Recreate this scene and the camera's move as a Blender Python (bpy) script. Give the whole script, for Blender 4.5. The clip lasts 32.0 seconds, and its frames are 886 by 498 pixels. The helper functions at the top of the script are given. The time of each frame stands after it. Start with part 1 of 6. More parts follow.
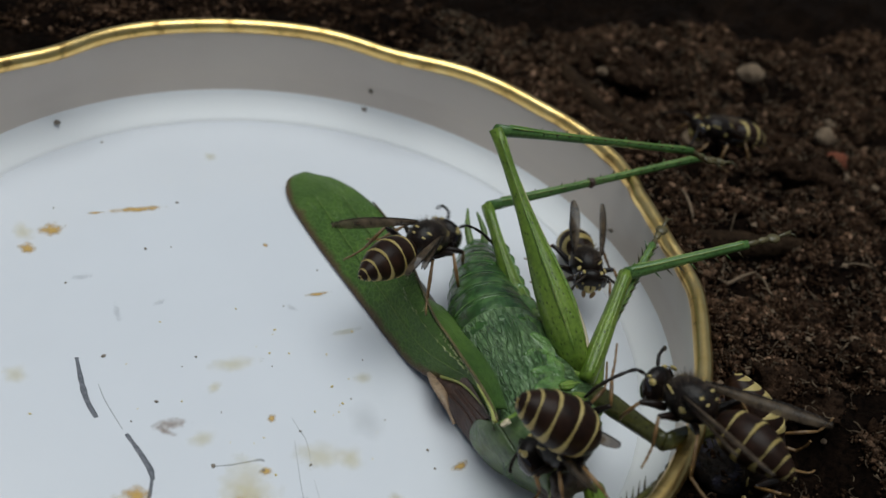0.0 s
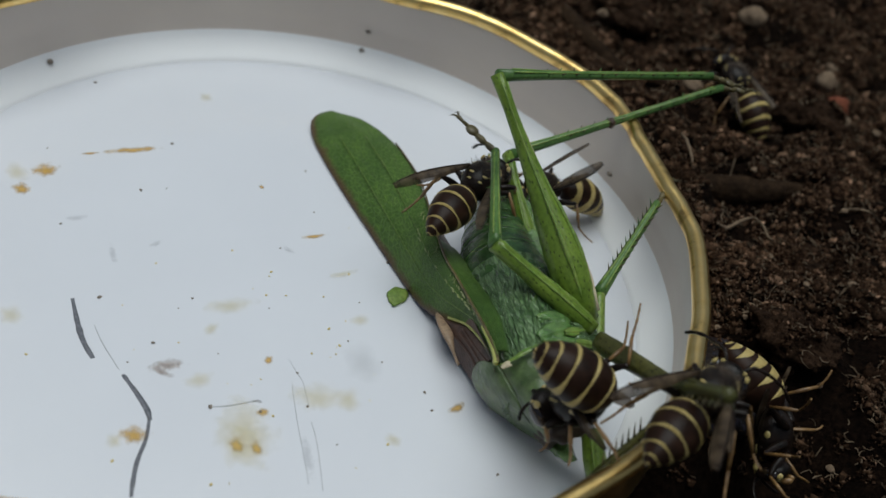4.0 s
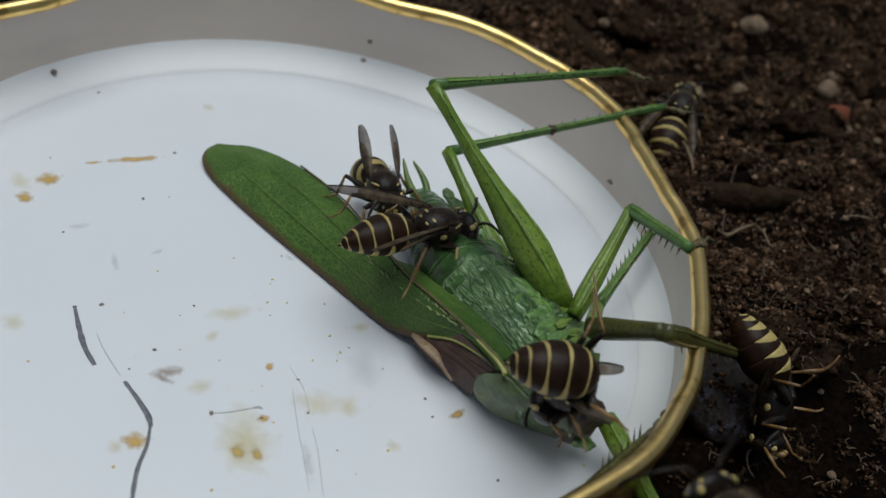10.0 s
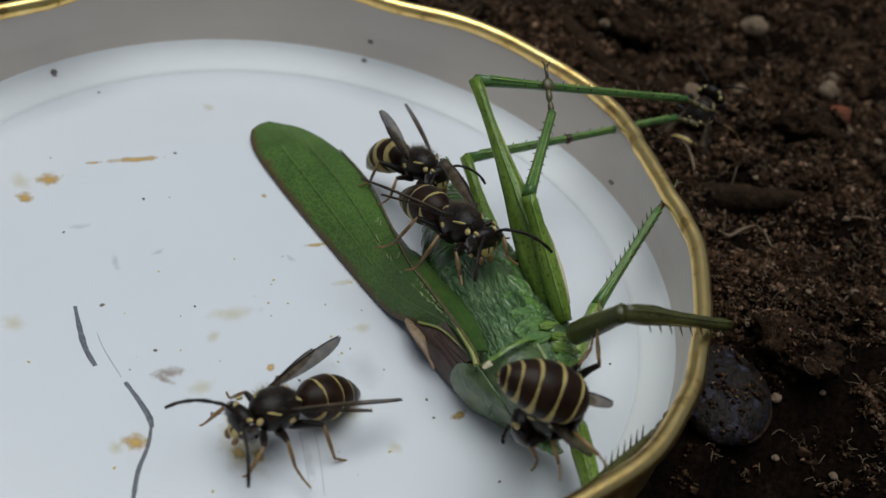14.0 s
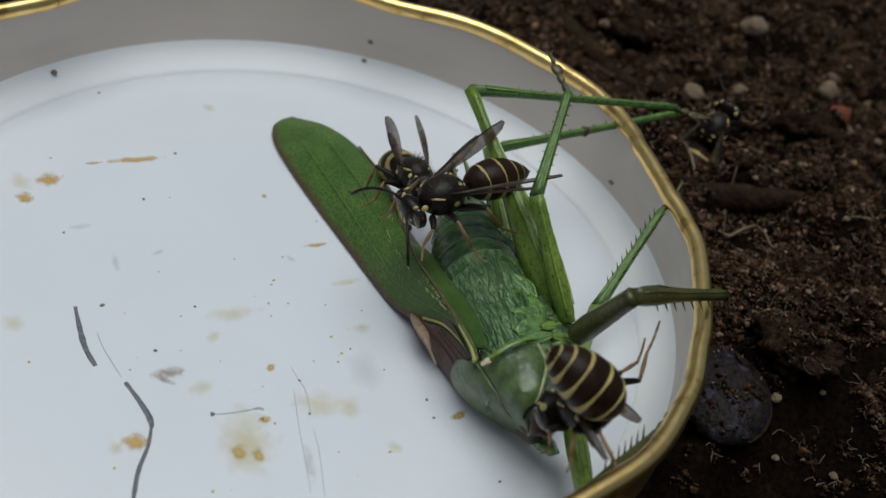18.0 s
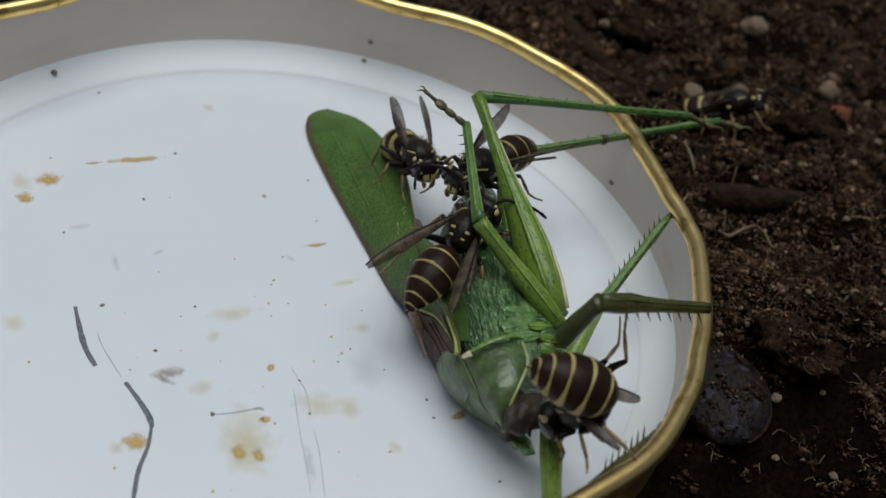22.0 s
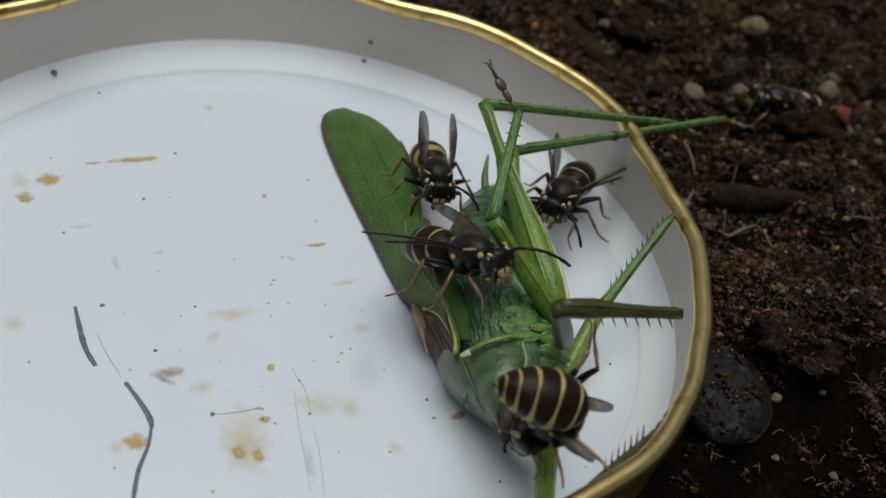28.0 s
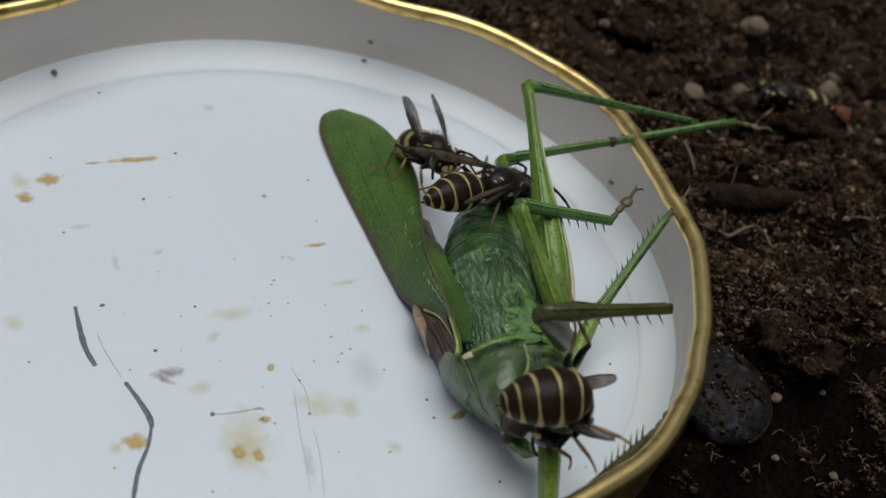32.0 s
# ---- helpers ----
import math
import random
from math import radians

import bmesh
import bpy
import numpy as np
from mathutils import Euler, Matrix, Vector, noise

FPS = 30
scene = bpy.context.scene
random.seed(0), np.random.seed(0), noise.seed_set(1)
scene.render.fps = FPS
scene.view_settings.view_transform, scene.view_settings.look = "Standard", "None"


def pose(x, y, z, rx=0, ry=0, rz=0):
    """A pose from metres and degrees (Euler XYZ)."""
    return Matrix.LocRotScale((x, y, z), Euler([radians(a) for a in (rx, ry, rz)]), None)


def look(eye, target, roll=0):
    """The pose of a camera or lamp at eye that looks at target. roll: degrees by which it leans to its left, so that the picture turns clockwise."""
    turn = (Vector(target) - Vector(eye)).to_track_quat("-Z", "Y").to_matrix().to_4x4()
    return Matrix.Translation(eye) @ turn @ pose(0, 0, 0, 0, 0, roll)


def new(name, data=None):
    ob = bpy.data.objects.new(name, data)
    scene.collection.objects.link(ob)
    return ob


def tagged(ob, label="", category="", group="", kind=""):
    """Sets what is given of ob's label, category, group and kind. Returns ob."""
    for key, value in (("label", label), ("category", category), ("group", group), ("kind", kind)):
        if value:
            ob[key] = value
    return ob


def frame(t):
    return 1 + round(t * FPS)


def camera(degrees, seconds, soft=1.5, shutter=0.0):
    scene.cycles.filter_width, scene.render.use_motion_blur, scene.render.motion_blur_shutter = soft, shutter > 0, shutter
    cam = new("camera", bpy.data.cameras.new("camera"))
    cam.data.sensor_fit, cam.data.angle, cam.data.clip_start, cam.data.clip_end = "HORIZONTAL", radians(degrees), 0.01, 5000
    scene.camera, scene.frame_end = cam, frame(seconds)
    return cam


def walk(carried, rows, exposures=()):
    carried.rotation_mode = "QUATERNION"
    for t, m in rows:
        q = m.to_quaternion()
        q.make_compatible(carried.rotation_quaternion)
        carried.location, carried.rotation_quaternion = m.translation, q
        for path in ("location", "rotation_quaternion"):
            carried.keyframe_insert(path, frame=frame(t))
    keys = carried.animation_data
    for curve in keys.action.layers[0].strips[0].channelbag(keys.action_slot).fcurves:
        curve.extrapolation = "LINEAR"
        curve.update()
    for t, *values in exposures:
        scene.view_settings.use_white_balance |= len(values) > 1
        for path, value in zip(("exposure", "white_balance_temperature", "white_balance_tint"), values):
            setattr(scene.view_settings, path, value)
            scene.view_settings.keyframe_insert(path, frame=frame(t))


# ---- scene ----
# A jar lid on garden soil: wasps feed on a great green bush cricket that lies on its side in the lid.
MM = 0.001
cam = camera(44.0, 32.0, soft=1.5, shutter=0.5)
cam.data.dof.use_dof = True  # a close lens, sharp at the cricket's flank
cam.data.dof.focus_distance = 0.104
cam.data.dof.aperture_fstop = 34.0
PATH = [
    (0, pose(0.01509, -0.07985, 0.07549, 51.713, -10.076, 8.378)),
    (0.5, pose(0.01559, -0.07987, 0.07569, 51.857, -10.015, 8.607)),
    (1, pose(0.01712, -0.08163, 0.07567, 51.133, -10.548, 6.748)),
    (1.5, pose(0.01536, -0.07995, 0.07477, 48.441, -10.944, 7.277)),
    (2, pose(0.01460, -0.08085, 0.07524, 52.336, -10.508, 7.011)),
    (2.5, pose(0.01563, -0.08013, 0.07531, 51.523, -10.090, 8.495)),
    (3, pose(0.01550, -0.08015, 0.07478, 50.776, -10.318, 8.436)),
    (3.5, pose(0.01487, -0.07930, 0.07494, 48.589, -10.517, 8.409)),
    (4.4, pose(0.01533, -0.07987, 0.07460, 49.279, -10.265, 8.464)),
    (5.5, pose(0.01552, -0.08011, 0.07446, 49.575, -10.157, 8.488)),
    (7, pose(0.01546, -0.08007, 0.07448, 49.589, -10.187, 8.485)),
    (10, pose(0.01578, -0.08017, 0.07462, 49.597, -10.068, 8.576)),
    (12, pose(0.01544, -0.08001, 0.07449, 49.601, -10.182, 8.524)),
    (16, pose(0.01547, -0.08009, 0.07441, 49.666, -10.145, 8.506)),
    (32, pose(0.01547, -0.08009, 0.07441, 49.666, -10.145, 8.506)),
]
walk(cam, PATH, exposures=((0.0, -0.52, 5950, 2.5), (32.0, -0.52, 5950, 2.5)))

# ---- light: open shade under a bright overcast sky ----
world = bpy.data.worlds.new("sky")
scene.world = world
world.use_nodes = True
wn = world.node_tree.nodes
sky = wn.new("ShaderNodeTexSky")
sky.sky_type = "NISHITA"
sky.sun_disc = False
sky.sun_elevation = radians(80)
sky.sun_rotation = radians(-34)
sky.air_density = 1.0
sky.dust_density = 3.0
haze = wn.new("ShaderNodeHueSaturation")  # a white, hazy sky
haze.inputs["Saturation"].default_value = 0.62
world.node_tree.links.new(sky.outputs["Color"], haze.inputs["Color"])
world.node_tree.links.new(haze.outputs["Color"], wn["Background"].inputs["Color"])
wn["Background"].inputs["Strength"].default_value = 0.054
sun_data = bpy.data.lights.new("sun", "SUN")
sun_data.energy = 2.85
sun_data.angle = radians(52)
sun_data.color = (1.0, 0.97, 0.92)
sun = new("sun", sun_data)
sun.matrix_world = look((-0.02, 0.03, 0.98), (0, 0, 0))


# ---- materials ----
def nodes_of(name):
    m = bpy.data.materials.new(name)
    m.use_nodes = True
    t = m.node_tree
    return m, t, t.nodes["Principled BSDF"]


def noise_node(t, scale, detail=4.0, rough=0.55, coord="Object"):
    c = t.nodes.new("ShaderNodeTexCoord")
    n = t.nodes.new("ShaderNodeTexNoise")
    n.inputs["Scale"].default_value = scale
    n.inputs["Detail"].default_value = detail
    n.inputs["Roughness"].default_value = rough
    t.links.new(c.outputs[coord], n.inputs["Vector"])
    return n


def ramp(t, source, stops):
    r = t.nodes.new("ShaderNodeValToRGB")
    while len(r.color_ramp.elements) < len(stops):
        r.color_ramp.elements.new(0.5)
    for e, (p, c) in zip(r.color_ramp.elements, stops):
        e.position, e.color = p, (*c, 1) if len(c) == 3 else c
    t.links.new(source, r.inputs["Fac"])
    return r


def mixc(t, fac, a, b, mode="MIX"):
    m = t.nodes.new("ShaderNodeMix")
    m.data_type, m.blend_type = "RGBA", mode
    for sock, v in ((m.inputs["Factor"], fac), (m.inputs["A"], a), (m.inputs["B"], b)):
        if hasattr(v, "is_output"):
            t.links.new(v, sock)
        elif isinstance(v, float):
            sock.default_value = v
        else:
            sock.default_value = (*v, 1)
    return m.outputs["Result"]


def bump(t, p, height, strength, dist):
    b = t.nodes.new("ShaderNodeBump")
    b.inputs["Strength"].default_value = strength
    b.inputs["Distance"].default_value = dist
    t.links.new(height, b.inputs["Height"])
    t.links.new(b.outputs["Normal"], p.inputs["Normal"])
    t.links.new(b.outputs["Normal"], p.inputs["Coat Normal"])


def math_node(t, op, a, b=None):
    m = t.nodes.new("ShaderNodeMath")
    m.operation = op
    for sock, v in zip(m.inputs, (a, b)):
        if v is None:
            continue
        if hasattr(v, "is_output"):
            t.links.new(v, sock)
        else:
            sock.default_value = v
    return m.outputs[0]


def surface(name, stops, scale, rough=0.5, bump_scale=0.0, bump_dist=0.0, metal=0.0, coat=0.0, fine=None, sss=0.0, spec=0.5):
    """A varied plain surface: colour by two noises, relief by a third. Scales are per metre."""
    m, t, p = nodes_of(name)
    n = noise_node(t, scale)
    r = ramp(t, n.outputs["Fac"], stops)
    col = r.outputs["Color"]
    if fine:
        n2 = noise_node(t, fine, 3.0)
        r2 = ramp(t, n2.outputs["Fac"], ((0.32, (0.50, 0.50, 0.50)), (0.62, (1.0, 1.0, 1.0))))
        col = mixc(t, 0.8, col, r2.outputs["Color"], "MULTIPLY")
    t.links.new(col, p.inputs["Base Color"])
    p.inputs["Roughness"].default_value = rough
    p.inputs["Metallic"].default_value = metal
    p.inputs["Coat Weight"].default_value = coat
    p.inputs["Specular IOR Level"].default_value = spec
    if sss:
        p.inputs["Subsurface Weight"].default_value = sss
        p.inputs["Subsurface Radius"].default_value = (0.4, 1.0, 0.3)
        p.inputs["Subsurface Scale"].default_value = 0.0006
    if bump_scale:
        n3 = noise_node(t, bump_scale, 5.0)
        bump(t, p, n3.outputs["Fac"], 0.8, bump_dist)
    return m


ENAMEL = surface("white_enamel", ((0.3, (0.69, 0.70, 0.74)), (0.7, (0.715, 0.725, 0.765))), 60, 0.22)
# the wall is white enamel too; its shade is put into this grey-beige
SHADED_WALL = surface("shaded_wall_enamel", ((0.3, (0.60, 0.52, 0.455)), (0.7, (0.655, 0.575, 0.505))), 60, 0.35)
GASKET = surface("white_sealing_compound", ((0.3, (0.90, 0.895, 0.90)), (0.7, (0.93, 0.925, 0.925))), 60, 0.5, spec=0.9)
GOLD = surface("gold_lacquer", ((0.34, (0.50, 0.32, 0.11)), (0.44, (0.88, 0.60, 0.21)), (0.7, (0.97, 0.71, 0.29))), 420, 0.3, 900, 0.00005, metal=1.0)
GREEN = surface("cricket_green", ((0.3, (0.085, 0.145, 0.022)), (0.7, (0.165, 0.252, 0.041))), 300, 0.38, 4000, 0.00004, fine=3000, sss=0.15)
LIME = surface("pale_green_cuticle", ((0.3, (0.148, 0.242, 0.037)), (0.7, (0.274, 0.369, 0.081))), 500, 0.35, 3000, 0.00006, fine=3500, sss=0.2)
COLLAR = surface("collar_green", ((0.32, (0.041, 0.076, 0.018)), (0.68, (0.121, 0.175, 0.059))), 520, 0.36, 1500, 0.00016, fine=1300, coat=0.3, sss=0.1)
FLAP = surface("glossy_soft_lobe", ((0.3, (0.075, 0.170, 0.036)), (0.7, (0.190, 0.330, 0.085))), 420, 0.20, 2600, 0.00022, fine=1600, coat=0.9, sss=0.2)
LEAF = surface("yellow_green_lobe", ((0.3, (0.110, 0.200, 0.026)), (0.7, (0.230, 0.330, 0.060))), 420, 0.28, 2200, 0.00008, fine=1600, coat=0.4, sss=0.2)
SHEEN = surface("belly_green", ((0.34, (0.022, 0.044, 0.012)), (0.50, (0.040, 0.094, 0.024)), (0.68, (0.088, 0.175, 0.045))), 520, 0.26, 2100, 0.00014, fine=1300, coat=0.5, spec=0.3)
YELLOW_EDGE = surface("yellow_green_edge", ((0.3, (0.24, 0.27, 0.05)), (0.7, (0.42, 0.42, 0.13))), 700, 0.4)
VEIN = surface("vein_brown_green", ((0.3, (0.07, 0.055, 0.022)), (0.7, (0.20, 0.155, 0.06))), 800, 0.4, fine=3000)
BROWN_WING = surface("brown_wing_base", ((0.3, (0.040, 0.019, 0.013)), (0.7, (0.11, 0.055, 0.036))), 420, 0.48, 1800, 0.00012, fine=1300)
HOLLOW = surface("dried_inside", ((0.3, (0.02, 0.012, 0.008)), (0.7, (0.06, 0.036, 0.022))), 600, 0.5, 2500, 0.0002, fine=2000)
PALE_VEIN = surface("pale_cross_veins", ((0.3, (0.228, 0.272, 0.111)), (0.7, (0.388, 0.407, 0.192))), 900, 0.35)
TAN = surface("tan_streak", ((0.3, (0.27, 0.18, 0.11)), (0.7, (0.40, 0.28, 0.18))), 600, 0.45, 2500, 0.00004, fine=2500)
CREAM = surface("cream_streak", ((0.3, (0.50, 0.42, 0.27)), (0.7, (0.62, 0.54, 0.38))), 600, 0.45)
TARSUS = surface("olive_brown_foot", ((0.3, (0.055, 0.045, 0.018)), (0.7, (0.125, 0.10, 0.04))), 900, 0.4)
BLACK = surface("black_chitin", ((0.3, (0.005, 0.004, 0.003)), (0.7, (0.020, 0.012, 0.009))), 900, 0.32, 4000, 0.00006, spec=0.2)
EYE = surface("wasp_eye", ((0.3, (0.010, 0.006, 0.005)), (0.7, (0.025, 0.015, 0.012))), 900, 0.12, coat=0.6)
YELLOW = surface("wasp_yellow", ((0.3, (0.46, 0.34, 0.10)), (0.7, (0.62, 0.50, 0.20))), 1500, 0.35, fine=5000)
AMBER = surface("amber_leg", ((0.3, (0.095, 0.048, 0.016)), (0.7, (0.27, 0.155, 0.055))), 1200, 0.4)
HAIR = surface("grey_brown_hair", ((0.3, (0.03, 0.020, 0.012)), (0.7, (0.10, 0.068, 0.040))), 1200, 0.6)
INK = surface("grey_scratch", ((0.3, (0.08, 0.085, 0.10)), (0.7, (0.20, 0.205, 0.23))), 3000, 0.4)
FINE_INK = surface("faint_scratch", ((0.3, (0.28, 0.285, 0.30)), (0.7, (0.48, 0.485, 0.50))), 3000, 0.4)
SPECK = surface("dark_speck", ((0.3, (0.13, 0.11, 0.09)), (0.7, (0.32, 0.27, 0.22))), 3000, 0.7)
STRAW = surface("dry_fibre", ((0.35, (0.040, 0.027, 0.017)), (0.65, (0.20, 0.145, 0.095))), 500, 0.8, spec=0.1)
PALE = surface("pale_pebble", ((0.3, (0.130, 0.088, 0.055)), (0.7, (0.30, 0.215, 0.140))), 400, 0.75, 2500, 0.0002, fine=2500, spec=0.2)
BRICK_RED = surface("red_pebble", ((0.3, (0.15, 0.045, 0.024)), (0.7, (0.22, 0.075, 0.042))), 500, 0.8, 2500, 0.0002, fine=2500, spec=0.1)
SHELL = surface("dark_shell", ((0.38, (0.007, 0.005, 0.004)), (0.47, (0.026, 0.018, 0.014)), (0.53, (0.012, 0.010, 0.011)), (0.64, (0.042, 0.037, 0.054))), 700, 0.5, 1700, 0.0004, fine=1300, spec=0.15)
ROOT = surface("dark_root", ((0.3, (0.014, 0.008, 0.0045)), (0.7, (0.050, 0.030, 0.016))), 500, 0.85, 1300, 0.0009, fine=1100, spec=0.08)


def soil_material(name, base, grain):
    """Loose humus: near-black hollows with their shade in the colour, paler greyish crumbs, a few pale grains."""
    m, t, p = nodes_of(name)
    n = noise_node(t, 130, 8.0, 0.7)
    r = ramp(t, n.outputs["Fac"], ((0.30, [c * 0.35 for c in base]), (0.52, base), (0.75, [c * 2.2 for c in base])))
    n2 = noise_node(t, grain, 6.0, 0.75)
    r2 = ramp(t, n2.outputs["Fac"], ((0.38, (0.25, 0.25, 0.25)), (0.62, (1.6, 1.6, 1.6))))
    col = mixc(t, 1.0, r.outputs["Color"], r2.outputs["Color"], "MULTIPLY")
    g = t.nodes.new("ShaderNodeNewGeometry")
    r3 = ramp(t, g.outputs["Random Per Island"], ((0.0, (0.3, 0.28, 0.27)), (0.55, (1.0, 0.96, 0.92)), (0.88, (2.2, 2.2, 2.2)), (0.96, (3.4, 3.6, 3.8)), (1.0, (7.0, 7.4, 7.8))))
    col = mixc(t, 1.0, col, r3.outputs["Color"], "MULTIPLY")
    t.links.new(col, p.inputs["Base Color"])
    p.inputs["Roughness"].default_value = 0.75
    p.inputs["Specular IOR Level"].default_value = 0.04
    bump(t, p, n2.outputs["Fac"], 1.0, 0.0008)
    return m


# SOIL is kept near black to paint the shade between the crumbs
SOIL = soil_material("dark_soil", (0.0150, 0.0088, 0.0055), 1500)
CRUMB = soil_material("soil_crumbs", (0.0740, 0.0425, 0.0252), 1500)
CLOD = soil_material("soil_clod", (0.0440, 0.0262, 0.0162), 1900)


def banded_material(name, under, wide=0.77):
    """Wasp abdomen: dark brown-black with a wavy yellow band on the rear edge of each ring."""
    m, t, p = nodes_of(name)
    uv = t.nodes.new("ShaderNodeUVMap")
    s = t.nodes.new("ShaderNodeSeparateXYZ")
    t.links.new(uv.outputs["UV"], s.inputs[0])
    ang = math_node(t, "MULTIPLY", s.outputs["X"], 2 * math.pi * 3)
    wave = math_node(t, "MULTIPLY", math_node(t, "COSINE", ang), 0.075)
    belly = math_node(t, "MULTIPLY", math_node(t, "COSINE", math_node(t, "MULTIPLY", s.outputs["X"], 2 * math.pi)), -under)
    n = noise_node(t, 2500, 2.0)
    jit = math_node(t, "MULTIPLY", math_node(t, "SUBTRACT", n.outputs["Fac"], 0.5), 0.10)
    edge = math_node(t, "ADD", math_node(t, "ADD", math_node(t, "ADD", wave, belly), jit), wide)
    k = math_node(t, "MULTIPLY", math_node(t, "SUBTRACT", s.outputs["Y"], edge), 22.0)
    mask = math_node(t, "MINIMUM", math_node(t, "MAXIMUM", k, 0.0), 1.0)
    n2 = noise_node(t, 900)
    dark = ramp(t, n2.outputs["Fac"], ((0.3, (0.010, 0.005, 0.003)), (0.7, (0.030, 0.014, 0.008))))
    yel = ramp(t, n2.outputs["Fac"], ((0.3, (0.34, 0.250, 0.08)), (0.7, (0.50, 0.400, 0.165))))
    t.links.new(mixc(t, mask, dark.outputs["Color"], yel.outputs["Color"]), p.inputs["Base Color"])
    p.inputs["Roughness"].default_value = 0.38
    p.inputs["Specular IOR Level"].default_value = 0.14
    bump(t, p, noise_node(t, 6000, 3.0).outputs["Fac"], 0.5, 0.00002)
    return m


BANDED = banded_material("banded_abdomen", 0.13)
BRIGHT_BANDED = banded_material("bright_banded_abdomen", 0.1, 0.63)
GOLDEN_BANDED = banded_material("golden_banded_abdomen", 0.1, 0.5)
YELLOW_BELLY = banded_material("yellow_bellied_abdomen", 0.42)


def membrane_material():
    """Smoky amber wing membrane with darker streaks."""
    m, t, p = nodes_of("wing_membrane")
    n = noise_node(t, 700, 3.0)
    r = ramp(t, n.outputs["Fac"], ((0.35, (0.025, 0.016, 0.010)), (0.65, (0.11, 0.078, 0.048))))
    t.links.new(r.outputs["Color"], p.inputs["Base Color"])
    p.inputs["Roughness"].default_value = 0.4
    p.inputs["Alpha"].default_value = 0.86
    p.inputs["Specular IOR Level"].default_value = 0.2
    return m


MEMBRANE = membrane_material()


def tegmen_material():
    """Leathery green forewing: fine cross veins between long veins."""
    m, t, p = nodes_of("green_forewing")
    uv = t.nodes.new("ShaderNodeUVMap")
    mp = t.nodes.new("ShaderNodeMapping")
    mp.inputs["Scale"].default_value = (20.0, 95.0, 1.0)
    t.links.new(uv.outputs["UV"], mp.inputs["Vector"])
    v = t.nodes.new("ShaderNodeTexVoronoi")
    v.feature = "DISTANCE_TO_EDGE"
    t.links.new(mp.outputs["Vector"], v.inputs["Vector"])
    v.inputs["Scale"].default_value = 1.0
    vein = ramp(t, v.outputs["Distance"], ((0.0, (1.55, 1.5, 1.3)), (0.12, (0.92, 0.95, 0.92)), (0.5, (1.0, 1.0, 1.0))))
    n = noise_node(t, 160)
    base = ramp(t, n.outputs["Fac"], ((0.3, (0.036, 0.078, 0.016)), (0.7, (0.090, 0.156, 0.034))))
    col = mixc(t, 1.0, base.outputs["Color"], vein.outputs["Color"], "MULTIPLY")
    n2 = noise_node(t, 2600, 3.0)
    r2 = ramp(t, n2.outputs["Fac"], ((0.3, (0.8, 0.8, 0.8)), (0.7, (1.1, 1.1, 1.0))))
    col = mixc(t, 1.0, col, r2.outputs["Color"], "MULTIPLY")
    s = t.nodes.new("ShaderNodeSeparateXYZ")  # the leading edge dries brown
    t.links.new(uv.outputs["UV"], s.inputs[0])
    wob = math_node(t, "MULTIPLY", math_node(t, "SUBTRACT", noise_node(t, 420, 3.0).outputs["Fac"], 0.5), 0.16)
    dry = ramp(t, math_node(t, "ADD", s.outputs["X"], wob), ((0.0, (1, 1, 1)), (0.05, (0.6, 0.6, 0.6)), (0.09, (0, 0, 0))))
    col = mixc(t, dry.outputs["Color"], col, (0.10, 0.060, 0.030))
    t.links.new(col, p.inputs["Base Color"])
    p.inputs["Roughness"].default_value = 0.42
    p.inputs["Specular IOR Level"].default_value = 0.22
    inv = ramp(t, v.outputs["Distance"], ((0.0, (1, 1, 1)), (0.14, (0, 0, 0))))
    bump(t, p, inv.outputs["Color"], 0.6, 0.00008)
    return m


TEGMEN = tegmen_material()


def dotted_material(name, lo, hi, dots, scale):
    """Leg cuticle with rows of small dark dots."""
    m, t, p = nodes_of(name)
    n = noise_node(t, 260)
    base = ramp(t, n.outputs["Fac"], ((0.3, lo), (0.7, hi)))
    c = t.nodes.new("ShaderNodeTexCoord")
    mp = t.nodes.new("ShaderNodeMapping")
    mp.inputs["Scale"].default_value = (0.55, 1.0, 1.0)
    t.links.new(c.outputs["Object"], mp.inputs["Vector"])
    v = t.nodes.new("ShaderNodeTexVoronoi")
    v.inputs["Scale"].default_value = scale
    t.links.new(mp.outputs["Vector"], v.inputs["Vector"])
    d = ramp(t, v.outputs["Distance"], ((0.13, dots), (0.30, (1.0, 1.0, 1.0))))
    f = ramp(t, noise_node(t, 2400, 3.0).outputs["Fac"], ((0.3, (0.68, 0.70, 0.66)), (0.65, (1.1, 1.1, 1.05))))
    col = mixc(t, 1.0, mixc(t, 1.0, base.outputs["Color"], d.outputs["Color"], "MULTIPLY"), f.outputs["Color"], "MULTIPLY")
    t.links.new(col, p.inputs["Base Color"])
    p.inputs["Roughness"].default_value = 0.36
    p.inputs["Specular IOR Level"].default_value = 0.35
    p.inputs["Coat Weight"].default_value = 0.15
    bump(t, p, d.outputs["Color"], 0.5, 0.00008)
    return m


THIGH = dotted_material("dotted_thigh", (0.098, 0.165, 0.018), (0.190, 0.275, 0.038), (0.308, 0.310, 0.204), 2900)
SHIN = dotted_material("mottled_shin", (0.057, 0.131, 0.030), (0.128, 0.228, 0.064), (0.462, 0.466, 0.340), 3200)
OLIVE = dotted_material("olive_leg", (0.044, 0.044, 0.011), (0.088, 0.084, 0.022), (0.342, 0.262, 0.185), 2700)


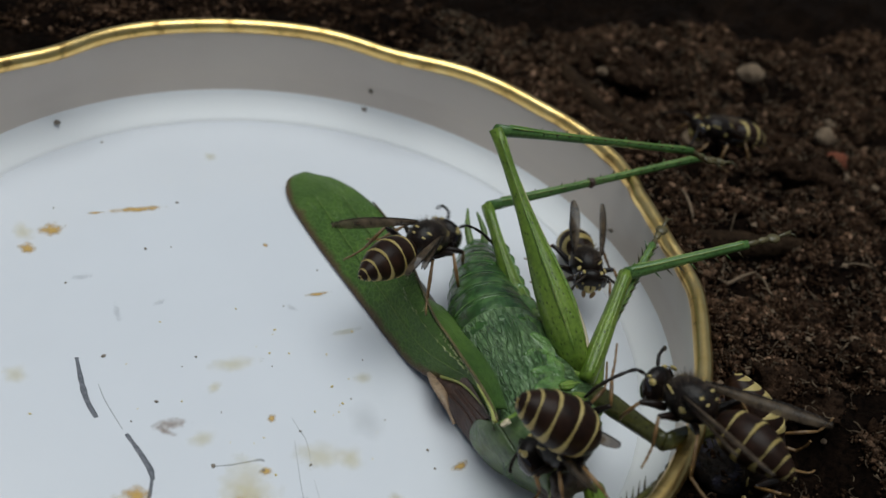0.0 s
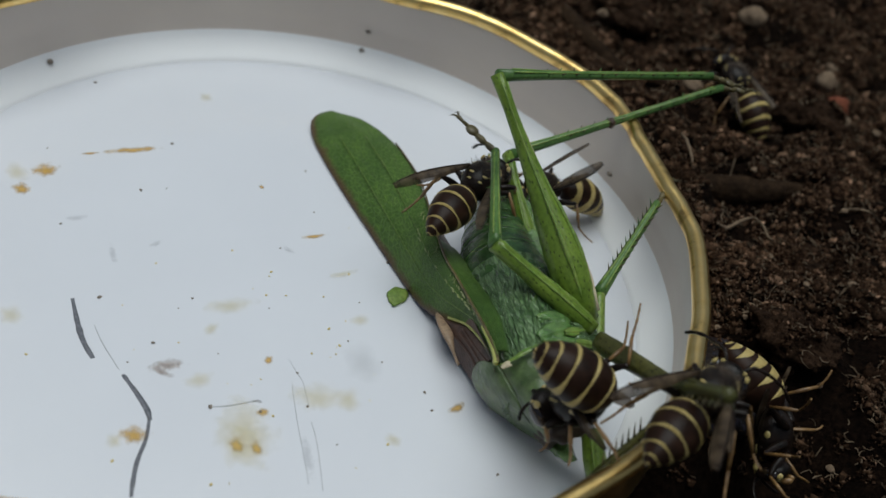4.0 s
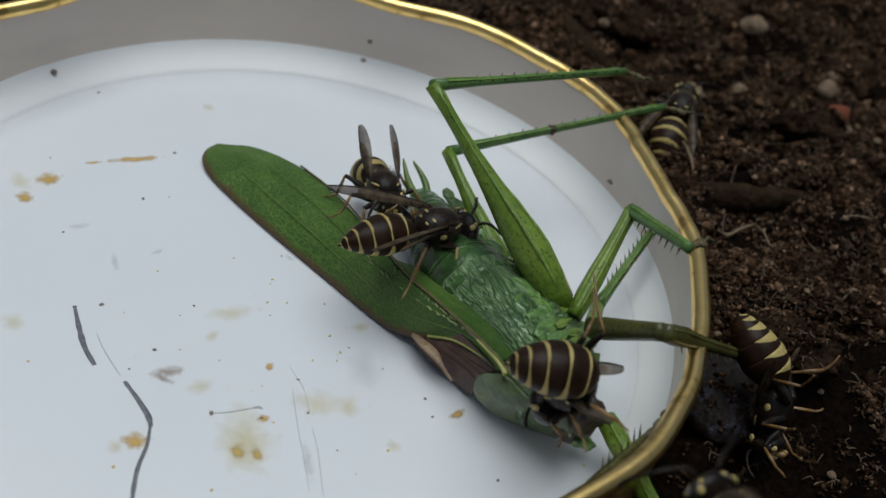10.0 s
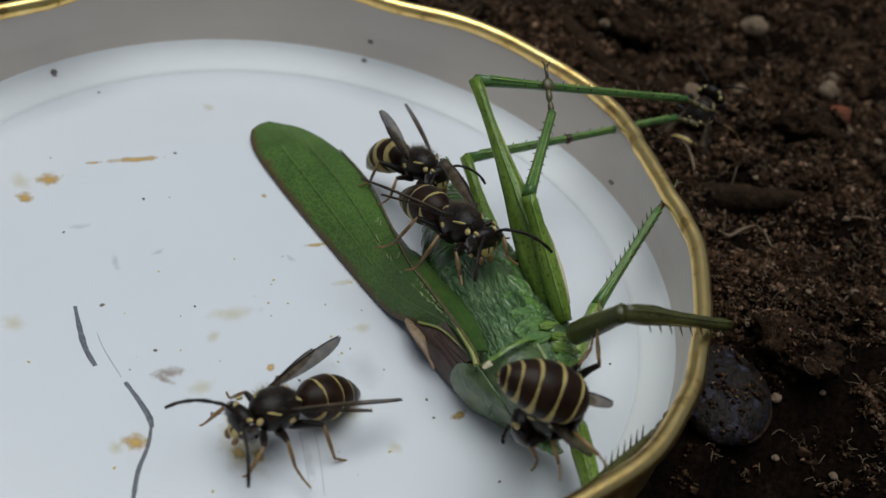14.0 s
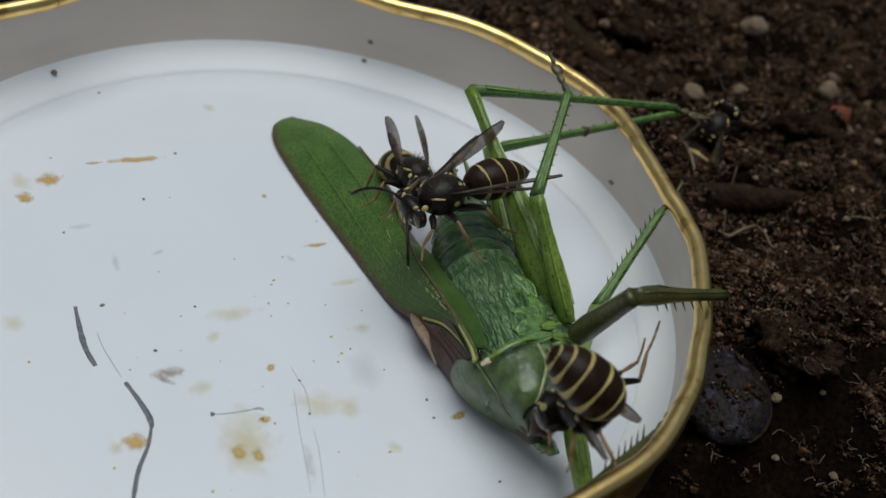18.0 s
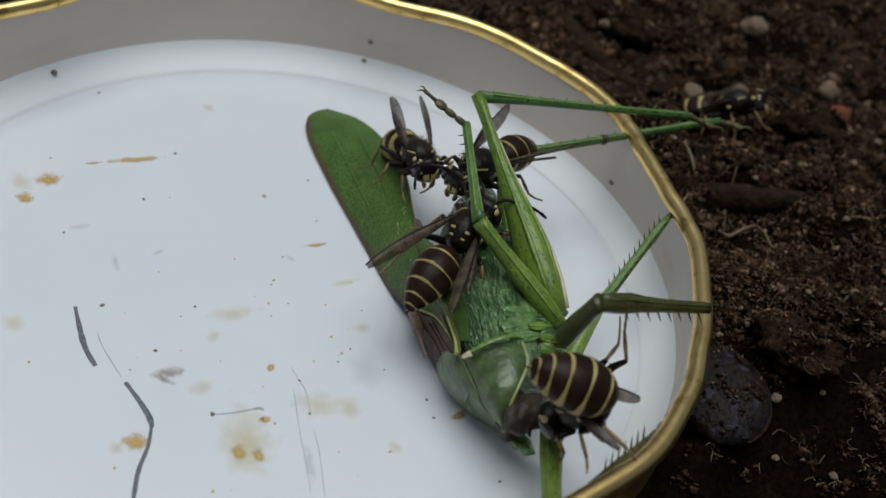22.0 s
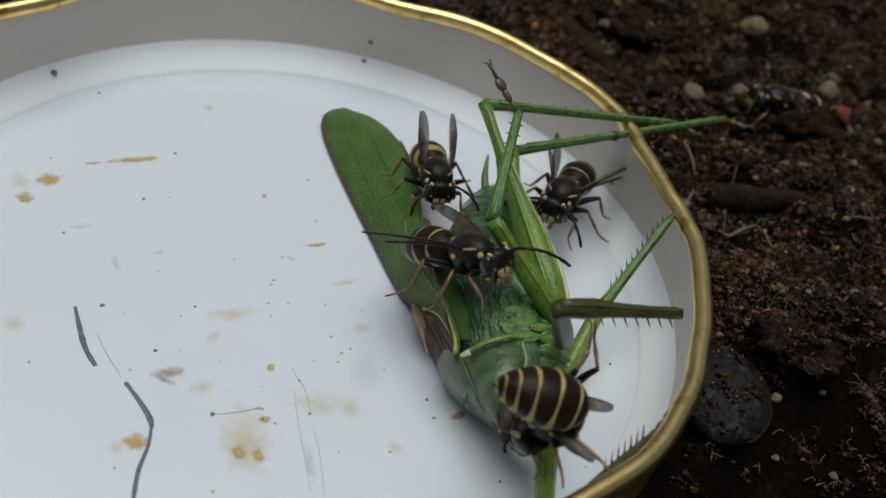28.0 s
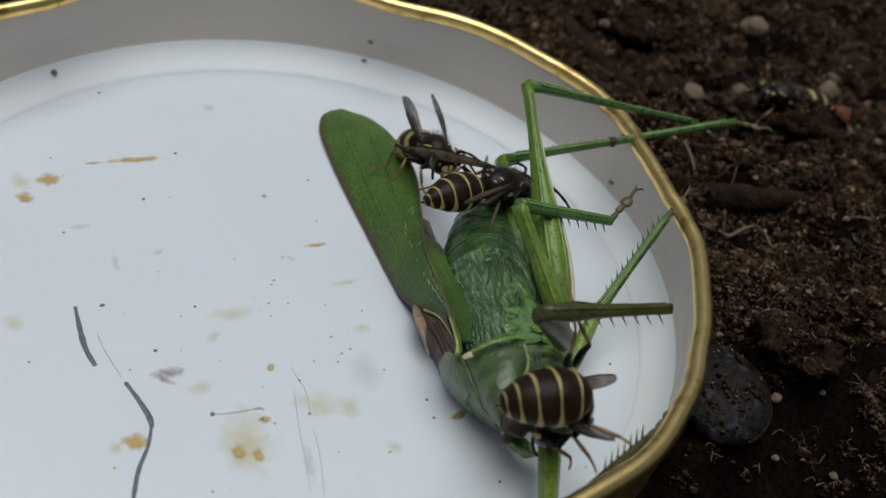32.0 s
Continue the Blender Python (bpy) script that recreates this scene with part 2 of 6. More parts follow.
def wrinkle_material():
    """Pale wet-looking crinkled skin of the flank: long creases and fine short wrinkles, their shade painted into the
    colour.
    """
    m, t, p = nodes_of("wrinkled_skin")
    c = t.nodes.new("ShaderNodeTexCoord")

    def stretched(scale, along, turn, detail, twist):
        mp = t.nodes.new("ShaderNodeMapping")
        mp.vector_type = "TEXTURE"
        mp.inputs["Scale"].default_value = (1.0, along, 1.6)
        mp.inputs["Rotation"].default_value = (0, 0, radians(turn))
        t.links.new(c.outputs["Object"], mp.inputs["Vector"])
        v = t.nodes.new("ShaderNodeTexNoise")
        v.inputs["Scale"].default_value = scale
        v.inputs["Detail"].default_value = detail
        v.inputs["Distortion"].default_value = twist
        t.links.new(mp.outputs["Vector"], v.inputs["Vector"])
        return math_node(t, "ABSOLUTE", math_node(t, "SUBTRACT", v.outputs["Fac"], 0.5))

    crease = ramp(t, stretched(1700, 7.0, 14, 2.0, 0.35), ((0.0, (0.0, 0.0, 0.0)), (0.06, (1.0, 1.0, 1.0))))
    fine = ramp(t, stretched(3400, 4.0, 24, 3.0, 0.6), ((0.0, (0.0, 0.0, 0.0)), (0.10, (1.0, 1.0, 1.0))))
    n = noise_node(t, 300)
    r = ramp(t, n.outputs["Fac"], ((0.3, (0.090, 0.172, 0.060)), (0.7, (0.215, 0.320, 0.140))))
    # crease and wrinkle masks darken the colour too, as painted shade
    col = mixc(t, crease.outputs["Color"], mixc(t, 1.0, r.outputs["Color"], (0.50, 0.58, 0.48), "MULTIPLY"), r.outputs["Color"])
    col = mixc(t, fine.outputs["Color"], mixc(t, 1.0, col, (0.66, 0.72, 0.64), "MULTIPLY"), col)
    t.links.new(col, p.inputs["Base Color"])
    p.inputs["Roughness"].default_value = 0.3
    p.inputs["Specular IOR Level"].default_value = 0.25
    p.inputs["Coat Weight"].default_value = 1.0
    p.inputs["Coat IOR"].default_value = 1.6
    p.inputs["Coat Roughness"].default_value = 0.12
    h = math_node(t, "ADD", crease.outputs["Color"], math_node(t, "MULTIPLY", fine.outputs["Color"], 0.6))
    bump(t, p, h, 1.0, 0.00022)
    return m


WRINKLE = wrinkle_material()


def stain_material(name, colour, strength, scale):
    """A thin dried film: dense in blotches, fading to nothing at its own uneven edge."""
    m, t, p = nodes_of(name)
    uv = t.nodes.new("ShaderNodeUVMap")
    s = t.nodes.new("ShaderNodeSeparateXYZ")
    t.links.new(uv.outputs["UV"], s.inputs[0])
    n = noise_node(t, scale, 5.0, 0.65)
    a = math_node(t, "ADD", math_node(t, "MULTIPLY", math_node(t, "SUBTRACT", n.outputs["Fac"], 0.5), 1.5), math_node(t, "SUBTRACT", 0.72, s.outputs["Y"]))
    a = math_node(t, "MINIMUM", math_node(t, "MAXIMUM", math_node(t, "MULTIPLY", a, strength * 1.6), 0.0), strength)
    t.links.new(a, p.inputs["Alpha"])
    p.inputs["Base Color"].default_value = (*colour, 1)
    p.inputs["Roughness"].default_value = 0.4
    return m


STAIN = stain_material("ochre_stain", (0.58, 0.36, 0.08), 0.85, 900)
FAINT = stain_material("faint_yellow_stain", (0.70, 0.56, 0.17), 0.24, 500)
SMEAR = stain_material("brown_smear", (0.32, 0.22, 0.15), 0.5, 1500)
GREY_SOFT = stain_material("faint_water_mark", (0.5, 0.5, 0.5), 0.16, 200)
GREY = stain_material("grey_rub", (0.40, 0.40, 0.42), 0.2, 1500)


# ---- mesh helpers ----
def mesh_of(name, verts, faces, uvs=None, smooth=True):
    """A mesh from millimetres; uvs are given per vertex."""
    me = bpy.data.meshes.new(name)
    me.from_pydata([tuple(c * MM for c in v) for v in verts], [], faces)
    if uvs:
        layer = me.uv_layers.new(name="UVMap")
        idx = np.zeros(len(me.loops), dtype=np.int32)
        me.loops.foreach_get("vertex_index", idx)
        layer.data.foreach_set("uv", np.asarray(uvs, dtype=np.float32)[idx].ravel())
    me.polygons.foreach_set("use_smooth", [smooth] * len(me.polygons))
    me.update()
    return me


def part(name, me, material, parent=None, label="", m=None):
    ob = new(name, me)
    if material and not me.materials:
        for x in material if isinstance(material, (list, tuple)) else (material,):
            me.materials.append(x)
    ob.parent = parent
    if m is not None:
        ob.matrix_basis = m
    if label:
        ob["label"] = label
    return ob


def spline(points, n):
    """Points along a smooth curve through the control points."""
    p = [Vector(q) for q in points]
    out = []
    k = len(p) - 1
    for i in range(n):
        s = i / (n - 1) * k
        j = min(int(s), k - 1)
        u = s - j
        a, b, c, d = p[max(j - 1, 0)], p[j], p[j + 1], p[min(j + 2, k)]
        out.append(0.5 * (2 * b + (c - a) * u + (2 * a - 5 * b + 4 * c - d) * u * u + (3 * b - a - 3 * c + d) * u ** 3))
    return out


def loft(centres, radii, around=16, caps=True, up=Vector((0, 0, 1)), shape=None):
    """Rings round a line of centres; radii are (side, up) pairs. Returns verts, faces, uvs. u = 0 is the underside."""
    verts, faces, uvs = [], [], []
    n = len(centres)
    for i in range(n):
        c = Vector(centres[i])
        d = (Vector(centres[min(i + 1, n - 1)]) - Vector(centres[max(i - 1, 0)]))
        d = d.normalized() if d.length > 0 else Vector((1, 0, 0))
        side = up.cross(d)
        side = side.normalized() if side.length > 1e-4 else Vector((0, 1, 0))
        top = d.cross(side)
        ra, rb = radii[i] if isinstance(radii[i], (tuple, list)) else (radii[i], radii[i])
        for j in range(around + 1):
            th = 2 * math.pi * j / around
            k = shape(i / (n - 1), th) if shape else 1.0
            verts.append(c + side * (ra * math.sin(th) * k) - top * (rb * math.cos(th) * k))
            uvs.append((j / around, i / (n - 1)))
    w = around + 1
    for i in range(n - 1):
        for j in range(around):
            faces.append((i * w + j, i * w + j + 1, (i + 1) * w + j + 1, (i + 1) * w + j))
    if caps:
        for i, flip in ((0, True), (n - 1, False)):
            k = len(verts)
            verts.append(Vector(centres[i]))
            uvs.append((0.5, i / (n - 1)))
            for j in range(around):
                a, b = i * w + j, i * w + j + 1
                faces.append((b, a, k) if flip else (a, b, k))
    return verts, faces, uvs


def tube(name, points, radii, around=10, n=None, **kw):
    pts = spline(points, n) if n else [Vector(p) for p in points]
    if n:
        rr = []
        for i in range(n):
            s = i / (n - 1) * (len(radii) - 1)
            j = min(int(s), len(radii) - 2)
            a, b = radii[j], radii[j + 1]
            if isinstance(a, (tuple, list)):
                rr.append(tuple(x + (y - x) * (s - j) for x, y in zip(a, b)))
            else:
                rr.append(a + (b - a) * (s - j))
        radii = rr
    return mesh_of(name, *loft(pts, radii, around, **kw))


def joined(pieces):
    """Several (verts, faces, uvs) as one."""
    V, F, U = [], [], []
    for v, f, u in pieces:
        o = len(V)
        V += v
        U += u
        F += [tuple(i + o for i in q) for q in f]
    return V, F, U


def blob(c, r, seed=0, rough=0.0, around=12, rows=8):
    """An ellipsoid with an uneven surface."""
    v, f, u = loft([Vector((c[0] + r[0] * -math.cos(math.pi * i / rows), c[1], c[2])) for i in range(rows + 1)],
                   [(r[1] * math.sin(math.pi * i / rows), r[2] * math.sin(math.pi * i / rows)) for i in range(rows + 1)], around, caps=False)
    if rough:
        cc = Vector(c)
        out = []
        for p in v:
            d = p - cc
            out.append(cc + d * (1 + rough * noise.noise(Vector((d.x / r[0], d.y / r[1], d.z / r[2])) * 1.3 + Vector((seed * 7.3, 0, 0)))))
        v = out
    return v, f, u


def smooth01(x):
    x = min(max(x, 0.0), 1.0)
    return x * x * (3 - 2 * x)


# x, y, depth, width of pits, placed where the soil is to be dark
HOLLOWS = ((46.8, 59.0, 3.4, 3.4), (41.5, 59.3, 3.6, 4.6), (48.5, 22.4, 2.6, 3.2), (44.1, 42.2, 2.6, 2.6), (52.9, -14.1, 5.0, 9.0), (46.6, -16.6, 3.5, 6.0),
           (41.2, -16.3, 3.0, 5.0), (64.9, 59.5, -0.8, 6.0), (54.8, 6.8, 2.4, 3.4), (31.5, 50.5, 3.8, 5.0), (53.6, 67.4, 3.0, 4.0), (50.1, 41.8, 3.2, 3.4),
           (47.1, 27.5, 2.8, 2.6), (52.5, 29.0, 2.8, 2.6), (55.2, -9.8, 3.0, 7.0))


def soil_height(x, y):
    """Millimetres; the lid is pressed into loose soil."""
    r = math.hypot(x, y)
    far = smooth01((r - 41.5) / 5.0)
    h = 3.0 + 2.8 * noise.noise(Vector((x / 23, y / 23, 1.0))) + 2.3 * noise.noise(Vector((x / 8, y / 8, 5.0)))
    h += 1.2 * noise.noise(Vector((x / 3.2, y / 3.2, 9.0))) + 0.7 * noise.noise(Vector((x / 1.4, y / 1.4, 3.0)))
    h += 3.0 * smooth01((x - 60) / 60) - 2.0 * math.exp(-((x - 44) ** 2 + (y + 24) ** 2) / 160)
    for hx, hy, depth, wide in HOLLOWS:
        h -= depth * math.exp(-((x - hx) ** 2 + (y - hy) ** 2) / wide ** 2)
    return -1.4 * (1 - far) + h * far


def ground():
    def line(lo, hi, step):
        a = list(np.arange(lo, hi + step / 2, step))
        g, v, w = step, hi, []
        while v < 60000:
            g *= 1.35
            v += g
            w.append(v)
        g, v, q = step, lo, []
        while v > -60000:
            g *= 1.35
            v -= g
            q.append(v)
        return q[::-1] + a + w
    xs, ys = line(-50, 84, 0.6), line(-40, 98, 0.6)
    verts = [(x, y, soil_height(x, y) if abs(x) < 400 and abs(y) < 400 else 4.0 + 0.01 * noise.noise(Vector((x / 300, y / 300, 0))) * min(abs(x) + abs(y), 3000))
             for y in ys for x in xs]
    w = len(xs)
    faces = [(j * w + i, j * w + i + 1, (j + 1) * w + i + 1, (j + 1) * w + i) for j in range(len(ys) - 1) for i in range(w - 1)]
    ob = new("ground", mesh_of("ground", verts, faces))
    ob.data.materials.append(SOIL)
    tagged(ob, "dark brown loose garden soil, gap shade in its colour", "soil", kind="structure")


ground()


CLODS = []


def surface_height(x, y):
    """The soil's height with its clods on it."""
    h = soil_height(x, y)
    for cx, cy, cz, a, b, top, turn in CLODS:
        dx, dy = x - cx, y - cy
        u, v = (dx * math.cos(turn) + dy * math.sin(turn)) / a, (dy * math.cos(turn) - dx * math.sin(turn)) / b
        k = u * u + v * v
        if k < 0.95:
            h = max(h, cz + top * math.sqrt(1 - k))
    return h


def in_view(x, y):
    return math.hypot(x, y) > 42.6 and not (x < 16 and y < 38) and y < 70 + max(x - 16, 0) * 0.45 and x < 66 + 0.2 * y


def loose(x, y):
    """How thickly crumbs lie: in clusters on the lumps, few in the pits, where the near-black bed gives the shade."""
    d = noise.noise(Vector((x / 3.6, y / 3.6, 7.0))) + 0.7 * noise.noise(Vector((x / 1.5, y / 1.5, 2.0))) + 0.6 * noise.noise(Vector((x / 10, y / 10, 4.0))) + 0.12
    for hx, hy, depth, wide in HOLLOWS:
        d -= min(0.13 * depth, 0.42) * math.exp(-((x - hx) ** 2 + (y - hy) ** 2) / (wide * wide * 1.2))
    d -= 0.45 * math.exp(-((x - 44) ** 2 + (y + 13) ** 2) / 45) + 0.28 * math.exp(-((x - 45.2) ** 2 + (y + 2.9) ** 2) / 30)  # bares the near-black bed for a shaded patch, and clears the smooth shell
    return d


def crumbs():
    """Loose crumbs and grains over the soil, thicker on the lumps than in the pits."""
    rng = random.Random(3)
    spots = []
    while len(spots) < 130000:
        x, y = rng.uniform(14, 82) if len(spots) % 5 else rng.uniform(-48, 40), rng.uniform(-30, 96)
        if in_view(x, y) and loose(x, y) > rng.uniform(-0.35, 0.45):
            on_shell = math.hypot((x - 45.2) / 4.5, (y + 2.9) / 6.3)
            if on_shell < 1 and (y > -4.5 + 2 * noise.noise(Vector((x / 2, y / 2, 0))) or rng.random() < 0.5) and rng.random() < 0.88:
                continue
            spots.append((x, y, surface_height(x, y) + rng.uniform(0, 0.35)))
    P = np.array(spots)
    g = np.random.default_rng(5)
    n = len(P)
    s = 0.07 + 0.21 * g.random(n) ** 2 + 0.45 * g.random(n) ** 40
    base = np.array([(1, 0, 0), (-1, 0, 0), (0, 1, 0), (0, -1, 0), (0, 0, 1), (0, 0, -1)], float)
    tri = np.array([(0, 2, 4), (2, 1, 4), (1, 3, 4), (3, 0, 4), (2, 0, 5), (1, 2, 5), (3, 1, 5), (0, 3, 5)])
    q = np.linalg.qr(g.normal(size=(n, 3, 3)))[0]
    stretch = g.uniform(0.35, 1.9, (n, 1, 3)) * g.uniform(0.6, 1.4, (n, 6, 1))
    V = np.einsum("nij,nkj->nki", q, base[None] * stretch) * s[:, None, None]
    V += P[:, None, :] + np.stack([np.zeros(n), np.zeros(n), s * 0.35], 1)[:, None, :]
    F = (tri[None] + 6 * np.arange(n)[:, None, None]).reshape(-1)
    me = bpy.data.meshes.new("soil_crumbs")
    me.vertices.add(6 * n)
    me.vertices.foreach_set("co", (V * MM).astype(np.float32).ravel())
    me.loops.add(24 * n)
    me.loops.foreach_set("vertex_index", F.astype(np.int32))
    me.polygons.add(8 * n)
    me.polygons.foreach_set("loop_start", np.arange(0, 24 * n, 3, dtype=np.int32))
    me.update(calc_edges=True)
    me.polygons.foreach_set("use_smooth", [True] * (8 * n))
    ob = new("soil_crumbs", me)
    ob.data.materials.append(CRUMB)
    tagged(ob, "small dark crumbs and grains of loose soil", "soil crumbs", kind="stuff")


def fibres():
    """Fine dry roots and plant fibres in the soil."""
    rng = random.Random(8)
    pieces = []
    count = 0
    while count < 8500:
        x, y = rng.uniform(5, 74), rng.uniform(-36, 82)
        if not in_view(x, y) or math.hypot(x, y) < 44 or math.hypot(x - 45.2, y + 2.9) < 6.5 or loose(x, y) < rng.uniform(-0.5, 0.4):
            continue
        L = rng.uniform(0.3, 1.3) if rng.random() < 0.975 else rng.uniform(2, 4.5)
        a, bend = rng.uniform(0, 6.28), rng.uniform(-1.3, 1.3) ** 3
        pts = []
        for i in range(4):
            s = i / 3
            pts.append(Vector((x, y, 0)) + Vector((math.cos(a + bend * s), math.sin(a + bend * s), 0)) * L * s)
            z = surface_height(pts[-1].x, pts[-1].y) + 0.12 + rng.uniform(0, 0.4)
            pts[-1].z = z if i == 0 else min(max(z, pts[0].z - 0.25 * L), pts[0].z + 0.25 * L)
        r = rng.uniform(0.03, 0.10) if L < 1.4 else rng.uniform(0.03, 0.07)
        pieces.append(loft(pts, [r, r * 1.1, r, r * 0.5], 4, caps=False))
        count += 1
    ob = new("plant_fibres", mesh_of("plant_fibres", *joined(pieces)[:2]))
    ob.data.materials.append(STRAW)
    tagged(ob, "dry brown root hairs and fibres in the soil", "plant fibres", kind="stuff")


def clod(x, y, a, b, h, seed):
    v, f, u = blob((0, 0, 0), (a, b, h), seed, 0.5, 48, 34)
    v = [p + p.normalized() * 0.9 * noise.noise(p * 0.8 + Vector((seed * 3.1, 0, 0))) + p.normalized() * 0.55 * noise.noise(p * 2.0) + p.normalized() * 0.3 * noise.noise(p * 4.5) for p in v]
    ob = part("soil_clod", mesh_of("soil_clod", v, f, u), CLOD, m=pose(x * MM, y * MM, (soil_height(x, y) + h * 0.25) * MM, 0, 0, seed * 50))
    CLODS.append((x, y, soil_height(x, y) + h * 0.25, a, b, h, radians(seed * 50)))
    return tagged(ob, "large crumbly lump of dark brown soil", "soil clod", "lumps of soil")


clod(51.53, 2.73, 4.6, 3.6, 2.2, 3)
clod(55.31, 19.26, 3.8, 3.0, 1.8, 5)
clod(29.02, 50.64, 6.0, 4.0, 2.2, 7)
clod(39.14, 60.28, 5.0, 4.5, 2.4, 8)
clod(61.65, 72.94, 4.6, 3.2, 1.8, 9)
clod(33.4, 66.5, 5.2, 3.4, 2.4, 10)
clod(58.6, 46.0, 4.2, 3.2, 2.2, 11)
clod(57.0, 33.8, 3.4, 2.6, 1.9, 12)
clod(61.0, 11.5, 3.2, 2.4, 1.7, 13)
clod(47.0, 34.6, 2.6, 2.0, 1.5, 14)
clod(66.0, 64.5, 4.4, 3.6, 2.6, 15)
CLODS.append((45.2, -2.9, soil_height(45.2, -2.9) - 0.2, 4.6, 6.4, 2.56, math.atan2(-2.9, 45.2)))
crumbs()
fibres()
CLODS.pop()


def pebble(x, y, r, mat, label, seed, flat=0.75, sink=0.3):
    z = soil_height(x, y) + r * flat * (1 - 2 * sink) + 0.4
    ob = part("pebble", mesh_of("pebble", *blob((0, 0, 0), (r * 1.1, r, r * flat), seed, 0.35, 14, 9)), mat, m=pose(x * MM, y * MM, z * MM, 0, 0, seed * 37))
    return tagged(ob, label, "pebble", "pebbles in the soil")


def splinter(points, r, mat, label, name="splinter"):
    pts = [Vector((x, y, soil_height(x, y) + z)) for x, y, z in points]
    me = tube(name, pts, [r * 0.6, r, r, r * 0.4], 8, 14, shape=lambda s, th: 1 + 0.25 * noise.noise(Vector((s * 6, th, r))))
    return tagged(part(name, me, mat), label, name)


def snail_shell(x, y, r):
    """A dark flat shell half sunk in the soil beside the lid, with growth lines and a brown lip."""
    ob = new("snail_shell")
    ob.matrix_basis = pose(x * MM, y * MM, (soil_height(x, y) - 0.2) * MM, 0, 0, math.degrees(math.atan2(y, x)))
    n, q = 30, 60
    V, F, U = [], [], []
    for i in range(n + 1):
        e = math.pi / 2 * i / n
        for j in range(q):
            a = 2 * math.pi * j / q
            w = 1 + 0.012 * math.sin(a * 26 + i * 0.35) + 0.03 * noise.noise(Vector((math.cos(a) * 2, math.sin(a) * 2, e * 2)))
            rr = r * math.cos(e) ** 0.8 * w if i < n else 0.0
            V.append((0.72 * rr * math.cos(a), rr * math.sin(a), 0.40 * r * math.sin(e) * w))
            U.append((j / q, i / n))
    for i in range(n):
        for j in range(q):
            F.append((i * q + j, i * q + (j + 1) % q, (i + 1) * q + (j + 1) % q, (i + 1) * q + j))
    part("whorl", mesh_of("whorl", V, F, U), SHELL, ob)
    part("lip", mesh_of("lip", *loft([(r * 0.72 * math.cos(radians(a)), r * 1.0 * math.sin(radians(a)), 0.25) for a in range(-60, 130, 6)], [0.20] * 32, 6)), ROOT, ob, "brown lip of the shell")
    return tagged(ob, "dark bluish ridged snail shell half sunk in soil", "snail shell")


pebble(52.9, 72.38, 1.9, PALE, "pale rounded pebble half sunk in dark soil", 1, 0.75)
pebble(50.15, 55.17, 1.1, PALE, "small greyish pebble in dark soil", 2, 0.75)
pebble(42.84, 48.25, 1.5, PALE, "pale round pebble beside the lid's rim", 3, 0.75)
pebble(62.13, 57.71, 1.4, PALE, "pale angular pebble in dark soil", 4, 1.0)
pebble(63.47, 61.77, 1.0, PALE, "small pale pebble in dark soil", 5, 0.75)
pebble(63.15, 52.49, 1.6, BRICK_RED, "small reddish brick pebble in dark soil", 6, 0.9, 0.05)
pebble(62.96, 46.77, 0.8, PALE, "small pale pebble in dark soil", 7, 0.75)
pebble(60.07, 15.17, 0.55, PALE, "tiny pale grit stone in dark soil", 20, 0.75)
pebble(50.14, -2.57, 0.5, PALE, "tiny pale grit stone in dark soil", 21, 0.75)
pebble(40.28, -18.78, 0.75, PALE, "tiny pale grit stone in dark soil", 22, 0.75)
pebble(52.13, 18.73, 0.5, PALE, "tiny pale grit stone in dark soil", 23, 0.75)
pebble(37.37, 44.35, 1.2, CLOD, "tiny pale grit stone in dark soil", 24, 0.75)
pebble(30.85, 64.2, 0.9, PALE, "tiny pale grit stone in dark soil", 25, 0.75)
pebble(60.06, 26.43, 0.4, PALE, "tiny pale grit stone in dark soil", 26, 0.75)
pebble(49.69, 30.86, 0.4, PALE, "tiny pale grit stone in dark soil", 27, 0.75)
pebble(54.43, 12.79, 0.35, PALE, "tiny pale grit stone in dark soil", 28, 0.75)
pebble(56.85, -7.27, 0.4, PALE, "tiny pale grit stone in dark soil", 29, 0.75)
pebble(51.03, -6.96, 0.35, PALE, "tiny pale grit stone in dark soil", 30, 0.75)
pebble(66.88, 45.46, 0.5, PALE, "tiny pale grit stone in dark soil", 31, 0.75)
pebble(47.1, 4.91, 0.3, PALE, "tiny pale grit stone in dark soil", 32, 0.75)
pebble(39.06, 61.36, 0.8, PALE, "tiny pale grit stone in dark soil", 33, 0.75)
pebble(52.78, 34.51, 0.35, PALE, "tiny pale grit stone in dark soil", 34, 0.75)
pebble(55.15, -0.11, 0.3, PALE, "tiny pale grit stone in dark soil", 35, 0.75)
pebble(44.73, 4.1, 0.35, PALE, "tiny pale grit stone in dark soil", 36, 0.75)
splinter([(44.95, 19.68, 0.8), (46.82, 21.76, 0.8), (48.61, 24.06, 0.8), (50.13, 24.86, 0.8)], 0.22, PALE, "pale grey wood splinter on the soil", "splinter")
splinter([(50.13, 24.86, 0.8), (51.25, 23.99, 0.8), (51.86, 22.09, 0.8), (52.28, 21.0, 0.8)], 0.14, STRAW, "brown curled root hair on the soil", "splinter")
splinter([(40.56, 33.36, 0.8), (41.07, 31.36, 0.8), (41.63, 29.21, 0.8), (41.87, 28.14, 0.8)], 0.2, PALE, "pale short wood splinter beside the lid", "splinter")
splinter([(47.22, 31.47, 0.8), (46.82, 27.24, 0.8), (46.21, 23.67, 0.8), (45.49, 21.25, 0.8)], 0.13, STRAW, "thin dry grass stem on the soil", "splinter")
splinter([(38.14, 56.86, 0.8), (39.92, 59.01, 0.8), (41.92, 58.66, 0.8), (43.94, 58.97, 0.8)], 0.18, STRAW, "dry curled rootlet on the soil", "splinter")
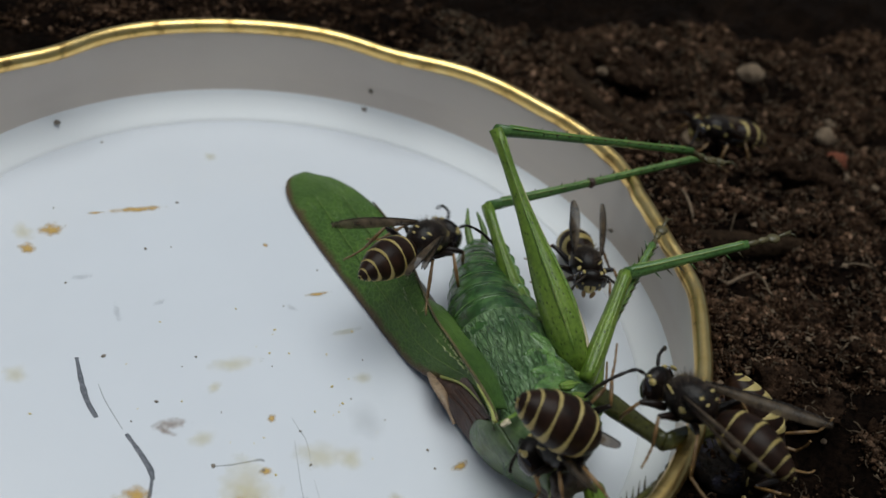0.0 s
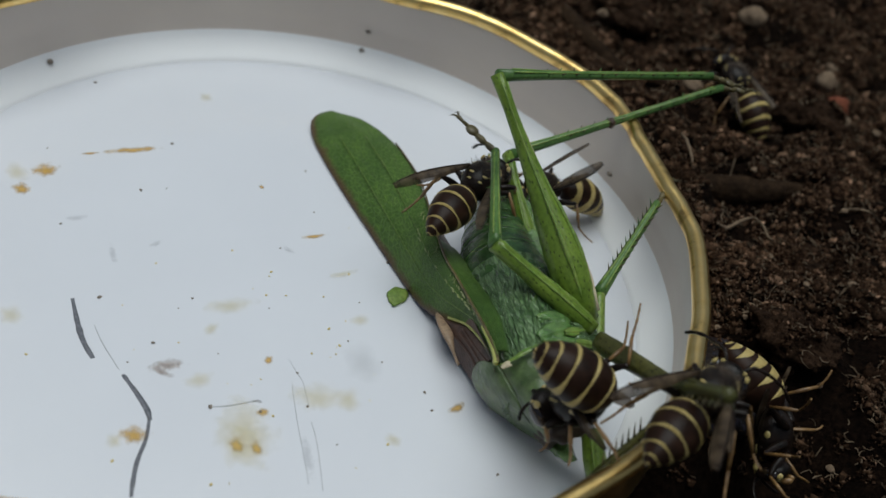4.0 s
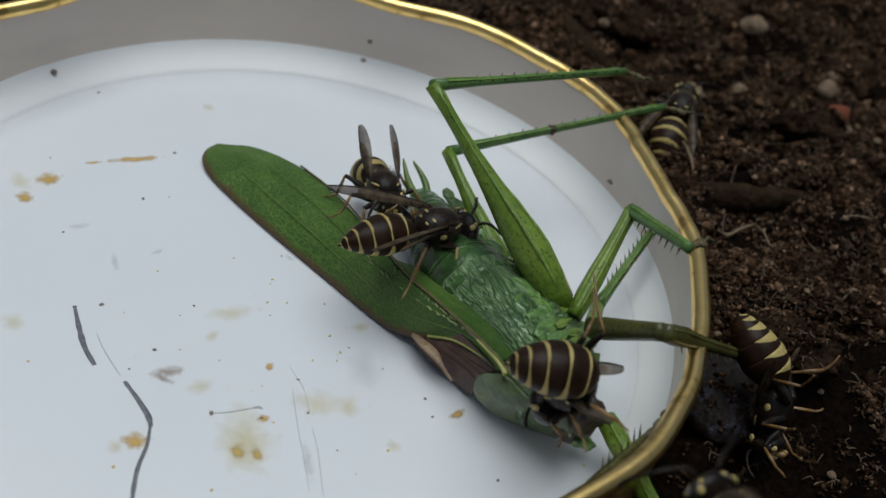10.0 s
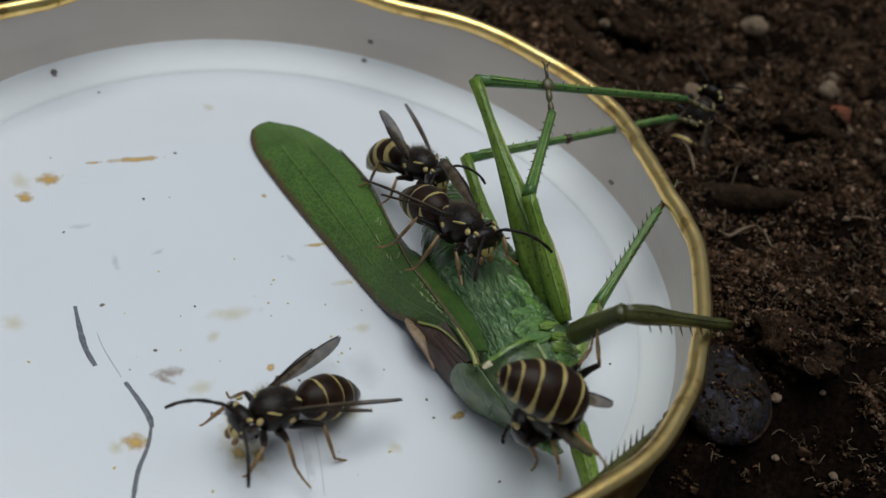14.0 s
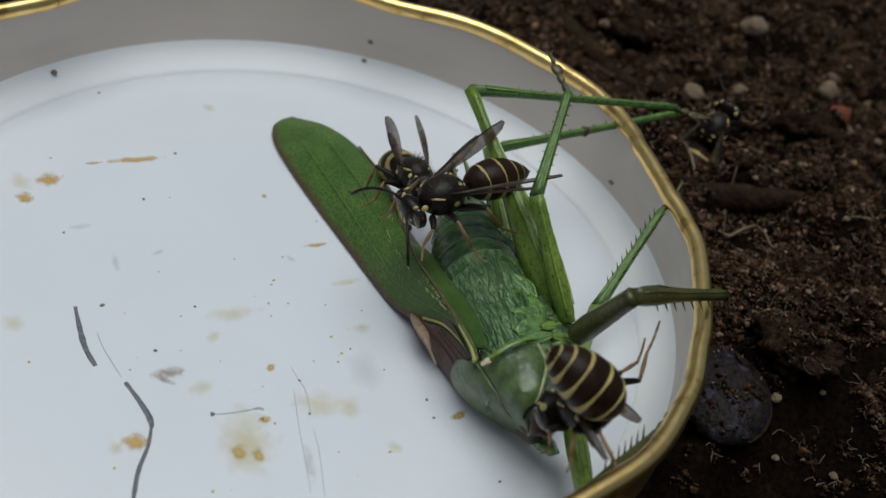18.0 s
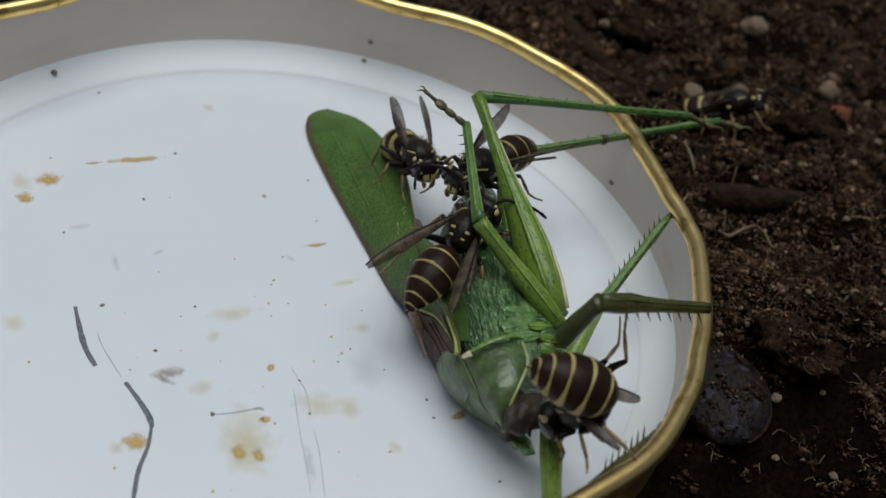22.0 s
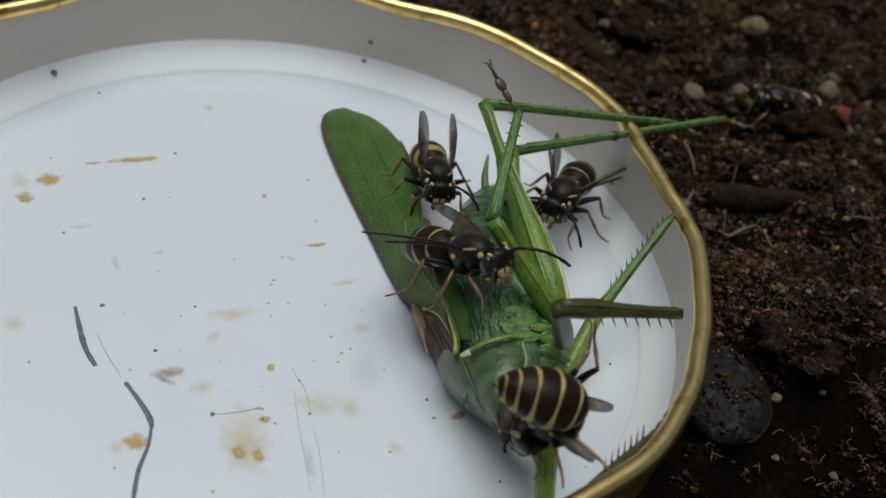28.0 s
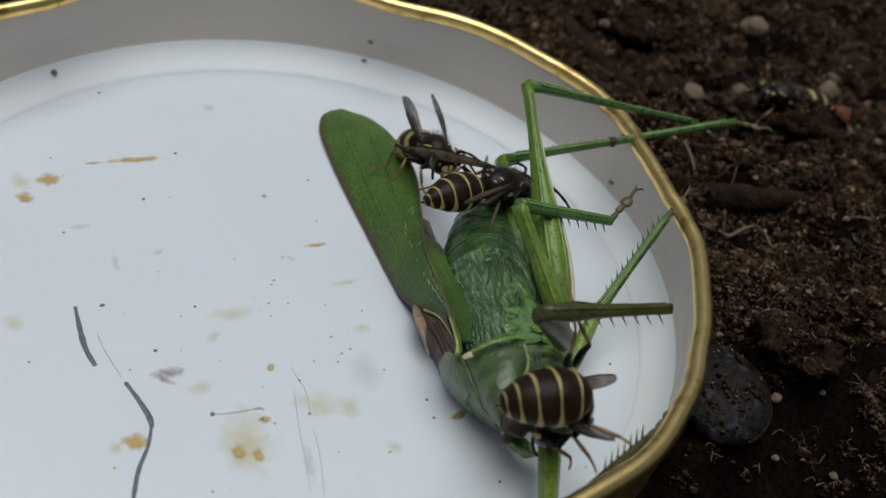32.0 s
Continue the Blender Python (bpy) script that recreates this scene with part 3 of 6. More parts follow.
splinter([(43.05, 0.55, 0.8), (44.48, -2.13, 0.8), (46.64, -2.96, 0.8), (49.54, -4.27, 0.8)], 0.2, STRAW, "bent straw lying near the rim", "splinter")
splinter([(59.46, 26.04, 0.8), (60.91, 26.82, 0.8), (62.93, 26.82, 0.8), (64.84, 27.0, 0.8)], 0.16, STRAW, "dry brown fibre on the soil", "splinter")
splinter([(45.45, 4.67, 0.8), (47.89, 6.19, 0.8), (50.29, 6.67, 0.8), (52.16, 7.66, 0.8)], 0.13, STRAW, "dry brown fibre on the soil", "splinter")
# this first thick root is added as a dark line of shade in the soil
splinter([(41.09, 26.9, -0.5), (45.55, 28.69, -0.5), (50.4, 29.81, -0.5), (56.65, 30.55, -0.5)], 1.8, ROOT, "thick dark half-buried roll standing for a line of shade", "root")
splinter([(24.4, 63.3, 0.2), (29.55, 57.29, 0.2), (34.35, 54.74, 0.2), (40.64, 54.54, 0.2)], 1.6, ROOT, "dark rotten root half buried in soil", "root")
snail_shell(45.2, -2.9, 6.4)


# ---- the jar lid ----
LID_R, LID_H = 41.6, 11.2


# how far the hand-bent rim lies from the middle on the side away from the wing, by degrees
RIM_BENDS = ((-60, 41.6), (-43, 41.2), (-32, 41.65), (-21, 41.2), (-11, 40.5), (0, 40.15), (9, 40.3), (15, 39.9), (20, 39.55), (25, 39.65),
             (31, 40.0), (36, 40.85), (41.5, 41.5), (47.5, 41.75), (53.5, 41.65), (59, 41.45), (66, 41.55))


def lid_radius(th):
    """The rim is pressed inward at its lugs and bent a little out of round."""
    a = (math.degrees(th) + 180) % 360 - 180
    if RIM_BENDS[0][0] < a < RIM_BENDS[-1][0]:
        for (a0, r0), (a1, r1) in zip(RIM_BENDS, RIM_BENDS[1:]):
            if a0 <= a <= a1:
                return r0 + (r1 - r0) * smooth01((a - a0) / (a1 - a0))
    d = (a - 25.5 + 30) % 60 - 30
    return LID_R + 3.0 * math.exp(-((a + 122) / 17) ** 2) - 1.75 * math.exp(-(d / 9.5) ** 2)


def jar_lid():
    lid = new("jar_lid")
    lid.matrix_basis = Matrix.Identity(4)
    tagged(lid, "upturned metal jar lid, white enamelled inside, gold edged, on soil", "jar lid")
    N = 360

    def turned(name, profile, mat, lug, closed=False, label=""):
        """profile: (radius, height) pairs; lug: how far each follows the lugs, 0 to 1."""
        V, F, U = [], [], []
        for i, (r, z) in enumerate(profile):
            for j in range(N):
                th = 2 * math.pi * j / N
                k = lug[i] if isinstance(lug, (list, tuple)) else lug
                rr = r + (lid_radius(th) - LID_R) * k
                V.append((rr * math.cos(th), rr * math.sin(th), z))
                U.append((j / N, i / len(profile)))
        n = len(profile)
        for i in range(n if closed else n - 1):
            for j in range(N):
                a, b = i * N + j, i * N + (j + 1) % N
                c, d = ((i + 1) % n) * N + (j + 1) % N, ((i + 1) % n) * N + j
                F.append((a, b, c, d))
        if not closed and profile[0][0] < 0.2:
            F.append(tuple(range(N))[::-1])
        return part(name, mesh_of(name, V, F, U), mat, lid, label)

    floor = [(0.1, 0.0), (8, 0.0), (16, 0.0), (24, 0.0), (30, 0.0), (34, 0.0), (36.6, 0.0), (37.0, 0.06)]
    turned("panel", floor, ENAMEL, 0, label="white enamelled floor of the lid")
    ring = [(36.95, 0.03), (37.08, 0.26), (37.35, 0.5), (37.9, 0.92), (38.6, 1.5), (39.2, 2.05), (39.6, 2.5), (39.83, 2.95)]
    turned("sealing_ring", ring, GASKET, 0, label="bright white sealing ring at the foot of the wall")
    # the wall's greyish beige is painted shade, not another lacquer
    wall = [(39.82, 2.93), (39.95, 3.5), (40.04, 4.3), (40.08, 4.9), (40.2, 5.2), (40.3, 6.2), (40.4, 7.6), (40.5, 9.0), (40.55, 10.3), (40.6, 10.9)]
    turned("side_wall", wall, SHADED_WALL, [0, 0.02, 0.06, 0.1, 0.13, 0.25, 0.5, 0.7, 0.95, 1.0], label="enamelled inner wall, its shade painted in greyish beige")
    curl = []
    for k in range(20):
        a = 2 * math.pi * k / 20
        curl.append((LID_R - 0.42 + 0.86 * math.cos(a), LID_H - 0.22 + 0.90 * math.sin(a)))
    turned("rim", curl, GOLD, 1.0, closed=True, label="rolled gold lacquered rim with lug dents")
    skirt = [(41.3, 10.6), (41.1, 9.0), (40.9, 6.0), (40.9, 2.0), (40.2, 0.2), (38.5, -0.7), (36.5, -0.9), (30, -0.6), (10, -0.6), (0.1, -0.6)]
    turned("outer_skirt", skirt, GOLD, [1, 0.8, 0.4, 0, 0, 0, 0, 0, 0, 0], label="gold lacquered outside of the lid")
    return lid


LID = jar_lid()


def film_patch(name, x, y, rx, ry, turn, mat, seed, z=0.035):
    """A flat dried mark on the lid's floor."""
    rng = random.Random(seed)
    n, V, F, U = 28, [(0, 0, 0)], [], [(0.5, 0.0)]
    for k in range(1, 4):
        for j in range(n):
            a = 2 * math.pi * j / n
            V.append((rx * k / 3 * math.cos(a), ry * k / 3 * math.sin(a), 0))
            U.append((j / n, k / 3))
    for j in range(n):
        F.append((0, 1 + j, 1 + (j + 1) % n))
        for k in range(2):
            o = 1 + k * n
            F.append((o + j, o + n + j, o + n + (j + 1) % n, o + (j + 1) % n))
    return part(name, mesh_of(name, V, F, U), mat, LID, m=pose(x * MM, y * MM, (z + rng.uniform(0, 0.012)) * MM, 0, 0, turn))


def stroke(name, points, r, mat, n=24):
    """A drawn or scratched line on the floor of the lid."""
    pts = [Vector((x, y, 0.0)) for x, y in points]
    me = tube(name, pts, [(r * 0.7, 0.04), (r, 0.04), (r * 1.1, 0.04), (r * 0.8, 0.04)], 6, n,
              shape=lambda s, th: 1 + 0.35 * noise.noise(Vector((s * 9, points[0][0], 0))))
    return part(name, me, mat, LID)


def speck(x, y, r, seed, z=0.0, mat=None):
    return part("speck", mesh_of("speck", *blob((0, 0, 0), (r * 0.95, r * 0.75, r * 0.4), seed, 0.5, 7, 5)), mat or SPECK, LID, m=pose(x * MM, y * MM, (z + r * 0.25) * MM, 0, 0, seed * 61))


film_patch("ochre_streak", -19.22, 12.76, 4.51, 0.74, 31, STAIN, 1)
film_patch("ochre_streak", -23.05, 10.54, 1.43, 0.34, 33, STAIN, 2)
film_patch("ochre_spot", -26.09, 6.26, 1.80, 1.76, 57, STAIN, 3)
film_patch("ochre_spot", -27.01, 2.68, 1.25, 1.49, 33, STAIN, 4)
film_patch("yellow_film", -28.4, 5.0, 2.40, 1.60, -26, FAINT, 5)
film_patch("yellow_film", 3.03, -20.55, 3.32, 6.21, 28, FAINT, 6)
film_patch("yellow_film", 3.01, -22.13, 2.88, 4.05, 23, FAINT, 61)
film_patch("ochre_spot", 2.65, -22.24, 0.91, 1.35, 32, STAIN, 7)
film_patch("ochre_spot", 4.3, -22.05, 0.71, 1.22, 29, STAIN, 8)
film_patch("ochre_spot", 3.76, -18.18, 0.90, 0.68, 52, STAIN, 9)
film_patch("ochre_spot", -5.7, -23.63, 1.64, 1.49, 34, STAIN, 10)
film_patch("ochre_spot", -6.91, -24.61, 1.11, 1.08, -9, FAINT, 11)
film_patch("yellow_film", -15.1, 25.53, 1.24, 1.22, 9, FAINT, 12)
film_patch("ochre_spot", -4.64, 11.75, 0.44, 0.54, 38, STAIN, 13)
film_patch("yellow_film", -2.66, -6.61, 3.45, 1.49, 37, FAINT, 14)
film_patch("yellow_film", -3.26, -9.96, 0.90, 1.35, -22, FAINT, 15)
film_patch("ochre_streak", 2.6, 5.85, 1.88, 0.47, 35, STAIN, 16)
film_patch("yellow_film", 6.62, 1.27, 2.62, 0.68, 40, FAINT, 17)
film_patch("ochre_spot", 2.7, -12.11, 0.60, 0.81, -9, STAIN, 18)
film_patch("brown_smear", -5.62, -15.53, 2.30, 1.08, 32, SMEAR, 19)
film_patch("brown_smear", -5.82, -16.43, 1.61, 0.54, -9, SMEAR, 20)
film_patch("yellow_film", -2.55, -16.29, 1.93, 1.35, 59, FAINT, 21)
film_patch("yellow_film", 7.9, -15.07, 3.51, 2.43, 26, FAINT, 22)
film_patch("yellow_film", 10.63, -14.56, 1.72, 2.16, 5, FAINT, 23)
film_patch("ochre_spot", 20.31, -12.58, 1.47, 0.68, 60, STAIN, 24)
film_patch("yellow_film", 15.27, -17.81, 1.00, 1.22, 47, FAINT, 25)
film_patch("yellow_film", 9.56, -4.46, 1.54, 1.08, 51, FAINT, 26)
film_patch("yellow_film", -20.52, -13.89, 1.67, 1.76, 19, FAINT, 27)
film_patch("grey_rub", -20.37, 0.27, 1.66, 0.68, 37, GREY, 28)
film_patch("grey_rub", -15.16, -3.48, 2.03, 0.54, -57, GREY, 29)
film_patch("grey_rub", -11.92, -0.71, 1.10, 0.54, 67, GREY, 30)
film_patch("grey_rub", 0.66, 2.9, 1.04, 0.54, -14, GREY, 31)
film_patch("grey_rub", 8.65, -21.69, 3.18, 0.68, -65, GREY, 33)
film_patch("water_mark", 10.87, -9.45, 2.60, 3.78, 18, GREY_SOFT, 40)
stroke("pen_stroke", [(-16.35, -10.37), (-14.76, -13.07), (-13.43, -15.06), (-11.89, -16.71)], 0.28, INK)
stroke("pen_stroke", [(-8.8, -17.73), (-7.06, -19.29), (-5.57, -20.8), (-4.95, -21.83)], 0.26, INK)
stroke("pen_stroke", [(-5.04, -21.73), (-4.58, -23.79), (-4.47, -26.17), (-4.03, -28.37), (-3.7, -29.51)], 0.2, INK)
stroke("fine_scratch", [(-13.24, -12.93), (-11.87, -14.69), (-9.33, -17.28)], 0.04, FINE_INK)
stroke("fine_scratch", [(-0.62, -19.0), (0.67, -18.47), (1.75, -17.87), (2.7, -17.3)], 0.08, FINE_INK)
stroke("fine_scratch", [(2.61, -17.33), (3.06, -17.13), (3.44, -17.21)], 0.14, FINE_INK)
stroke("fine_scratch", [(4.41, -11.55), (5.57, -12.99), (6.3, -13.83), (7.41, -16.24)], 0.028, FINE_INK)
stroke("fine_scratch", [(5.33, -14.13), (6.93, -18.39), (8.37, -21.77), (9.43, -24.48)], 0.028, FINE_INK)
stroke("fine_scratch", [(8.1, -18.03), (9.15, -20.29), (10.68, -24.7)], 0.028, FINE_INK)
speck(-14.15, -9.45, 0.24, 1)
speck(-0.62, -19.0, 0.26, 2)
speck(-7.68, -13.38, 0.21, 3)
speck(-6.16, -6.85, 0.15, 4)
speck(-16.1, 6.65, 0.20, 5)
speck(-15.73, 15.43, 0.20, 6)
speck(-21.38, -1.04, 0.15, 7)
speck(3.62, -18.22, 0.17, 8)
speck(5.55, -12.93, 0.14, 9)
speck(7.36, -16.46, 0.15, 10)
speck(17.16, -11.67, 0.17, 11)
speck(18.15, -13.6, 0.15, 12)
speck(24.84, -18.97, 0.17, 13)
speck(9.08, -2.16, 0.11, 14)
speck(1.7, 9.6, 0.12, 15)
speck(-0.21, 2.85, 0.12, 16)
speck(-8.95, -16.25, 0.11, 17)
speck(10.77, -19.81, 0.09, 18)
speck(12.71, -9.23, 0.11, 19)
speck(-1.82, -12.85, 0.09, 20)
speck(-6.98, -8.49, 0.09, 21)
speck(-27.36, 9.75, 0.12, 22)
speck(-0.85, 16.14, 0.15, 23)
speck(-13.74, 7.87, 0.11, 24)
speck(34.09, -1.51, 0.17, 25)
speck(32.13, 20.85, 0.12, 26)
speck(-27.48, 23.24, 0.19, 27)
speck(10.67, 4.51, 0.22, 28)
speck(9.12, -7.6, 0.11, 29)
speck(0.97, -5.77, 0.09, 30)
speck(13.75, 11.35, 0.08, 31)
speck(-14.73, 36.25, 0.3, 50, 1.0)
speck(0.4, 39.62, 0.5, 51, 2.4)
speck(0.80, 40.02, 0.5, 60, 5.0)
speck(-32.25, 22.15, 0.5, 61, 2.05)
speck(32.45, 23.42, 0.5, 62, 4.0)
speck(-34.58, 20.25, 0.2, 63, 9.0)
POLLEN = surface("yellow_flecks", ((0.3, (0.55, 0.43, 0.14)), (0.7, (0.68, 0.56, 0.26))), 2500, 0.6)
fleck_rng = random.Random(31)
for fleck in range(36):
    speck(fleck_rng.gauss(4, 9), fleck_rng.gauss(-10, 11), fleck_rng.uniform(0.06, 0.17), 100 + fleck, 0.0, POLLEN)


# ---- wasps ----
FEELERS = []


def wasp(label, splay=18, lift=8, size=1.0, seed=1, droop=10, antenna=0.0, curl=None, reach=1.0, plump=1.0, feel=1.0, bands=BANDED, stride=1.0, raised=()):
    """A worker wasp that faces +x; its origin is its waist. splay, lift: how its wings are held, in degrees."""
    rng = random.Random(seed)
    w = new("wasp")
    tagged(w, label, "wasp", "wasps at the cricket")
    S = size

    def sc(v, f, u):
        return [Vector(p) * S for p in v], f, u

    # thorax
    xs = [0.25, 0.6, 1.1, 1.9, 2.8, 3.7, 4.4, 4.9]
    wid = [0.45, 1.05, 1.5, 1.8, 1.9, 1.75, 1.25, 0.55]
    hei = [0.45, 1.0, 1.45, 1.75, 1.8, 1.6, 1.15, 0.5]
    thorax = part("thorax", mesh_of("thorax", *sc(*loft([(x, 0, 0.1 + 0.05 * x) for x in xs], list(zip(wid, hei)), 20))), BLACK, w)
    # pale marks on the thorax
    for s in (-1, 1):
        for (x, y, z, rx, ry, rz, turn) in ((3.9, 1.25, 1.15, 0.65, 0.13, 0.12, -30), (1.35, 0.62, 1.55, 0.17, 0.42, 0.12, 8), (0.8, 0.45, 1.15, 0.15, 0.38, 0.12, 10), (2.2, 1.78, 0.35, 0.38, 0.13, 0.3, 0)):
            part("mark", mesh_of("mark", *sc(*blob((0, 0, 0), (rx, ry, rz), 0, 0, 8, 6))), YELLOW, thorax, "pale yellow mark", pose(x * S * MM, s * y * S * MM, z * S * MM, 0, 0, s * turn))
    # short hairs
    hv, hf = [], []
    for k in range(420):
        a, b = rng.uniform(0, 6.28), rng.uniform(0.1, 1.2)
        d = Vector((rng.uniform(-0.9, 0.9), math.cos(a) * b, abs(math.sin(a)) * b + 0.2)).normalized()
        c = Vector((2.7 + d.x * 2.0, d.y * 1.75, 0.25 + d.z * 1.7))
        t = c + d * rng.uniform(0.35, 0.95) + Vector((rng.uniform(-0.2, 0.2), rng.uniform(-0.2, 0.2), 0))
        q = d.orthogonal().normalized() * 0.022
        o = len(hv)
        hv += [(c - q) * S, (c + q) * S, t * S, (c + d.cross(q)) * S]
        hf += [(o, o + 1, o + 2), (o + 1, o + 3, o + 2), (o + 3, o, o + 2)]
    part("hairs", mesh_of("hairs", hv, hf), HAIR, thorax, "short brownish hairs")
    # head
    hx = [5.0, 5.2, 5.6, 6.1, 6.45, 6.6]
    head = part("head", mesh_of("head", *sc(*loft([(x, 0, -0.05 - 0.35 * (x - 5)) for x in hx], [(0.6, 0.6), (1.3, 1.25), (1.75, 1.6), (1.6, 1.5), (0.95, 1.0), (0.3, 0.4)], 18))), BLACK, w)
    for s in (-1, 1):
        part("eye", mesh_of("eye", *sc(*blob((0, 0, 0), (0.62, 0.42, 1.05), 0, 0, 12, 10))), EYE, head, "dark glossy eye", pose(5.85 * S * MM, s * 1.42 * S * MM, -0.05 * S * MM, s * 14, 12, 0))
        for x, y, z, rx, ry, rz, roll, tip in ((6.36, 0.82, 0.0, 0.16, 0.22, 0.58, 12, -14), (6.10, 0.95, 0.85, 0.20, 0.20, 0.34, -30, -42), (5.45, 1.45, 0.95, 0.34, 0.16, 0.30, 30, 0), (5.75, 1.28, -1.15, 0.30, 0.20, 0.34, -20, 20)):
            part("face_mark", mesh_of("face_mark", *sc(*blob((0, 0, 0), (rx, ry, rz), 0, 0, 8, 6))), YELLOW, head, "pale yellow mark", pose(x * S * MM, s * y * S * MM, z * S * MM, s * roll, tip, 0))
        part("mandible", mesh_of("mandible", *sc(*blob((0, 0, 0), (0.3, 0.26, 0.55), 0, 0, 8, 6))), AMBER, head, "amber jaw", pose(6.3 * S * MM, s * 0.5 * S * MM, -1.75 * S * MM, s * -15, 20, 0))
        e = antenna * rng.uniform(0.6, 1.2)
        pts = [(6.3, s * 0.5, 0.35), (6.9, s * 1.0, 0.95), (7.4, s * 1.5, 1.1), (8.2, s * (2.3 + e), 0.7), (9.0, s * (2.9 + 2 * e), -0.1), (9.5, s * (3.1 + 3 * e), -1.0)]
        pts = [Vector(pts[0]).lerp(Vector(p), feel) for p in pts]
        feeler = part("antenna", mesh_of("antenna", *sc(*loft(spline(pts, 18), [0.15 + 0.03 * math.sin(k * 2.2) for k in range(18)], 8))), BLACK, head, "black jointed feeler")
        FEELERS.append((feeler, pts[0] * S * MM, s, seed))
    plate = part("face", mesh_of("face", *sc(*blob((6.42, 0, -0.80), (0.26, 0.70, 0.74), 0, 0, 10, 8))), YELLOW, head, "yellow face plate with a dark mark")
    part("anchor_mark", mesh_of("anchor_mark", *sc(*blob((6.62, 0, -0.72), (0.10, 0.13, 0.42), 0, 0, 8, 6))), BLACK, plate, "dark mark down the face")
    part("brow", mesh_of("brow", *sc(*blob((6.52, 0, 0.22), (0.14, 0.30, 0.22), 0, 0, 8, 6))), YELLOW, head, "yellow mark between the feelers")
    # abdomen, six rings
    ends = [-0.15, -1.55, -3.2, -4.75, -5.95, -6.8, -7.3]

    def prof(x):
        k = min(max(-x / 7.3, 0.0), 1.0)
        return plump * (0.25 + 2.02 * max(math.sin(math.pi * k ** 0.78), 0.0) ** (0.68 if k < 0.5 else 0.58 if curl else 0.82) if k < 0.985 else 0.22)

    def bend(x):
        return -droop * 0.0026 * x * x

    for i in range(6):
        a, b = ends[i], ends[i + 1]
        cs, rs = [], []
        for k in range(7):
            x = a + (b - a) * k / 6 * (1.06 if i < 5 else 1.0)
            r = prof(x) * (1 + 0.035 * k / 6)
            cs.append((x, 0, bend(x)))
            rs.append((r, r * 0.94))
        part("abdomen_ring", mesh_of("abdomen_ring", *sc(*loft(cs, rs, 24))), bands, w, "brown-black ring with a yellow band", curl)
    part("sting_sheath", mesh_of("sting_sheath", *sc(*loft([(-7.15, 0, bend(-7.15)), (-7.6, 0, bend(-7.5))], [0.22, 0.03], 8))), BLACK, w, "", curl)
    # legs
    stance = (((4.1, 0.9, -1.1), (5.2, 2.5, -0.7), (6.3, 2.9, -2.4), (7.1, 3.2, -3.1)),
              ((2.7, 1.1, -1.2), (3.0, 3.2, -0.2), (2.7, 4.6, -2.5), (2.2, 5.9, -3.15)),
              ((1.4, 1.0, -1.1), (-0.3, 3.1, 0.3), (-1.6, 4.3, -2.3), (-3.4, 5.2, -3.2)))
    for i, (a, b, c, d) in enumerate(stance):
        for s in (-1, 1):
            j = [Vector((p[0] + rng.uniform(-0.5, 0.5) * (k > 0), s * (p[1] + rng.uniform(-0.4, 0.4) * (k > 0)), p[2] + rng.uniform(-0.2, 0.3) * (k in (1, 2)))) for k, p in enumerate((a, b, c, d))]
            j = [j[0]] + [j[0].lerp(p, stride) for p in j[1:]]
            if (i, s) in raised:
                j = [Vector(p) for p in raised[i, s]]
            leg = part("leg", mesh_of("leg", *sc(*loft(spline([j[0], j[0].lerp(j[1], 0.5) + Vector((0, 0, 0.15)), j[1]], 8), [0.3, 0.36, 0.38, 0.36, 0.32, 0.28, 0.24, 0.2], 8))), BLACK, w, "black thigh")
            m2 = j[1].lerp(j[2], 0.55)
            part("shin", mesh_of("shin", *sc(*loft([j[1], m2, j[2]], [0.13, 0.19, 0.13], 8))), AMBER, leg, "amber shin")
            part("foot", mesh_of("foot", *sc(*loft(spline([j[2], j[2].lerp(j[3], 0.5) + Vector((0, 0, -0.12)), j[3]], 9), [0.13, 0.10, 0.13, 0.09, 0.12, 0.09, 0.11, 0.08, 0.10], 6))), AMBER, leg, "thin amber foot")
    # wings: folded lengthwise into narrow blades
    for s in (-1, 1):
        for kind, L, W, dz, da in (("forewing", 10.2 * reach, 1.35, 0.0, 0), ("hindwing", 7.2 * reach, 0.95, -0.18, 5)):
            V, F, U = [], [], []
            n = 16
            for i in range(n + 1):
                k = i / n
                half_w = W * (0.16 + 0.84 * math.sin(math.pi * min(k * 0.93 + 0.04, 1)) ** 0.7) * (0.55 + 0.45 * k) * (1 if k < 0.96 else 0.7)
                for q in range(5):
                    v = q / 4 - 0.35
                    V.append(Vector((-L * k, half_w * v * 1.1, 0.22 * math.sin(math.pi * q / 4) - 0.5 * k * k)) * S)
                    U.append((q / 4, k))
            for i in range(n):
                for q in range(4):
                    o = i * 5 + q
                    F.append((o, o + 1, o + 6, o + 5))
            m = pose(2.5 * S * MM, s * 1.45 * S * MM, (1.25 + dz) * S * MM, 0, lift, -s * (splay + da)) @ pose(0, 0, 0, s * (28 if lift < 30 else -35), 0, 0)
            wing = part(kind, mesh_of(kind, V, F, U), MEMBRANE, w, "smoky translucent folded wing", m)
            lead = [Vector((-L * k / 8, W * (0.6 if s > 0 else -0.36) * (0.2 + 0.8 * math.sin(math.pi * min(k / 8 * 0.93 + 0.04, 1)) ** 0.7) * (0.55 + 0.45 * k / 8), 0.06 - 0.5 * (k / 8) ** 2)) * S for k in range(9)]
            part("wing_vein", mesh_of("wing_vein", *loft(lead, [0.10 * S * (1 - 0.06 * k) for k in range(9)], 6)), BLACK, wing, "dark leading vein")
    return w


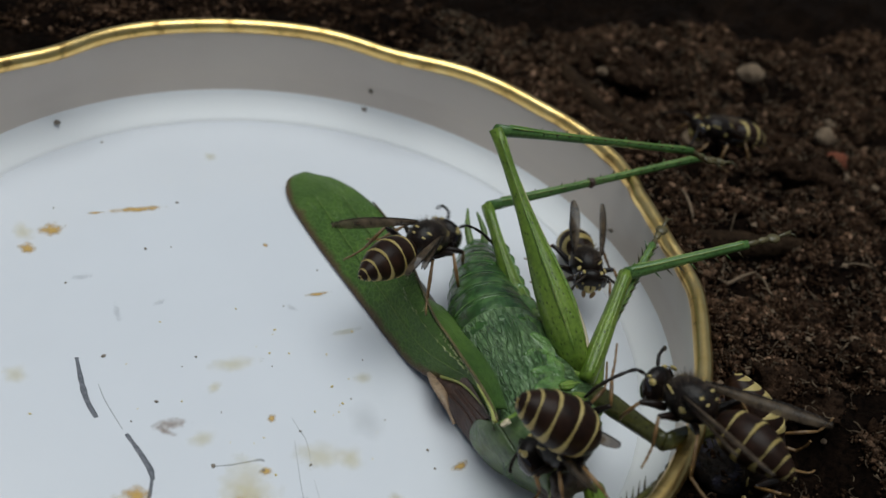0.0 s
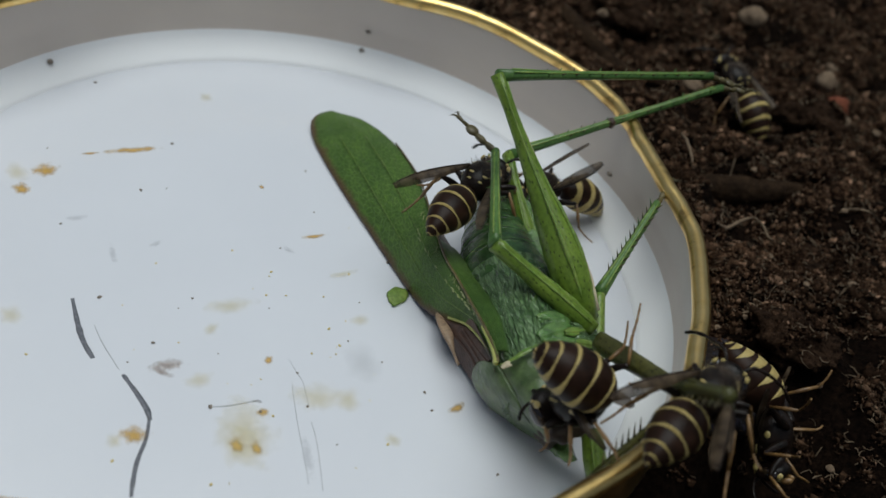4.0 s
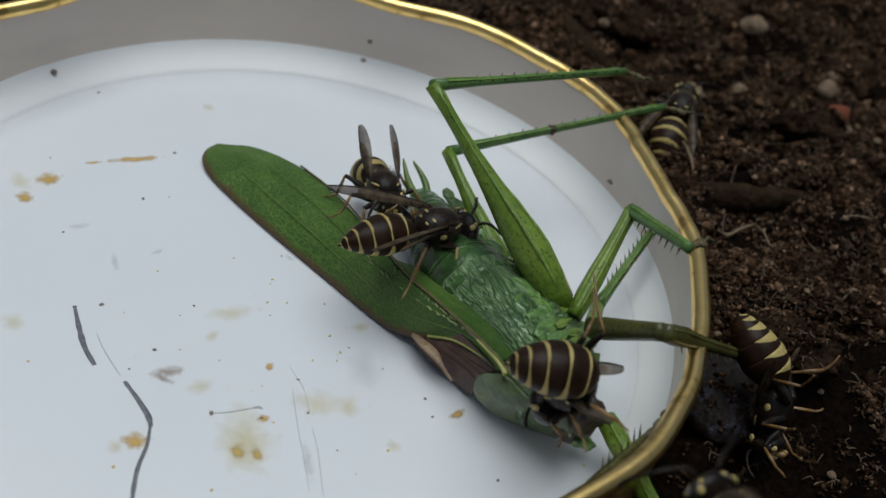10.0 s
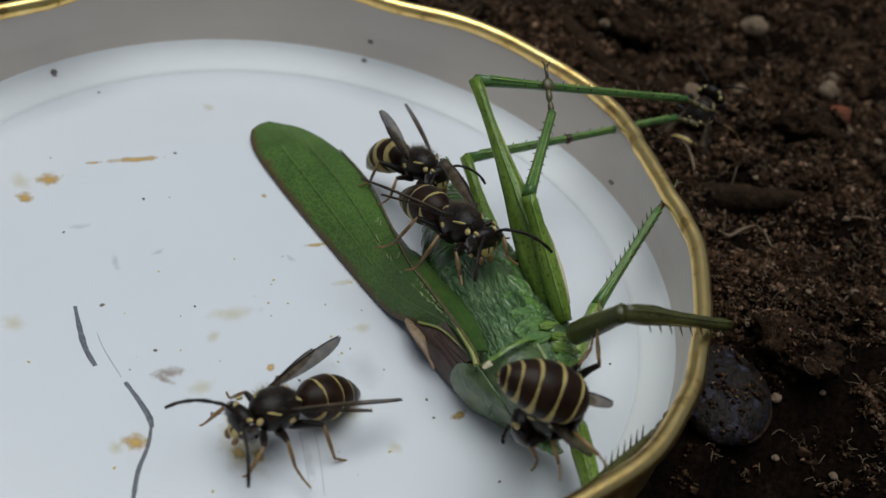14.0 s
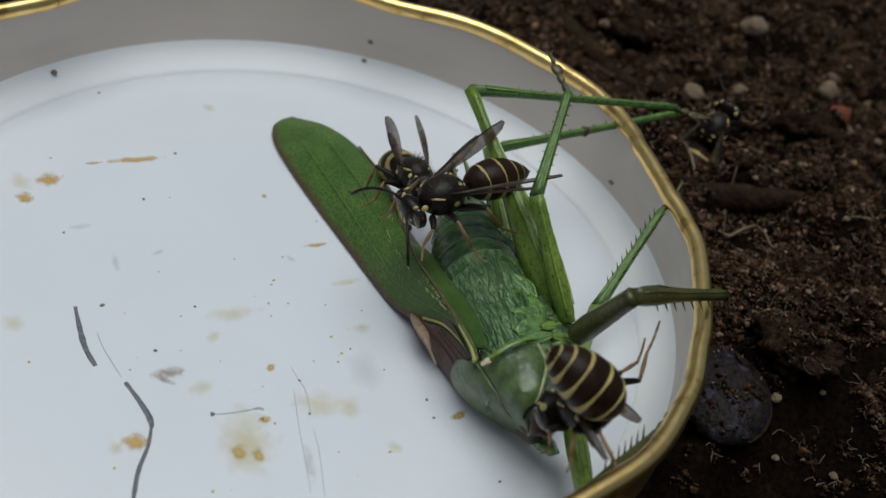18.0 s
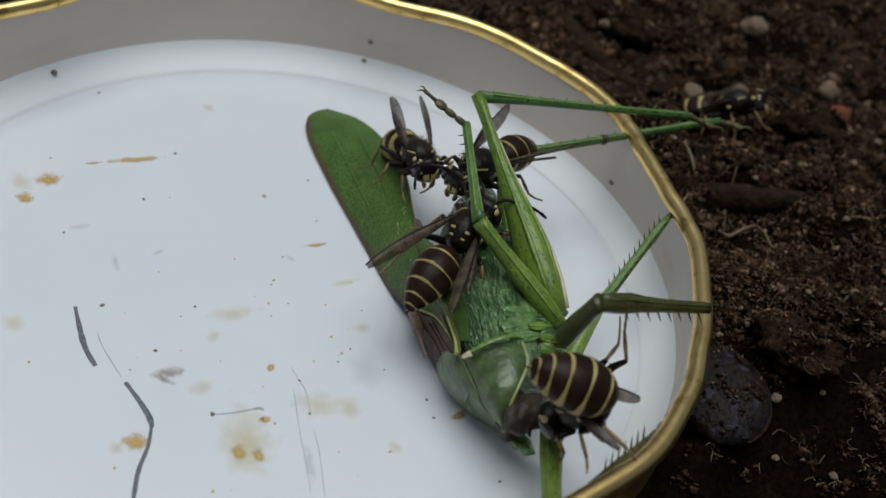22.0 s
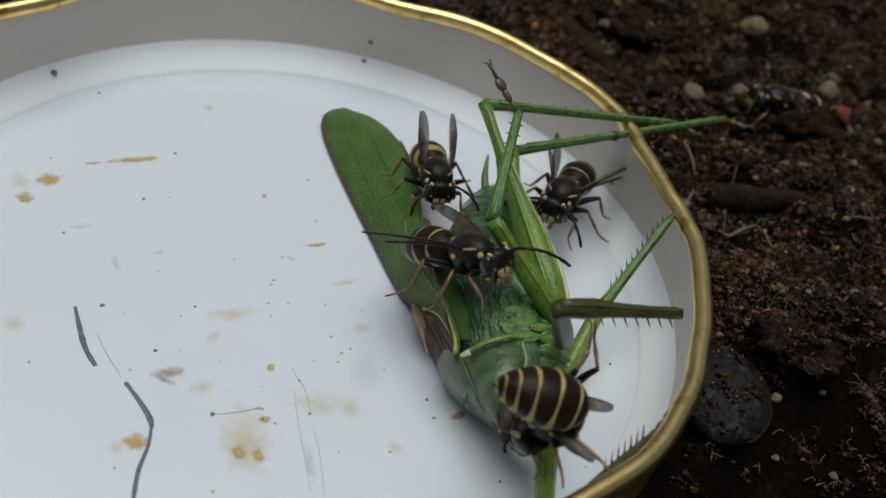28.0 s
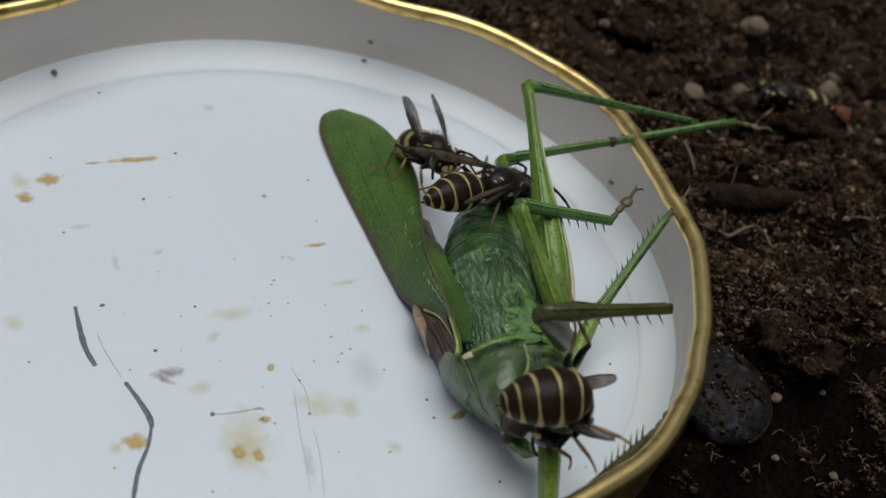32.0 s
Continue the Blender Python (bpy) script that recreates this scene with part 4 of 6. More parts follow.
HELD_UP = {(2, -1): ((3.7, -5.5, -1.1), (0.8, -5.6, -0.4), (0.8, -7.7, 1.0), (0.8, -10.8, 2.3)), (1, -1): ((3.4, -4.5, -0.2), (1.6, -4.5, 0.9), (0.9, -6.1, 1.0), (4.0, -13.1, -0.6))}  # two legs stretched up against the front shin
WASP_HEAD = wasp("large dark wasp feeding at the cricket's head, abdomen raised", 24, -46, 1.03, 1, 9, 0.2, pose(0, 0, 0, 39, 68, -128), 0.46, 1.02, 0.4, BANDED, 0.72, HELD_UP)
WASP_MIDDLE = wasp("wasp with yellow bands biting the cricket's flank", 16, 6, 1.03, 2, 7, 0.5, None, 1.0, 0.86)
WASP_EDGE = wasp("wasp chewing the edge of the cricket's green wing", 6, 44, 0.95, 3, 26, 0.1, None, 0.62, 0.92, 1.0, GOLDEN_BANDED)
WASP_FOOT = wasp("dark wasp on the soil gnawing the cricket's hind feet", 14, -4, 0.95, 4, 14, 0.3, None, 0.8, 1.0, 1.0, BRIGHT_BANDED)
WASP_ROVER = wasp("wasp that flies about and walks on the white lid", 15, 6, 1.02, 5, 8, 0.6, None, 1.0, 0.88)
WASP_SOIL = wasp("wasp with a bright yellow belly lying on the soil", 30, -4, 1.0, 6, 10, 0.2, pose(0, 0, 0, -60, 52, -30), 0.6, 1.0, 0.7, YELLOW_BELLY)


# ---- the bush cricket ----
def segment(name, L, radii, mat, parent, label, spines=0, size=0.9, side=-1):
    """A leg segment along +x from its joint, with a row of spines on each edge."""
    n = 14
    cs = [(L * i / n, 0, 0) for i in range(n + 1)]
    rr = []
    for i in range(n + 1):
        s = i / n * (len(radii) - 1)
        j = min(int(s), len(radii) - 2)
        rr.append(radii[j] + (radii[j + 1] - radii[j]) * (s - j))
    ob = part(name, mesh_of(name, *loft(cs, [(r * 0.85, r) for r in rr], 16, shape=lambda s, th: 1 + 0.05 * math.cos(4 * th) + 0.035 * noise.noise(Vector((s * L * 0.9, math.cos(th) * 1.5, math.sin(th) * 1.5 + L))))), mat, parent, label)
    if L > 10:
        for s in (-1, 1):
            part("pale_stripe", mesh_of("pale_stripe", *loft([(L * (0.06 + 0.9 * i / n), s * 0.40 * rr[i], 0.87 * rr[i]) for i in range(n + 1)], [0.02 + 0.10 * rr[i] * (1 + 0.3 * math.sin(i * 2.3)) for i in range(n + 1)], 6)), mat if mat is OLIVE else LIME, ob, "paler raised stripe")
    for k in range(spines):
        x = L * (0.18 + 0.78 * (k // 2 + 0.5) / max(spines // 2, 1))
        s = 1 if k % 2 else -1
        r = 0.8 * radii[-1] + 0.2 * radii[0]
        a = Vector((x, s * r * 0.55, side * r * 0.6))
        b = a + Vector((size * 0.55, s * size * 0.55, side * size * 0.75))
        part("spine", mesh_of("spine", *loft([a, a.lerp(b, 0.5), b], [0.10, 0.065, 0.01], 6)), TARSUS if k % 3 else mat, ob)
    return ob


def foot(parent, label="jointed olive foot with two claws"):
    """A tarsus along +x: bead-like joints and claws."""
    pieces = [blob((0.7, 0, 0), (0.8, 0.32, 0.36)), blob((2.0, 0.05, 0.05), (0.75, 0.36, 0.36)), blob((3.2, 0, 0.1), (0.75, 0.62, 0.34)),
              loft([(3.6, 0, 0.1), (4.6, 0.1, 0.25), (5.2, 0.1, 0.3)], [0.2, 0.17, 0.22], 8)]
    ob = part("tarsus", mesh_of("tarsus", *joined(pieces)), TARSUS, parent, label)
    for s in (-1, 1):
        part("claw", mesh_of("claw", *loft([(5.1, 0.1, 0.3), (5.6, s * 0.35, 0.3), (5.9, s * 0.45, -0.05)], [0.12, 0.09, 0.02], 6)), TARSUS, ob)
    return ob


def cricket():
    c = new("bush_cricket")
    tagged(c, "green bush cricket lying on its side with long wings, half eaten", "bush cricket")
    # belly rings, from the tail forward
    spine = [(-0.9, 27.2, 3.6), (-0.8, 25.6, 4.0), (-0.9, 23.0, 4.3), (-0.8, 19.5, 4.6), (-0.5, 16.0, 4.8), (0.2, 12.5, 5.0), (1.0, 9.5, 5.0)]
    rad = [0.8, 1.6, 2.4, 3.15, 3.75, 4.2, 4.4]
    line = spline(spine, 61)

    def radius(k):
        s = k / 60 * (len(rad) - 1)
        j = min(int(s), len(rad) - 2)
        return rad[j] + (rad[j + 1] - rad[j]) * (s - j)

    for i in range(10):
        cs, rs = [], []
        for k in range(8):
            q = min(i * 6 + k, 60)
            lip = 0.985 + 0.028 * math.sin(math.pi * min(k / 6.0, 1.0)) ** 0.5 - 0.03 * (k == 0)
            cs.append(line[q])
            rs.append((radius(q) * lip, radius(q) * lip))
        ring = part("belly_ring", mesh_of("belly_ring", *loft(cs, rs, 28)), SHEEN, c, "glossy green belly ring")
        if i:
            q, r = i * 6, radius(i * 6) * 1.02
            d = (line[q + 1] - line[q - 1]).normalized()
            u = Vector((0, 0, 1)).cross(d).normalized()
            v = d.cross(u)
            arc = [line[q] + u * (r * math.cos(radians(a))) + v * (r * math.sin(radians(a))) for a in range(-30, 200, 10)]
            part("ring_lip", mesh_of("ring_lip", *loft(arc, [0.03 + 0.025 * abs(math.sin(k * 1.7)) for k in range(len(arc))], 6)), FLAP, ring, "paler lip of the ring")
    # wrinkled flank and chest
    def wrinkles(s, th):
        q = Vector((th * 15.0 + s * 6.0, s * 3.6 - th * 1.2, 0.0))
        fold = 1 - abs(noise.noise(q * 1.2 + Vector((0, 0, 4)))) * 2
        fine = 1 - abs(noise.noise(q * 2.6 + Vector((3, 0, 9)))) * 2
        return 1 + 0.03 * noise.noise(q * 0.5) + 0.015 * fold + 0.007 * fine

    chest = [(0.6, 11.0, 5.0), (1.4, 8.0, 5.1), (2.3, 5.0, 5.1), (3.2, 2.0, 5.0), (3.9, -0.8, 4.8), (4.5, -3.0, 4.5)]
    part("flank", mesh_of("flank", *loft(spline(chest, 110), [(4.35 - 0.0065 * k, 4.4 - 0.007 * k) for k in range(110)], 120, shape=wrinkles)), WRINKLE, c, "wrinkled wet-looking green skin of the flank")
    # soft lobes, hip plates and skin flaps along the belly side
    def flap(a, b, wide, mat, label, lift=0.05, name="lobe", cup=0.10):
        """A thin leaf-like fold from a to b, cupped across, with a slightly thickened edge."""
        a, b = Vector(a), Vector(b)
        d = (b - a).normalized()
        up = Vector((0.25, -0.3, 0.9))
        side = up.cross(d).normalized()
        up = d.cross(side)
        n, q = 14, 12
        V, F, U = [], [], []
        for layer in (0, 1):
            for i in range(n + 1):
                k = i / n
                w = 1.3 * wide * max(math.sin(math.pi * (0.06 + 0.90 * k)), 0.02) ** 0.6 * (1.05 - 0.3 * k)
                for j in range(q + 1):
                    v = j / q * 2 - 1
                    z = lift * math.sin(math.pi * k) + 2.4 * cup * (1 - v * v) + 0.10 * math.exp(-((abs(v) - 0.85) / 0.1) ** 2) + 0.05 * math.cos(11 * v + 2 * k)
                    z += 0.10 * noise.noise(Vector((a.x + k * 2.4, a.y + v * 1.2, wide)))
                    V.append(a.lerp(b, k) + side * (w * v * (1 + 0.15 * noise.noise(Vector((k * 3, v, a.x))))) + up * (z - 0.18 - 0.22 * layer))
                    U.append((j / q, k))
        w, m = q + 1, (n + 1) * (q + 1)
        for i in range(n):
            for j in range(q):
                o = i * w + j
                F.append((o, o + 1, o + w + 1, o + w))
                F.append((m + o, m + o + w, m + o + w + 1, m + o + 1))
        rim = [i * w for i in range(n + 1)] + [n * w + j for j in range(1, w)] + [i * w + q for i in range(n - 1, -1, -1)] + [j for j in range(q - 1, 0, -1)]
        for x, y in zip(rim, rim[1:] + rim[:1]):
            F.append((x, y, y + m, x + m))
        return part(name, mesh_of(name, V, F, U), mat, c, label)

    soft, leafy = "glossy blue-green soft lobe at a hip", "yellow-green leafy hip plate"
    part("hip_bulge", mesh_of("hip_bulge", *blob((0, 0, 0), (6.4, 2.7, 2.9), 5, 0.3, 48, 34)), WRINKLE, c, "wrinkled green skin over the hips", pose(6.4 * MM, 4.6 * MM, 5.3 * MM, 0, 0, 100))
    part("belly_side", mesh_of("belly_side", *blob((0, 0, 0), (5.6, 1.9, 2.5), 9, 0.3, 40, 28)), SHEEN, c, "glossy green side of the belly", pose(4.0 * MM, 12.6 * MM, 4.6 * MM, 0, 0, 104))
    flap((2.0, 10.6, 9.0), (4.6, 8.4, 8.2), 1.05, FLAP, soft)
    flap((2.6, 8.0, 9.2), (5.0, 6.2, 8.4), 1.0, FLAP, soft)
    flap((2.0, 5.0, 9.3), (4.4, 6.4, 8.7), 0.55, FLAP, soft)
    flap((4.6, 6.3, 8.6), (5.3, 2.9, 8.7), 0.85, FLAP, soft)
    flap((2.6, 2.8, 9.3), (5.2, 4.2, 8.7), 0.6, FLAP, soft)
    flap((2.8, 0.6, 9.2), (5.7, 3.4, 8.6), 0.75, FLAP, soft)
    flap((3.6, -0.1, 9.1), (6.2, 1.7, 8.5), 0.55, FLAP, soft)
    flap((5.2, 2.1, 8.9), (7.2, 3.6, 8.1), 0.38, LEAF, leafy)
    flap((6.2, 1.6, 8.4), (8.3, 2.6, 7.5), 0.40, LEAF, leafy)
    flap((6.2, 3.4, 8.2), (7.6, 5.0, 7.5), 0.6, FLAP, soft)
    flap((6.4, 5.4, 7.9), (7.2, 8.2, 7.3), 0.75, LEAF, leafy)
    flap((5.0, 8.6, 8.0), (5.9, 5.9, 7.9), 0.7, FLAP, soft)
    flap((4.3, 11.4, 7.2), (5.6, 9.0, 7.6), 0.8, FLAP, soft)
    flap((7.4, 0.6, 7.7), (8.9, 1.6, 7.0), 0.38, LEAF, leafy)
    flap((6.6, -0.6, 7.7), (8.6, 0.4, 6.9), 0.6, FLAP, soft)
    lobe_rng = random.Random(21)
    for k in range(26):
        y = -0.5 + 13.5 * k / 25 + lobe_rng.uniform(-0.4, 0.4)
        x = 7.4 - 0.16 * y + lobe_rng.uniform(-1.1, 0.6)
        z = 8.3 - 0.55 * max(x - 5.2, 0) - 0.05 * y
        a = lobe_rng.uniform(-0.6, 1.9)
        L = lobe_rng.uniform(1.3, 2.6)
        warm = lobe_rng.random() < 0.55
        flap((x, y, z), (x + L * math.sin(a), y + L * math.cos(a), z - 0.35), lobe_rng.uniform(0.28, 0.62), LEAF if warm else FLAP, leafy if warm else soft, 0.12, "lobe", 0.16)
    for k in range(6):
        y = 13.6 + 2.3 * k
        flap((2.3 - 0.16 * k, y + 0.8, 8.3 - 0.5 * k), (3.9 - 0.32 * k, y - 0.6, 7.0 - 0.5 * k), 0.8 - 0.05 * k, FLAP, "pale rounded side flap of a belly ring", 0.2, "side_flap")

    # collar: a saddle folded along its keel; the head is eaten away
    def sheet(name, A, B, mat, label, bulge, parent=None, n=30, q=16, thick=0.25):
        la, lb = spline(A, n + 1), spline(B, n + 1)
        V, F, U = [], [], []
        for layer in (0, 1):
            for i in range(n + 1):
                for j in range(q + 1):
                    s = j / q
                    e = bulge * math.sin(math.pi * s) ** 0.8
                    p = la[i].lerp(lb[i], s) + Vector((-0.25, -0.45, 0.85)) * (e - layer * thick)
                    p.z += 0.18 * noise.noise(p * 0.7) + 0.07 * noise.noise(p * 2.2)
                    V.append(p)
                    U.append((s, i / n))
        w, m = q + 1, (n + 1) * (q + 1)
        for i in range(n):
            for j in range(q):
                o = i * w + j
                F.append((o, o + 1, o + w + 1, o + w))
                F.append((m + o, m + o + w, m + o + w + 1, m + o + 1))
        rim = [i * w for i in range(n + 1)] + [n * w + j for j in range(1, w)] + [i * w + q for i in range(n - 1, -1, -1)] + [j for j in range(q - 1, 0, -1)]
        for a, b in zip(rim, rim[1:] + rim[:1]):
            F.append((a, b, b + m, a + m))
        return part(name, mesh_of(name, V, F, U), mat, parent or c, label)

    keel = [(-0.3, -1.4, 6.9), (0.8, -3.0, 6.5), (1.8, -4.6, 6.0), (2.9, -5.5, 5.0), (4.6, -5.8, 3.2)]
    back = sheet("collar_back", [(-1.9, 0.7, 4.6), (-2.0, 0.2, 3.0), (-0.5, -1.0, 1.6), (2.0, -2.4, 1.0), (5.0, -4.2, 1.0)], keel, COLLAR, "smooth dark green back of the saddle-shaped collar", 0.9)
    lobe_edge = [(4.6, 0.3, 8.6), (5.3, -2.2, 8.6), (4.8, -4.7, 8.0), (4.4, -6.1, 6.6), (4.5, -6.7, 4.4)]
    side = sheet("collar_side", keel, lobe_edge, COLLAR, "glossy green side lobe of the collar", 1.15)
    part("collar_edge", mesh_of("collar_edge", *loft(spline(lobe_edge, 30), [0.16] * 30, 8)), PALE_VEIN, side, "pale edge of the collar")
    top = [(-0.4, -2.0, 7.5), (0.6, -2.0, 8.6), (1.9, -1.3, 9.4), (3.4, -0.4, 9.5), (4.7, 0.4, 8.9)]
    part("collar_fold", mesh_of("collar_fold", *loft(spline(top, 30), [(0.05 + 0.20 * math.sin(math.pi * k / 29), 0.06) for k in range(30)], 10)), LEAF, side, "yellow-green front fold of the collar")
    part("white_spot", mesh_of("white_spot", *blob((0, 0, 0), (0.5, 0.28, 0.2), 3, 0.5, 14, 10)), CREAM, side, "whitish torn spot", pose(0.1 * MM, -2.4 * MM, 8.1 * MM, 0, -25, 35))
    part("torn_opening", mesh_of("torn_opening", *blob((0, 0, 0), (2.5, 1.5, 1.9), 3, 0.35, 26, 18)), HOLLOW, c, "dark eaten opening where the head was", pose(5.1 * MM, -4.4 * MM, 4.2 * MM, 0, 10, 75))
    # added dark mass that stands in for the feeding wasp's thorax
    part("dark_mass", mesh_of("dark_mass", *blob((0, 0, 0), (2.3, 1.5, 1.5), 11, 0.35, 26, 18)), HOLLOW, c, "added dark brown mass at the eaten opening", pose(5.9 * MM, -5.7 * MM, 6.0 * MM, 0, 10, 60))
    part("neck_shred", mesh_of("neck_shred", *blob((0, 0, 0), (1.3, 0.8, 0.7), 7, 0.5, 16, 12)), FLAP, c, "torn green shred of the neck", pose(6.5 * MM, -5.6 * MM, 2.2 * MM, 0, 0, -30))
    # tail appendages
    for s, ln in ((-1, 1.0), (1, 0.8)):
        part("cercus", tube("cercus", [(-0.9 + s * 0.7, 26.3, 4.4), (-1.2 + s * 0.9, 28.0 * 1.0, 5.2), (-1.8 + s * 0.5, 28 + 2.2 * ln, 6.4)], [0.5, 0.38, 0.1], 8, 10), GREEN, c, "short green tail feeler")
    # forewing
    left = [(-0.9, -0.6, 6.6), (-1.7, 2.1, 5.7), (-3.0, 4.8, 4.7), (-4.7, 7.1, 3.0), (-6.6, 9.8, 1.3), (-8.5, 12.7, 0.6), (-12.8, 19.6, 0.5), (-17.7, 27.5, 0.5), (-21.5, 34.4, 0.5), (-22.5, 38.0, 0.6), (-21.7, 40.1, 0.65)]
    ridge = [(-0.6, -2.0, 7.6), (-0.9, -0.6, 7.7), (-2.0, 2.2, 7.6), (-3.4, 5.6, 7.2), (-4.6, 8.6, 6.8), (-6.0, 12.4, 6.1), (-7.6, 19.5, 4.9), (-9.4, 27.0, 3.7), (-12.4, 33.9, 2.55), (-16.6, 39.1, 1.4), (-20.6, 40.65, 0.8)]

    def panel(name, A, B, mat, label, bulge, n=60, q=14, parent=None, dz=0.0, thick=0.18):
        la, lb = spline(A, n + 1), spline(B, n + 1)
        V, F, U = [], [], []
        for layer in (0, 1):
            for i in range(n + 1):
                for j in range(q + 1):
                    s = j / q
                    p = la[i].lerp(lb[i], s)
                    p = p + Vector((0, 0, bulge * math.sin(math.pi * s) * math.sin(math.pi * min(i / n * 0.9 + 0.1, 1)) + dz - layer * thick))
                    p.z += 0.10 * noise.noise(Vector((p.x * 0.5, p.y * 0.5, 2.0)))
                    V.append(p)
                    U.append((s, i / n))
        w = q + 1
        k = (n + 1) * w
        for i in range(n):
            for j in range(q):
                o = i * w + j
                F.append((o, o + 1, o + w + 1, o + w))
                F.append((k + o, k + o + w, k + o + w + 1, k + o + 1))
        rim = [i * w for i in range(n + 1)] + [n * w + j for j in range(1, w)] + [i * w + q for i in range(n - 1, -1, -1)] + [j for j in range(q - 1, 0, -1)]
        for a, b in zip(rim, rim[1:] + rim[:1]):
            F.append((a, b, b + k, a + k))
        return part(name, mesh_of(name, V, F, U), mat, parent or c, label)

    wing = panel("forewing", left, ridge, TEGMEN, "long leathery green forewing with fine veins", 1.1)
    part("ridge_vein", mesh_of("ridge_vein", *loft(spline([(x, y, z + 0.22) for x, y, z in ridge[:9]], 90), [(0.15 - 0.0008 * k) * (1 + 0.3 * (k % 2)) for k in range(90)], 8)), VEIN, wing, "brownish green ridge vein")
    part("vein_base", mesh_of("vein_base", *loft(spline([(x - 0.15, y - 0.1, z + 0.12) for x, y, z in ridge[:3]], 20), [0.26 - 0.009 * k for k in range(20)], 8)), YELLOW_EDGE, wing, "yellow base of the ridge vein")
    for f in (0.3, 0.62):
        pts = [Vector(a).lerp(Vector(b), f) + Vector((0, 0, 1.1 * math.sin(math.pi * f) * 0.98 + 0.05)) for a, b in zip(left, ridge)]
        part("long_vein", mesh_of("long_vein", *loft(spline(pts[:9], 40), [0.05] * 40, 6)), GREEN, wing, "raised green vein")
    ladders = []
    rng = random.Random(12)
    la, lb = spline(left, 121), spline(ridge, 121)
    for i in range(6, 74):
        for lo, hi in ((0.58, 0.68), (0.74, 0.96)):
            if rng.random() < (0.75 if i < 44 else 0.35):
                f0, f1 = lo + rng.uniform(0, 0.05), hi - rng.uniform(0, 0.12)
                pts = []
                for k in range(4):
                    f = f0 + (f1 - f0) * k / 3
                    i2 = i + k * 0.6
                    p = la[int(i2)].lerp(lb[int(i2)], f)
                    pts.append(p + Vector((0, 0, 1.1 * math.sin(math.pi * f) * math.sin(math.pi * min(i / 120 * 0.9 + 0.1, 1)) + 0.09 + 0.10 * noise.noise(Vector((p.x * 0.5, p.y * 0.5, 2.0))))))
                r = rng.uniform(0.07, 0.13) if i < 44 else 0.05
                ladders.append(loft(pts, [r * 0.4, r, r, r * 0.4], 5))
    part("venation", mesh_of("venation", *joined(ladders)), PALE_VEIN, wing, "fine pale cross veins")
    inner = [(0.2, -1.2, 8.6), (-0.6, 3.0, 8.2), (-2.2, 7.6, 7.3), (-3.7, 12.4, 6.0), (-4.6, 15.5, 4.6)]
    panel("side_panel", ridge[1:6] + [(-6.9, 16.0, 5.3)], [inner[0], (-0.3, 1.6, 8.5), (-0.9, 4.2, 8.0), (-2.0, 7.2, 7.4), (-3.4, 11.0, 6.4), (-4.8, 15.4, 4.8)], TEGMEN, "folded green side panel of the wing", 0.25, 36, 8)
    under_l = [(x + 0.12, y + 0.05, max(z - 0.25, 0.25)) for x, y, z in left]
    panel("under_wing", under_l, [(x, y, max(z - 1.0, 0.4)) for x, y, z in ridge], BROWN_WING, "brown edged lower wing", 0.4, 40, 8)
    panel("hind_wing", [(-8.2, 20.5, 3.6), (-6.6, 15.0, 4.8)], [(-6.6, 21.0, 2.8), (-4.6, 16.0, 3.6)], MEMBRANE, "torn clear piece of hind wing", 0.3, 10, 6)
    # brown shoulder of the wing with a cream streak
    low = [(-5.5, 8.6, 1.0), (-4.1, 5.7, 0.9), (-2.7, 3.6, 0.8), (-1.5, 1.4, 1.0)]
    high = [(-4.5, 7.2, 2.9), (-3.0, 5.1, 4.5), (-1.7, 2.3, 5.6), (-0.7, -0.2, 6.4)]
    base = sheet("wing_shoulder", low, high, BROWN_WING, "dark glossy brown folded wing base", 0.8, None, 30, 14)
    part("shoulder_edge", mesh_of("shoulder_edge", *loft(spline([(x - 0.1, y - 0.1, z + 0.35) for x, y, z in high], 30), [0.20 - 0.003 * k for k in range(30)], 8)), YELLOW_EDGE, base, "thin yellow-green edge")
    for k, (f, r) in enumerate(((0.38, 0.16), (0.58, 0.13), (0.75, 0.10))):
        pts = [Vector(a).lerp(Vector(b), f + 0.05 * math.sin(i * 2.1 + k)) + Vector((-0.25, -0.45, 0.85)) * (0.8 * math.sin(math.pi * f) ** 0.8 + 0.05) for i, (a, b) in enumerate(zip(low[1:], high[1:]))]
        part("fold", mesh_of("fold", *loft(spline(pts, 16), [0.03] + [r] * 14 + [0.03], 6)), BROWN_WING, base, "raised brown fold")
    part("streak", mesh_of("streak", *loft(spline([(-5.6, 8.4, 2.2), (-4.9, 6.6, 2.7), (-4.35, 4.9, 2.8), (-3.7, 3.6, 2.2), (-3.1, 2.8, 1.6)], 26), [(0.1 + 0.62 * math.sin(math.pi * min(k / 25 * 1.15 + 0.1, 1.0)) ** 1.4 * (1.15 - 0.8 * k / 25), 0.22) for k in range(26)], 10)), TAN, base, "bent cream streak")
    return c


